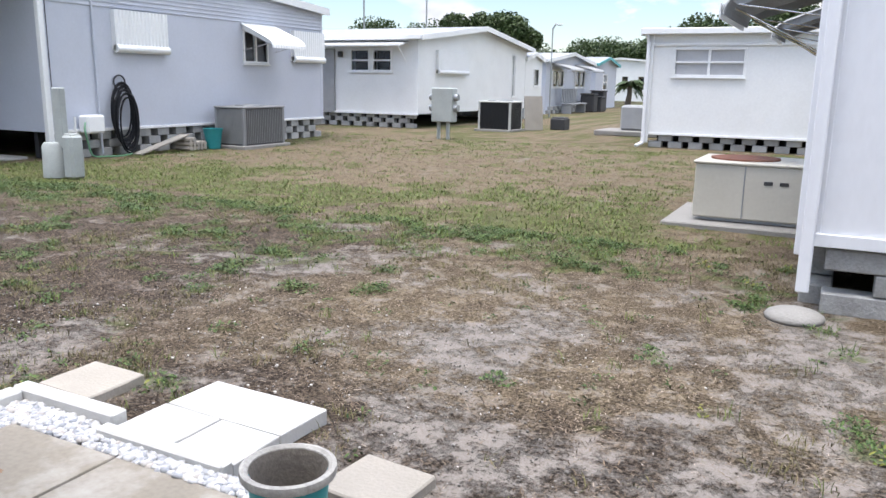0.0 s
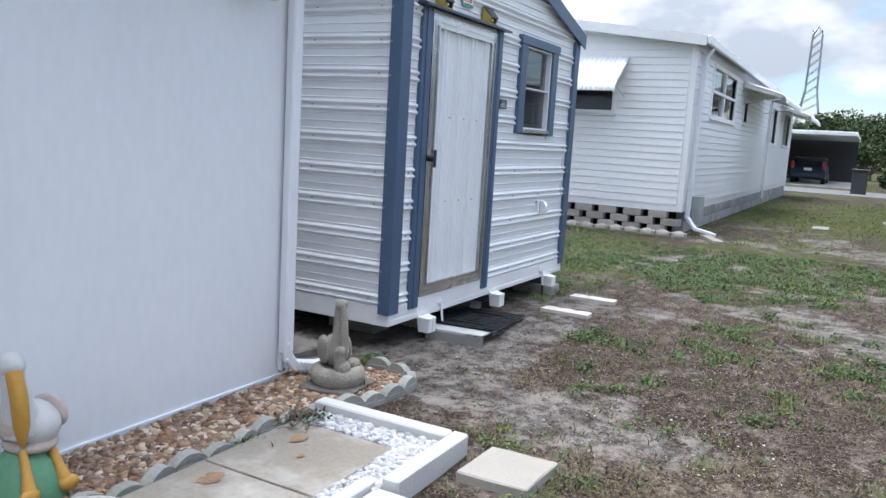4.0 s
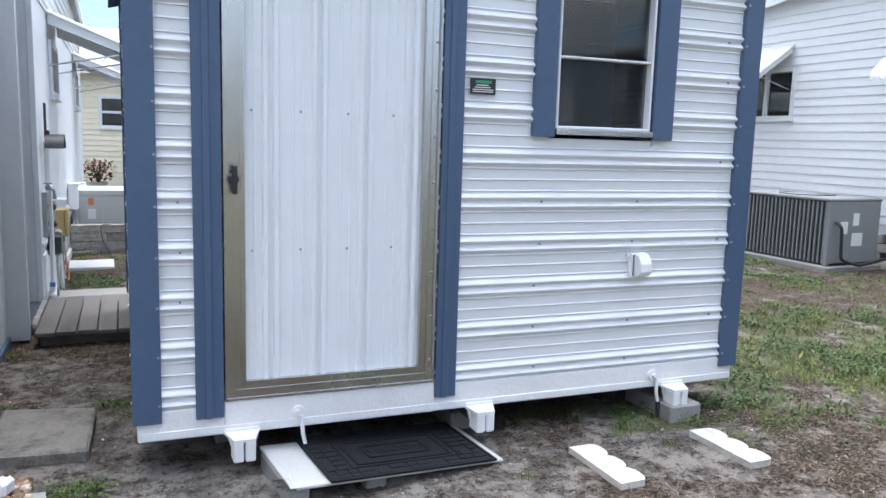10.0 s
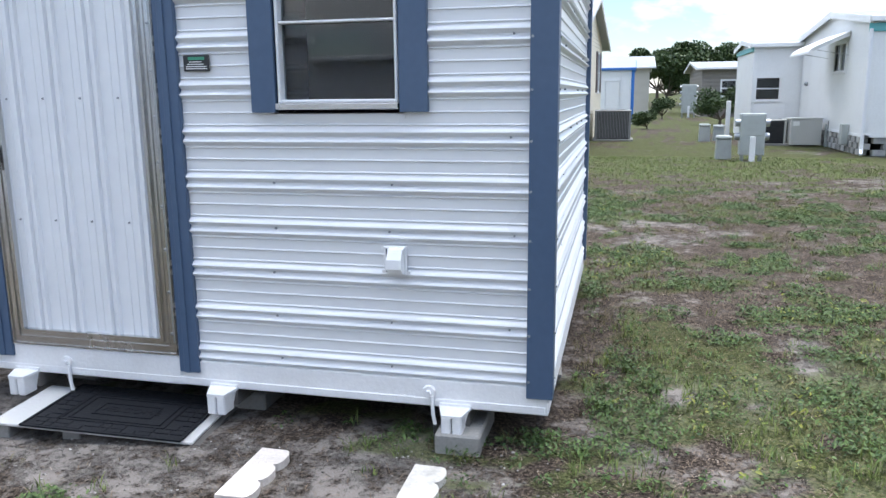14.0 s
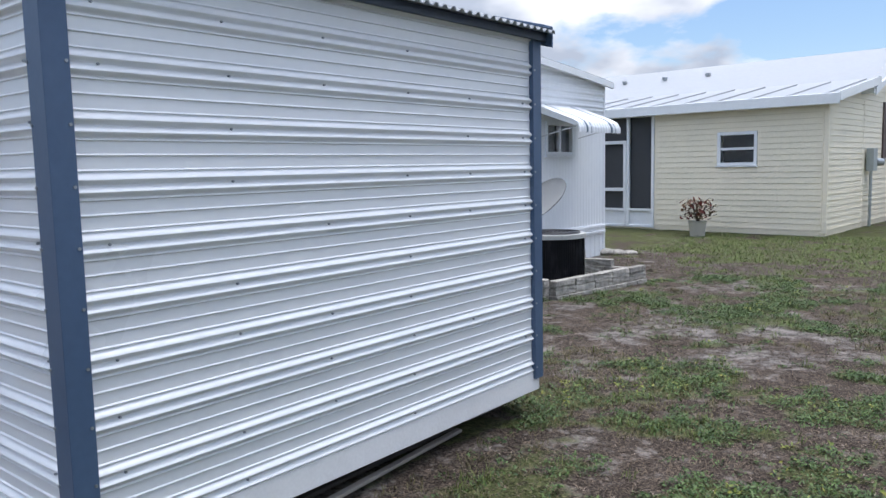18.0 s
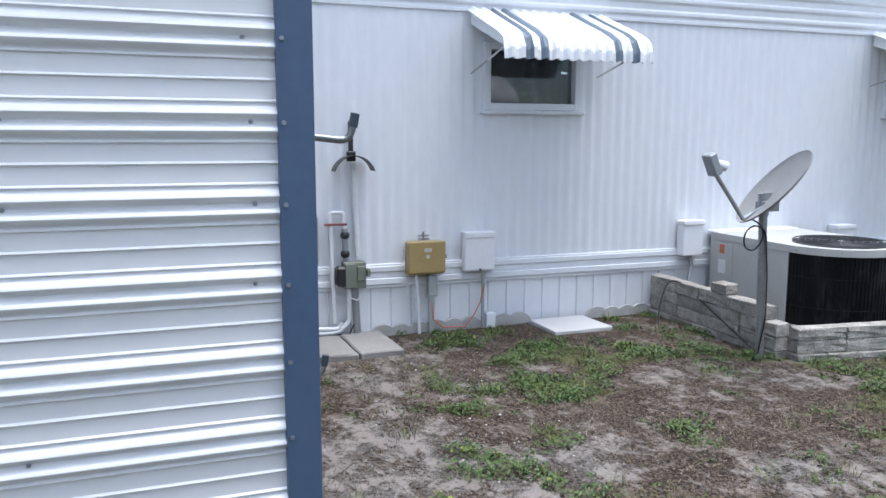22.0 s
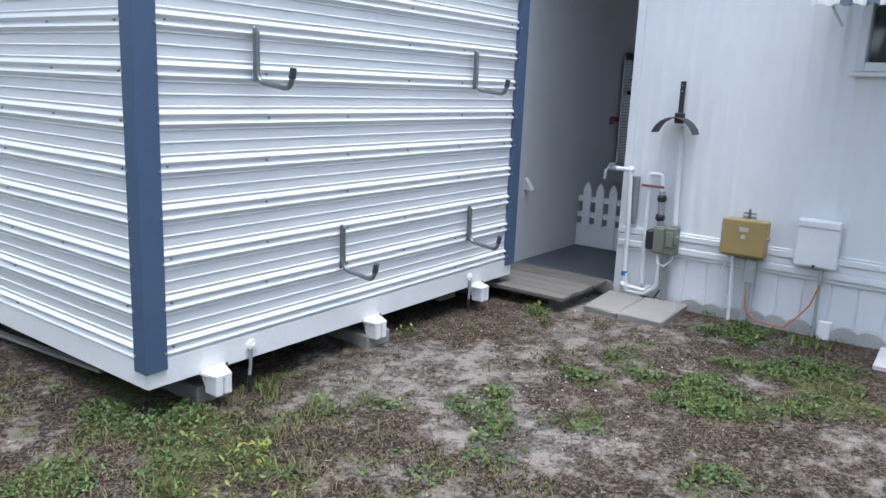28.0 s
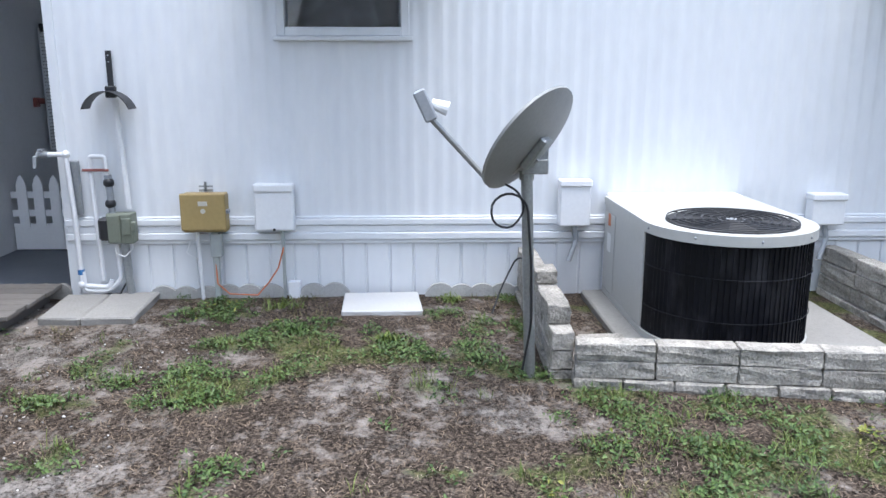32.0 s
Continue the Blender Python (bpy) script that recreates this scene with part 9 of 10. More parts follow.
# edging stones of the white neighbour
for i in range(17):
    y = 0.75 - 0.26 * i
    tagged(part("edging_stone", box(ball(B(), (-12.75, y, 0.03), 0.12, 2, (0.7, 1.0, 0.7)), (-12.8, y - 0.12, -0.03), (-12.7, y + 0.12, 0.08), 0.01), PAVER), "pale edging stone in front of the white house", "edging stone", "edging stones at the white house")
slab("splash_board", "pale board lying below the downspout", "board", [(-13.2, 1.0), (-12.4, 1.35), (-12.45, 1.5), (-13.25, 1.15)], 0.0, 0.05, PAVER, "", 0.004, 60)
for x, y in ((-17.3, 2.6), (-20.5, 3.9), (-24.2, 4.2)):
    slab("lawn_slab", "small flat slab set in the grass", "paving slab", [(x - 0.35, y - 0.15), (x + 0.35, y - 0.15), (x + 0.35, y + 0.15), (x - 0.35, y + 0.15)], -0.02, 0.03, CONCRETE, "slabs in the lawn", 0.005, 61)
for i in range(9):
    tagged(part("brick", box(B(), (-16.9 + 0.42 * i, 5.12, -0.02), (-16.5 + 0.42 * i, 5.32, 0.06), 0.008), BRICKRED), "red edging brick at the grey lean-to", "brick", "red edging bricks")


# ---- vehicles and far carports ----
def car(at, rz, paint_, kind, label):
    x, y = at
    ob = thing("parked_car", label, "car", (x, y, 0), rz)
    h = 1.75 if kind == "van" else 1.5
    sect = [(-2.3, 0.45), (-2.35, 0.75), (-2.2, 1.0), (-1.95 if kind == "van" else -1.6, h - 0.08), (-1.6 if kind == "van" else -1.0, h), (0.3, h), (1.1, 1.05), (2.2, 0.85), (2.35, 0.5), (2.3, 0.3), (-2.25, 0.3)]
    bm = prism(B(), [(a, -0.88, z) for a, z in sect], (0, 1.76, 0))
    bmesh.ops.bevel(bm, geom=bm.edges[:], offset=0.06, segments=2, affect="EDGES")
    part("body", bm, paint_, ob, local=True, smooth=40)
    part("rear_window", prism(B(), [(-2.18, -0.7, 1.08), (-2.18, 0.7, 1.08), (-1.99 if kind == "van" else -1.72, 0.62, h - 0.2), (-1.99 if kind == "van" else -1.72, -0.62, h - 0.2)], (-0.05, 0, 0)), CARGLASS, ob, local=True)
    for s in (-1, 1):
        part("side_window", prism(B(), [(-1.8, s * 0.885, 1.05), (0.9, s * 0.885, 1.05), (0.3, s * 0.885, h - 0.12), (-1.6, s * 0.885, h - 0.12)], (0, s * 0.006, 0)), CARGLASS, ob, local=True)
        part("tail_lamp", box(B(), (-2.36, s * 0.72, 0.85), (-2.2, s * 0.885, 1.25), 0.02), LAMPRED, ob, local=True)
        for a in (-1.45, 1.45):
            w = part("wheel", cyl(B(), (a, s * 0.68, 0.33), (a, s * 0.9, 0.33), 0.33, n=20), RUBBER, ob, local=True)
            part("rim", cyl(B(), (a, s * 0.89, 0.33), (a, s * 0.91, 0.33), 0.2, n=14), GALV, w, local=True)
    part("bumper", box(B(), (-2.42, -0.85, 0.38), (-2.3, 0.85, 0.62), 0.03), paint_, ob, local=True)
    part("licence_plate", box(B(), (-2.44, -0.2, 0.75), (-2.34, 0.2, 0.9), 0.01), STICKWHITE, ob, local=True)
    return ob


car((-51.0, 7.55), 180, CAROPAINT, "van", "white minivan parked under the carport across the street")
car((-50.0, 0.3), 180, CARNAVY, "suv", "dark blue car parked under the carport across the street")


def far_carport(x0, x1, y0, y1, label):
    ob = thing("carport", label, "carport", ((x0 + x1) / 2, (y0 + y1) / 2, 0))
    part("roof", box(B(), (x0, y0, 2.65), (x1, y1, 2.85), 0.02), WHITE, ob)
    for x in np.linspace(x0 + 0.1, x1 - 0.1, 4):
        for y in (y0 + 0.1,):
            part("post", box(B(), (x - 0.05, y - 0.05, 0), (x + 0.05, y + 0.05, 2.65), 0.005), WHITE, ob)
    part("slab", box(B(), (x0, y0, -0.03), (x1, y1, 0.02)), ROADMAT, ob)
    return ob


far_carport(-60.0, -45.0, 5.9, 11.0, "white carport across the street with a van inside")
far_carport(-57.0, -44.0, -2.0, 2.6, "white carport across the street with a dark car inside")
fh1 = house("neighbour_house", "pale house with dark windows across the street", -60.0, -45.5, 11.1, 19.0, 0.0, 2.7, ((0, 0.0), (0.4, 0.0)), 0.4, WHITE, ridge="x", rise=0.5, over=0.3, holes={"E": [(12.0, 15.0, 0.9, 2.2)]})
window(fh1, "E", -45.5, 12.0, 15.0, 0.9, 2.2, "twin", WHITE, 0.08)
# grey sheet put in to colour the van's carport as shaded
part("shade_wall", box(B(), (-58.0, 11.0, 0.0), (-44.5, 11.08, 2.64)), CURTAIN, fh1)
fh2 = house("neighbour_house", "white house behind the dark car", -62.0, -45.5, -11.0, -2.1, 0.0, 2.9, ((0, 0.0), (0.4, 0.0)), 0.4, WHITE, ridge="x", rise=0.6, over=0.3)
# charcoal sheets stand in for the shade around the dark car
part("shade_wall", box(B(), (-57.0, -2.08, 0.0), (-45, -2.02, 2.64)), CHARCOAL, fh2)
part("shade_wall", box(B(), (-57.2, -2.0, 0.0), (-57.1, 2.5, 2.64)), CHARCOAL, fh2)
for x0, y0, y1 in ((-85, 10, 17), (-84, -14, -6), (-110, 12, 20)):
    house("neighbour_house", "small pale house far down the street", x0, x0 + 12, y0, y1, 0.0, 2.8, ((0, 0.0), (0.5, 0.0)), 0.5, WHITE, ridge="x", rise=0.6, over=0.4)
tagged(part("waste_bin", box(box(B(), (-37.9, 2.7, 0), (-37.3, 3.3, 1.0), 0.04), (-37.95, 2.65, 1.0), (-37.25, 3.35, 1.08), 0.02), CHARCOAL), "dark grey wheeled bin by the street", "bin")


# ---- trees, palms, masts ----
def crown(name, label, at, rad, height, trunk, n=2600, leaf=0.32, seed=0, material=LEAFDARK, group=""):
    """A broad tree: tapered trunk with limbs, and clumps of small leaves with gaps."""
    rnd = random.Random(seed)
    ob = thing(name, label, "tree" if trunk > 0.6 else "shrub", at, group=group)
    c = Vector(at)
    bm = B()
    tube(bm, [c, c + Z * trunk * 0.6, c + Z * trunk * 1.1], [rad * 0.07, rad * 0.055, rad * 0.04], 8)
    clumps = []
    for i in range(11):
        a, e = rnd.uniform(0, 6.28), rnd.uniform(0.1, 1.0)
        p = c + Vector((math.cos(a) * rad * rnd.uniform(0.35, 0.8), math.sin(a) * rad * rnd.uniform(0.35, 0.8), trunk + (height - trunk) * (0.25 + 0.6 * e)))
        clumps.append((p, rad * rnd.uniform(0.3, 0.5)))
        tube(bm, [c + Z * trunk, c * 0.4 + p * 0.6 - Z * 0.1 * rad, p], [rad * 0.035, rad * 0.02, rad * 0.008], 6)
    part("trunk", bm, BARK, ob, smooth=60)
    r2 = np.random.RandomState(seed)
    k = r2.choice(len(clumps), n)
    cp = np.array([clumps[i][0][:] for i in k])
    cr = np.array([clumps[i][1] for i in k])
    v = r2.normal(size=(n, 3))
    v /= np.linalg.norm(v, axis=1)[:, None]
    p = cp + v * (cr * (0.45 + 0.6 * r2.rand(n)))[:, None] * np.array([1, 1, 0.75])
    a, b = r2.normal(size=(n, 3)), r2.normal(size=(n, 3))
    a /= np.linalg.norm(a, axis=1)[:, None]
    b -= (a * b).sum(1)[:, None] * a
    b /= np.linalg.norm(b, axis=1)[:, None]
    s = (leaf * (0.5 + r2.rand(n)))[:, None]
    co = np.stack([p - a * s, p + b * s * 0.55, p + a * s, p - b * s * 0.55], 1).reshape(-1, 3) - np.array(at)
    lf = mesh_from("crown", co, np.arange(4 * n).reshape(-1, 4), material)
    lf.parent = ob
    return ob


def palm(at, h, seed=0, fronds=20, L=2.2):
    rnd = random.Random(seed)
    ob = thing("palm_tree", "tall palm with drooping feathered fronds", "palm", at)
    c = Vector(at)
    part("trunk", tube(B(), [c, c + Vector((0.1, 0, h * 0.5)), c + Vector((0.05, 0.1, h))], [0.22, 0.16, 0.14], 10), BARK, ob, smooth=60)
    top = c + Vector((0.05, 0.1, h))
    for i in range(fronds):
        a, up = i * 2.4, rnd.uniform(-0.2, 1.0)
        d = Vector((math.cos(a), math.sin(a), 0))
        bm = B()
        prev = None
        for k in range(15):
            t = k / 14
            q = top + d * L * t + Z * (up * L * t - 0.95 * L * t * t)
            side = Vector((-d.y, d.x, 0))
            if k:
                for s in (-1, 1):
                    w = 0.45 * math.sin(math.pi * min(t + 0.08, 1)) + 0.08
                    tip = q + side * s * w + d * 0.2 - Z * 0.22
                    for j in (0.0, 0.34, 0.67):
                        b0 = prev + (q - prev) * j
                        bm.faces.new([bm.verts.new(b0), bm.verts.new(b0 + d * 0.07), bm.verts.new(tip - (q - b0))])
            prev = q
        part("frond", bm, LEAFPALM, ob)
    return ob


rnd = random.Random(77)
for i, (dx, dy, dist, r, h) in enumerate(((-0.40, 0.915, 95, 4.6, 9.8), (-0.43, 0.903, 98, 4.2, 9.4), (-0.372, 0.928, 100, 3.0, 8.0), (-0.50, 0.866, 120, 8, 9.2), (-0.27, 0.963, 120, 8, 7), (-0.32, 0.947, 140, 9, 7.8), (-0.22, 0.975, 110, 7, 6.5), (-0.098, 0.991, 90, 8, 9.6), (-0.15, 0.985, 105, 8, 8.0), (-0.03, 1.0, 80, 7, 9),
                                         (-0.999, -0.034, 95, 5.0, 5.4), (-0.998, -0.01, 120, 8, 6.2), (-0.998, 0.03, 150, 9, 6.8), (-0.997, 0.06, 130, 8, 6.2), (-0.999, 0.01, 180, 11, 8), (-0.995, 0.10, 160, 9, 6.4), (-0.98, 0.18, 150, 9, 6),
                                         (-0.165, -0.986, 95, 4.2, 7.2), (-0.20, -0.98, 98, 4.5, 6.9), (-0.112, -0.994, 100, 3.8, 7.4), (-0.138, -0.99, 84, 3.0, 5.0), (0.02, -1.0, 130, 9, 6.5), (0.08, -0.99, 130, 9, 7), (0.99, 0.13, 31, 3.6, 7.5), (0.998, 0.06, 55, 5, 8), (0.93, 0.2, 70, 7, 8), (0.96, 0.05, 75, 8, 8), (0.98, -0.1, 80, 7, 8))):
    crown("tree", "broad dark green tree beyond the houses", (dx * dist, dy * dist, 0), r, h, h * 0.25, 16000, 0.20, i, group="trees beyond the houses")
for i, (x, y, r, h) in enumerate(((-74, 6.0, 2.2, 3.2), (-43, 4.8, 0.8, 1.3), (-41.8, 4.2, 0.5, 0.9), (-66, 3.4, 2.0, 3.0), (-11.7, -34.5, 1.2, 1.9), (-9.5, -44.0, 0.8, 1.2), (-14.2, -46.5, 0.9, 1.4), (-20.3, 4.95, 0.3, 0.8), (-25.5, 4.95, 0.3, 0.8), (-23.0, 4.95, 0.28, 0.4), (20.0, 2.2, 0.75, 1.15), (20.3, 0.95, 0.6, 1.1), (-8.3, -30.6, 0.6, 0.8))):
    crown("shrub", "leafy green garden shrub", (x, y, 0), r, h, h * 0.15, int(1500 + 900 * r), 0.04 + 0.03 * r, 40 + i, group="garden shrubs")
palm((14.0, 3.34, 0), 7.6, 1, 40, 2.2)
palm((19.0, -2.6, 0), 5.2, 6, 26, 2.2)
palm((-21.0, -29.0, 0), 4.9, 2, 34, 1.5)
palm((-75, 11.5, 0), 6.3, 3, 20, 2.6)
palm((-78, 11.0, 0), 5.6, 4, 20, 2.4)
palm((-13.0, 52.0, 0), 1.5, 5, 18, 0.9)
tw = thing("lattice_mast", "tall steel lattice pylon in the distance", "pylon", (-160, -8.0, 0))
for sx in (-1, 1):
    for sy in (-1, 1):
        part("leg", tube(B(), [(-160 + sx * 3.2, -8 + sy * 3.2, 0), (-160 + sx * 1.0, -8 + sy * 1.0, 14), (-160 + sx * 0.8, -8 + sy * 0.8, 24), (-160, -8, 25.5)], 0.13, 5), GALV, tw)
for i in range(15):
    z0, z1 = i * 1.65, (i + 1) * 1.65
    f = lambda z: 3.2 - 2.2 * z / 14 if z < 14 else 1.0 - 0.2 * (z - 14) / 10
    for s in (-1, 1):
        bm = tube(tube(B(), [(-160 - f(z0), -8 + s * f(z0), z0), (-160 + f(z1), -8 + s * f(z1), z1)], 0.07, 4), [(-160 + s * f(z0), -8 - f(z0), z0), (-160 + s * f(z1), -8 + f(z1), z1)], 0.07, 4)
        part("brace", bm, GALV, tw)
for i, (x, y, h, a) in enumerate(((-30.0, 46.2, 7.2, 0.9), (-26.5, 48.7, 9.0, 0.0), (-11.0, 31.0, 3.55, 0.22), (-38.5, -6.0, 6.5, 1.2))):
    lp = thing("street_lamp" if a else "utility_pole", "slim grey pole above the roofs", "pole", (x, y, 0))
    part("pole", tube(B(), [(x, y, 0), (x, y, h)], 0.06 if h > 5 else 0.03, 8), GALV, lp)
    if a:
        part("bracket", tube(B(), [(x, y, h), (x + a * 0.6, y, h + 0.2), (x + a, y, h + 0.18)], 0.035), GALV, lp)
        part("lamp_head", ball(B(), (x + a + 0.08, y, h + 0.15), 0.2 if h > 5 else 0.09, 2, (1.4, 0.7, 0.4)), PEDGREY, lp, smooth=60)
an = thing("roof_aerial", "small television aerial on the home's roof", "aerial", (-1.5, -8.3, 3.2))
part("mast", tube(B(), [(-1.5, -8.3, 3.15), (-1.5, -8.3, 3.75)], 0.012, 6), STEEL, an)
for k in range(3):
    part("rod", tube(B(), [(-1.7, -8.5 + 0.04 * k, 3.72 - 0.1 * k), (-1.3, -8.1 + 0.04 * k, 3.72 - 0.1 * k)], 0.006, 5), STEEL, an)


# ---- weeds, grass and litter on the sand ----
KEEP_OUT = [(-7.0, -4.2, -2.0, 0.65), (-3.30, -0.9, -1.9, 0.57), (-3.46, 6.1, -10.3, -1.87), (-2.95, -0.4, 1.1, 1.93), (-2.34, -1.7, 1.8, 2.43), (-3.02, -2.66, 2.0, 2.35), (-1.43, -1.09, 1.85, 2.17), (-3.70, -1.2, 0.5, 1.26),
            (-5.66, -4.55, 0.6, 1.2), (-4.08, -3.44, -3.36, -2.7), (-3.94, -3.47, -5.12, -4.57), (-4.24, -3.4, -2.7, -1.5), (-5.1, -3.4, -8.0, -5.75), (-3.9, -3.44, -0.23, 0.45), (-31.5, -13.2, -8.85, 0.65), (-17.1, -13.0, 5.3, 8.3),
            (-26, -11.3, 8.1, 15.8), (-0.2, 9, 5.0, 14), (-1.65, -0.2, 7.6, 9.1), (-11.25, -10.3, 11.6, 13.1), (-6.06, -5.9, 1.05, 1.5), (-6.74, -6.6, 1.05, 1.5), (-12.8, -11.7, -4.3, -2.6), (-24, -12.8, -24, -16.1), (-5.9, 12, -25, -15.2), (-30, -12, 5.0, 8.3)]


def free(x, y):
    ok = np.ones(len(x), bool)
    for a, b, c, d in KEEP_OUT:
        ok &= ~((x > a) & (x < b) & (y > c) & (y < d))
    return ok


def scatter(count, region, weight, seed):
    """Random places in boxes (x0, x1, y0, y1, share), kept by weight."""
    r = np.random.RandomState(seed)
    xs, ys = [], []
    for a, b, c, d, share in region:
        n = int(count * share)
        xs.append(a + (b - a) * r.rand(n))
        ys.append(c + (d - c) * r.rand(n))
    x, y = np.concatenate(xs), np.concatenate(ys)
    keep = free(x, y) & (r.rand(len(x)) < weight(x, y))
    return x[keep], y[keep], r


def blades(name, label, x, y, r, length, width, lean, material, lie=0.0, cat="grass"):
    """Thin curved blades, two quads each."""
    n = len(x)
    z = height_at(x, y) - 0.004
    a = r.rand(n) * 6.283
    L = length * (0.5 + 0.9 * r.rand(n))
    out = lean * (0.3 + r.rand(n)) + lie
    d = np.stack([np.cos(a), np.sin(a)], 1)
    s = np.stack([-np.sin(a), np.cos(a)], 1) * (width * (0.6 + 0.7 * r.rand(n)))[:, None] / 2
    up = 1 / np.sqrt(1 + out ** 2)
    co = np.zeros((n, 5, 3))
    base = np.stack([x, y], 1)
    for k, (t, w) in enumerate(((0.0, 0.8), (0.55, 1.0))):
        c = base + d * (L * out * up * t ** 1.4)[:, None]
        co[:, 2 * k, :2], co[:, 2 * k + 1, :2] = c - s * w, c + s * w
        co[:, 2 * k, 2] = co[:, 2 * k + 1, 2] = z + L * up * t
    co[:, 4, :2] = base + d * (L * out * up)[:, None]
    co[:, 4, 2] = z + L * up * (1.0 - 0.25 * np.minimum(out, 1.5))
    i = np.arange(n)[:, None] * 5
    tri = np.concatenate([i + np.array([0, 1, 3]), i + np.array([0, 3, 2]), i + np.array([2, 3, 4])], 1).reshape(-1, 3)
    return tagged(mesh_from(name, co.reshape(-1, 3), tri, material), label, cat, kind="stuff")


def leaflets(name, label, x, y, r, size, height, material):
    """Small rounded leaves held flat on the weeds."""
    n = len(x)
    z = height_at(x, y) + height * (0.25 + 1.1 * green_at(x, y)) * r.rand(n) ** 0.7
    a = r.rand(n) * 6.283
    s = size * (0.5 + 0.8 * r.rand(n))
    tx, ty = (r.rand(n) - 0.5) * 1.7, (r.rand(n) - 0.5) * 1.7
    shape = np.array([(-0.6, 0.0, 0.0), (-0.15, 0.26, 0.12), (0.3, 0.22, 0.10), (0.65, 0.0, 0.0), (0.3, -0.22, 0.10), (-0.15, -0.26, 0.12)])
    px, py = shape[None, :, 0] * s[:, None], shape[None, :, 1] * s[:, None]
    wx, wy = px * np.cos(a)[:, None] - py * np.sin(a)[:, None], px * np.sin(a)[:, None] + py * np.cos(a)[:, None]
    wz = wx * tx[:, None] + wy * ty[:, None] + shape[None, :, 2] * s[:, None]
    co = np.stack([x[:, None] + wx, y[:, None] + wy, z[:, None] + wz], -1).reshape(-1, 3)
    i = np.arange(n)[:, None] * 6
    q = np.concatenate([i + np.array([0, 1, 2, 3]), i + np.array([0, 3, 4, 5])], 1).reshape(-1, 4)
    return tagged(mesh_from(name, co, q, material), label, "weeds", kind="stuff")


def around(x, y, r, k, spread_):
    n = len(x)
    a, q = r.rand(n * k) * 6.283, spread_ * np.sqrt(r.rand(n * k))
    return np.repeat(x, k) + q * np.cos(a), np.repeat(y, k) + q * np.sin(a)


DEAD = leaf_mat("dead_grass", (0.025, 0.017, 0.012), (0.22, 0.165, 0.115), 0.8)
WEED = leaf_mat("weed_leaves", (0.022, 0.052, 0.012), (0.098, 0.155, 0.042), 0.5)
STRAW = leaf_mat("pale_straw", (0.16, 0.115, 0.085), (0.46, 0.38, 0.31), 0.8)
WEEDY = leaf_mat("yellowing_weeds", (0.10, 0.14, 0.02), (0.22, 0.22, 0.04), 0.5)
BLADE = leaf_mat("green_blades", (0.05, 0.09, 0.017), (0.175, 0.215, 0.055), 0.5)
OLIVE = leaf_mat("olive_blades", (0.06, 0.063, 0.024), (0.19, 0.165, 0.075), 0.7)
TWIG = leaf_mat("litter", (0.06, 0.045, 0.035), (0.22, 0.17, 0.13), 0.9)
NORTH, WESTY, SOUTH = (-11.5, 1.2, 0.6, 6.5), (-12.6, -7.15, -9.0, 0.6), (-7.15, -3.46, -9.0, -2.1)
GAP = (-4.2, -3.3, -2.0, 0.6)
REGION = [(*NORTH, 0.5), (*WESTY, 0.32), (*SOUTH, 0.18), (*GAP, 0.015)]
FARREG = [(-12.5, 0.5, 6.0, 17.0, 0.5), (-12.6, -3.5, -15.5, -8.5, 0.3), (-31, -12.5, 0.8, 5.2, 0.2)]
clear = lambda x, y: 1 - sand_at(x, y)
patch = lambda x, y: step(0.1, 0.75, green_at(x, y))

x, y, r = scatter(420000, REGION, lambda x, y: 0.10 + 0.90 * clear(x, y) * (1 - 0.6 * patch(x, y)) * (0.35 + 0.65 * step(0.4, 0.6, fbm(x, y, 0.3, 211, 3))), 1)
blades("dead_grass", "short dead brown grass and thatch over the sand", x, y, r, 0.038, 0.004, 1.6, DEAD, lie=1.0)
x, y, r = scatter(70000, REGION, lambda x, y: 0.015 * clear(x, y) + patch(x, y) * (0.2 + 0.8 * step(0.35, 0.5, vnoise(x, y, 0.5, 77))), 2)
x, y = around(x, y, r, 14, 0.055)
leaflets("clover_weeds", "patches of small round-leaved green weeds", x, y, r, 0.0165, 0.034, WEED)
x, y, r = scatter(5200, REGION, lambda x, y: patch(x, y) * step(0.62, 0.75, vnoise(x, y, 0.8, 133)), 3)
x, y = around(x, y, r, 8, 0.05)
leaflets("yellow_weeds", "yellow-green weeds among the grass", x, y, r, 0.02, 0.05, WEEDY)
x, y, r = scatter(12000, REGION, lambda x, y: 0.03 + 0.9 * patch(x, y) * step(0.42, 0.62, vnoise(x, y, 0.5, 55)), 4)
x, y = around(x, y, r, 13, 0.045)
blades("grass_tufts", "tufts of thin green grass in the yard", x, y, r, 0.07, 0.0035, 0.8, BLADE)
x, y, r = scatter(16000, REGION, lambda x, y: (0.06 + 0.9 * clear(x, y)) * step(0.5, 0.7, vnoise(x, y, 0.6, 99)), 5)
x, y = around(x, y, r, 12, 0.05)
blades("dry_tufts", "olive and brown half-dry grass tufts", x, y, r, 0.05, 0.0035, 1.1, OLIVE)
x, y, r = scatter(12000, REGION, lambda x, y: 0.3 + 0.0 * x, 6)
blades("litter", "bits of twig and leaf litter on the sand", x, y, r, 0.03, 0.005, 3.0, TWIG, lie=3.0, cat="litter")
x, y, r = scatter(220000, REGION, lambda x, y: 0.04 + (0.6 + 0.4 * step(1.8, 2.6, y) * step(-5.0, -3.5, x)) * clear(x, y) * (1 - 0.5 * patch(x, y)) * np.maximum(step(0.42, 0.6, fbm(x, y, 0.4, 231, 3)), 0.7 * step(1.8, 2.6, y) * step(-5.0, -3.5, x)), 16)
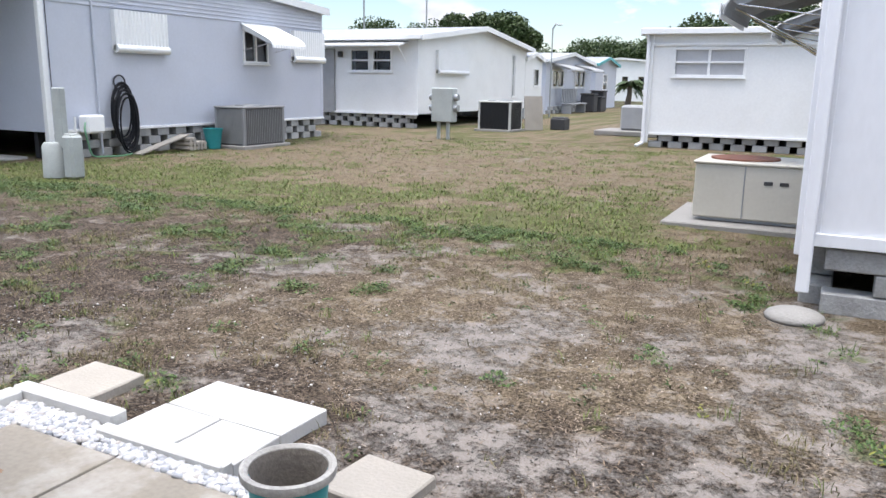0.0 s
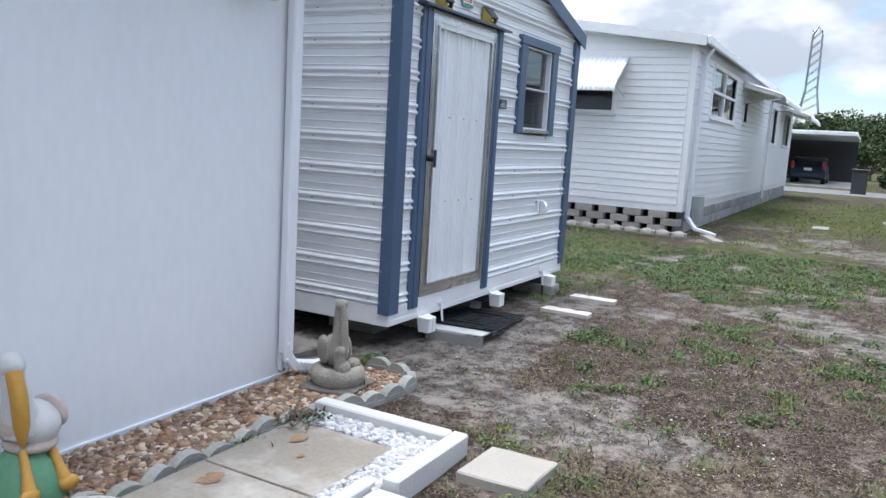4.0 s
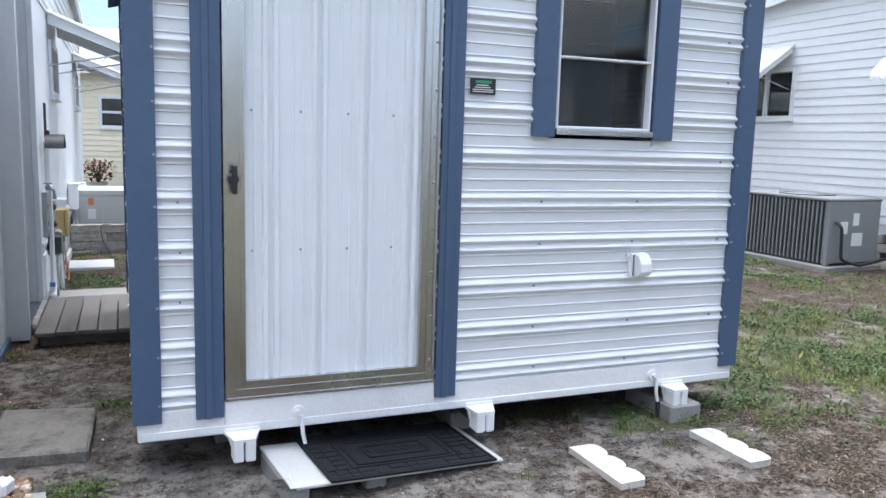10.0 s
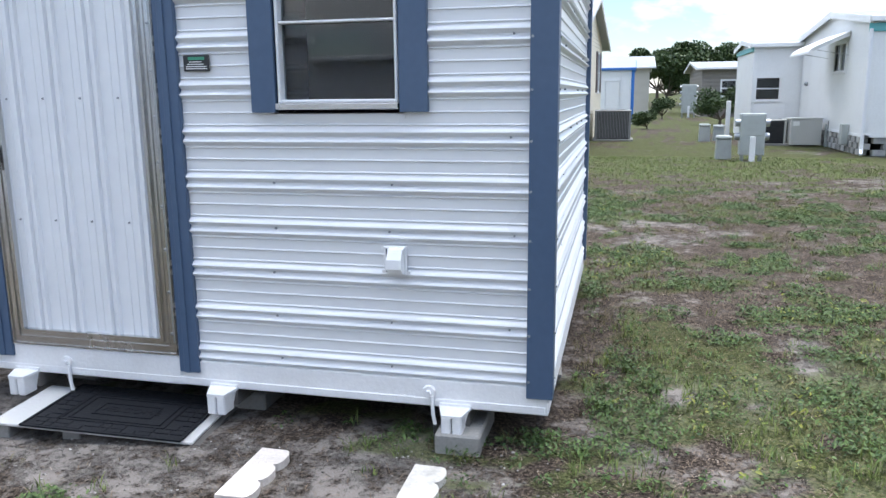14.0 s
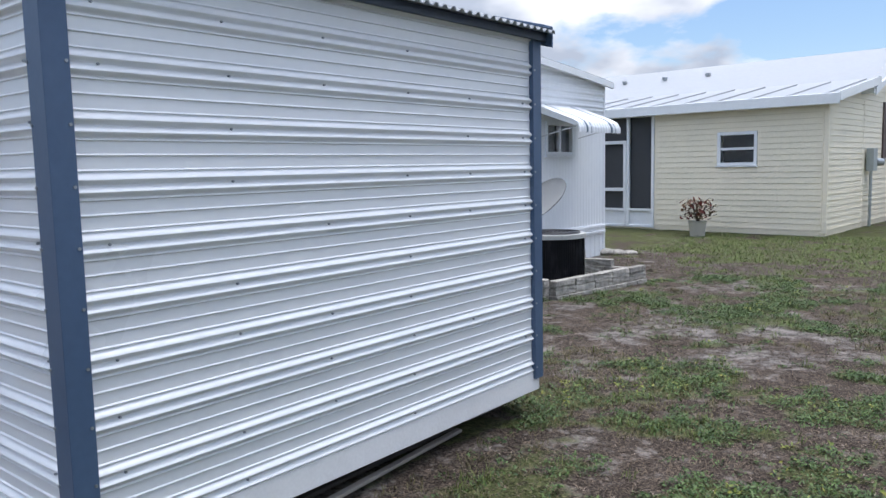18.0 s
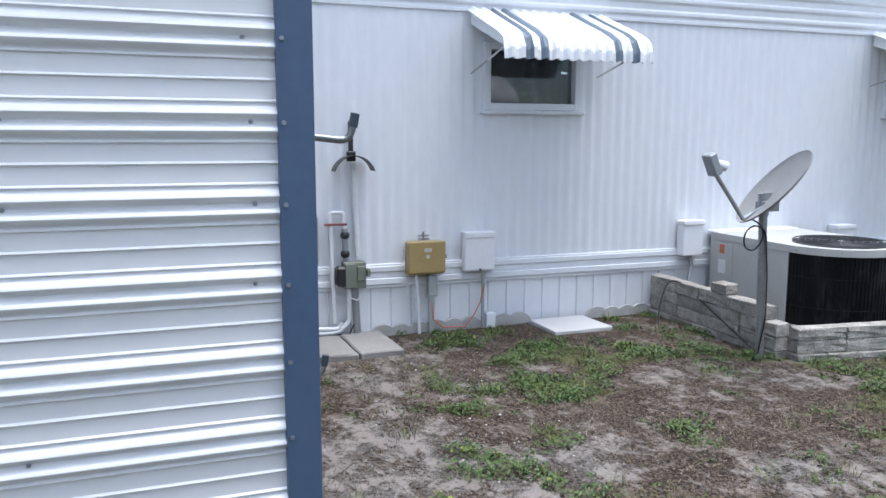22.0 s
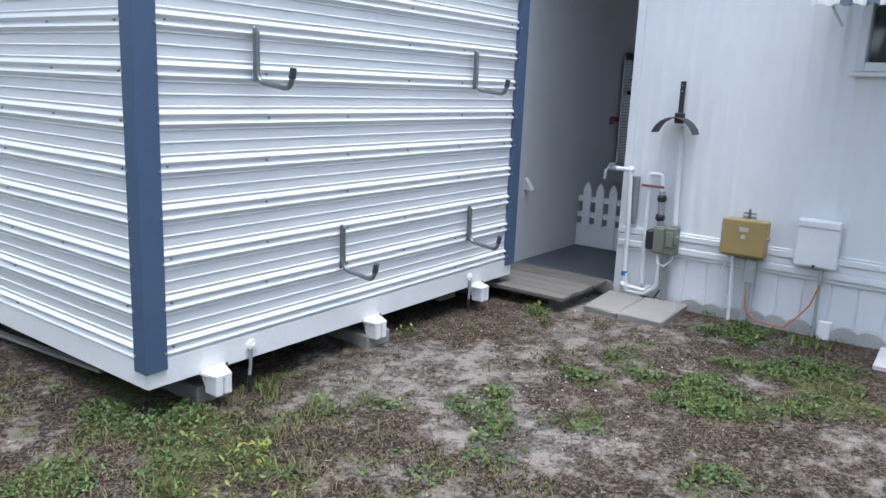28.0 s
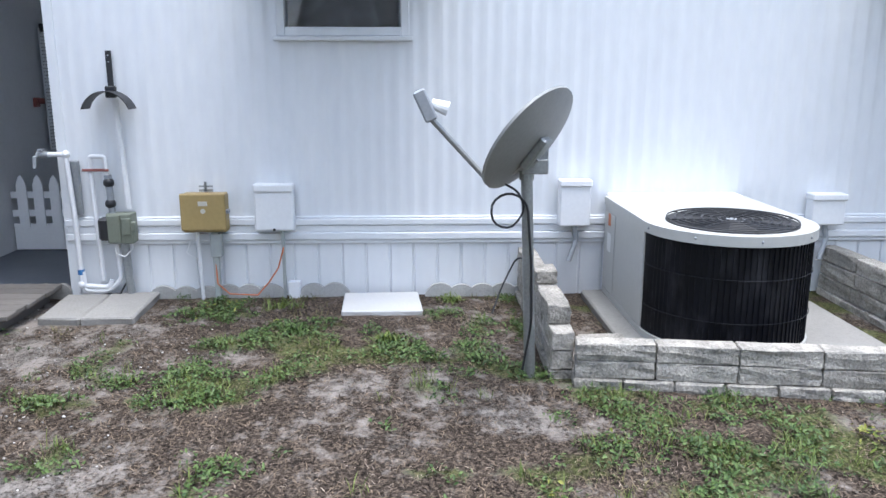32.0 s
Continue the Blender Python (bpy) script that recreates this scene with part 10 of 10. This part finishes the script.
blades("straw_bits", "pale broken straw lying on the dead grass", x, y, r, 0.034, 0.0028, 2.2, STRAW, lie=2.4, cat="litter")
x, y, r = scatter(34000, FARREG, lambda x, y: 0.10 + 0.9 * patch(x, y), 7)
x, y = around(x, y, r, 5, 0.09)
blades("lawn_grass", "green lawn grass further off", x, y, r, 0.055, 0.007, 1.1, BLADE)
x, y, r = scatter(60000, FARREG, lambda x, y: 0.6 * clear(x, y), 8)
blades("dry_lawn", "dry brown grass further off", x, y, r, 0.05, 0.008, 1.5, DEAD, lie=0.6)
pebbles("sand_grit", "small pebbles and shell grit on the bare sand", [(-7.2, -3.8, 0.8, 3.2), (-6.2, -3.7, -3.9, -2.2), (-4.05, -3.35, -1.5, 0.5), (-4.0, -0.3, 2.0, 4.0)], 4200, 0.006, island_mat("grit", [(0.0, (0.10, 0.09, 0.08)), (0.6, (0.2, 0.185, 0.17)), (0.93, (0.36, 0.34, 0.32)), (1.0, (0.75, 0.73, 0.7))]), 0.0, 9)
# larger weeds that stand alone
for i, (x, y) in enumerate(((-3.28, 1.0), (-3.6, -5.3), (-4.25, -4.35), (-4.4, -4.9), (-2.4, 1.12), (-3.7, -4.2))):
    cl = thing("weed_clump", "single clump of green weed on the ground", "weed", (x, y, 0), group="single weed clumps")
    random.seed(i)
    n = 90
    leaves_from("leaves", [(x + random.gauss(0, 0.04), y + random.gauss(0, 0.04), height_at(np.array([x]), np.array([y]))[0] + (0.03 if y > 0 else 0.0)) for _ in range(n)], [(random.uniform(-1, 1), random.uniform(-1, 1), random.uniform(0.3, 1.6)) for _ in range(n)], 0.09, 0.008, BLADE if i % 2 else WEED, cl, 0.4)


# ---- the open block bases, block by block ----
for parent, p0, p1, courses, length, gap, tall, z0, deep, material in LATTICE:
    run = (p1 - p0).length
    d = (p1 - p0).normalized()
    ang = math.atan2(d.y, d.x)
    me = block_mesh(length - 0.008, deep, tall - 0.006)
    me.materials.append(material)
    root = ROOTS[parent]
    step_ = length + gap
    for c in range(courses):
        off = (step_ / 2) * (c % 2)
        n = int((run - off) // step_) + 1
        for i in range(n):
            a = off + i * step_ + length / 2
            if a + length / 2 > run + 0.02:
                continue
            b = new("block", me)
            b.parent = parent
            p = p0 + d * a
            b.matrix_basis = root @ pose(p.x, p.y, z0 + c * tall, 0, 0, math.degrees(ang))
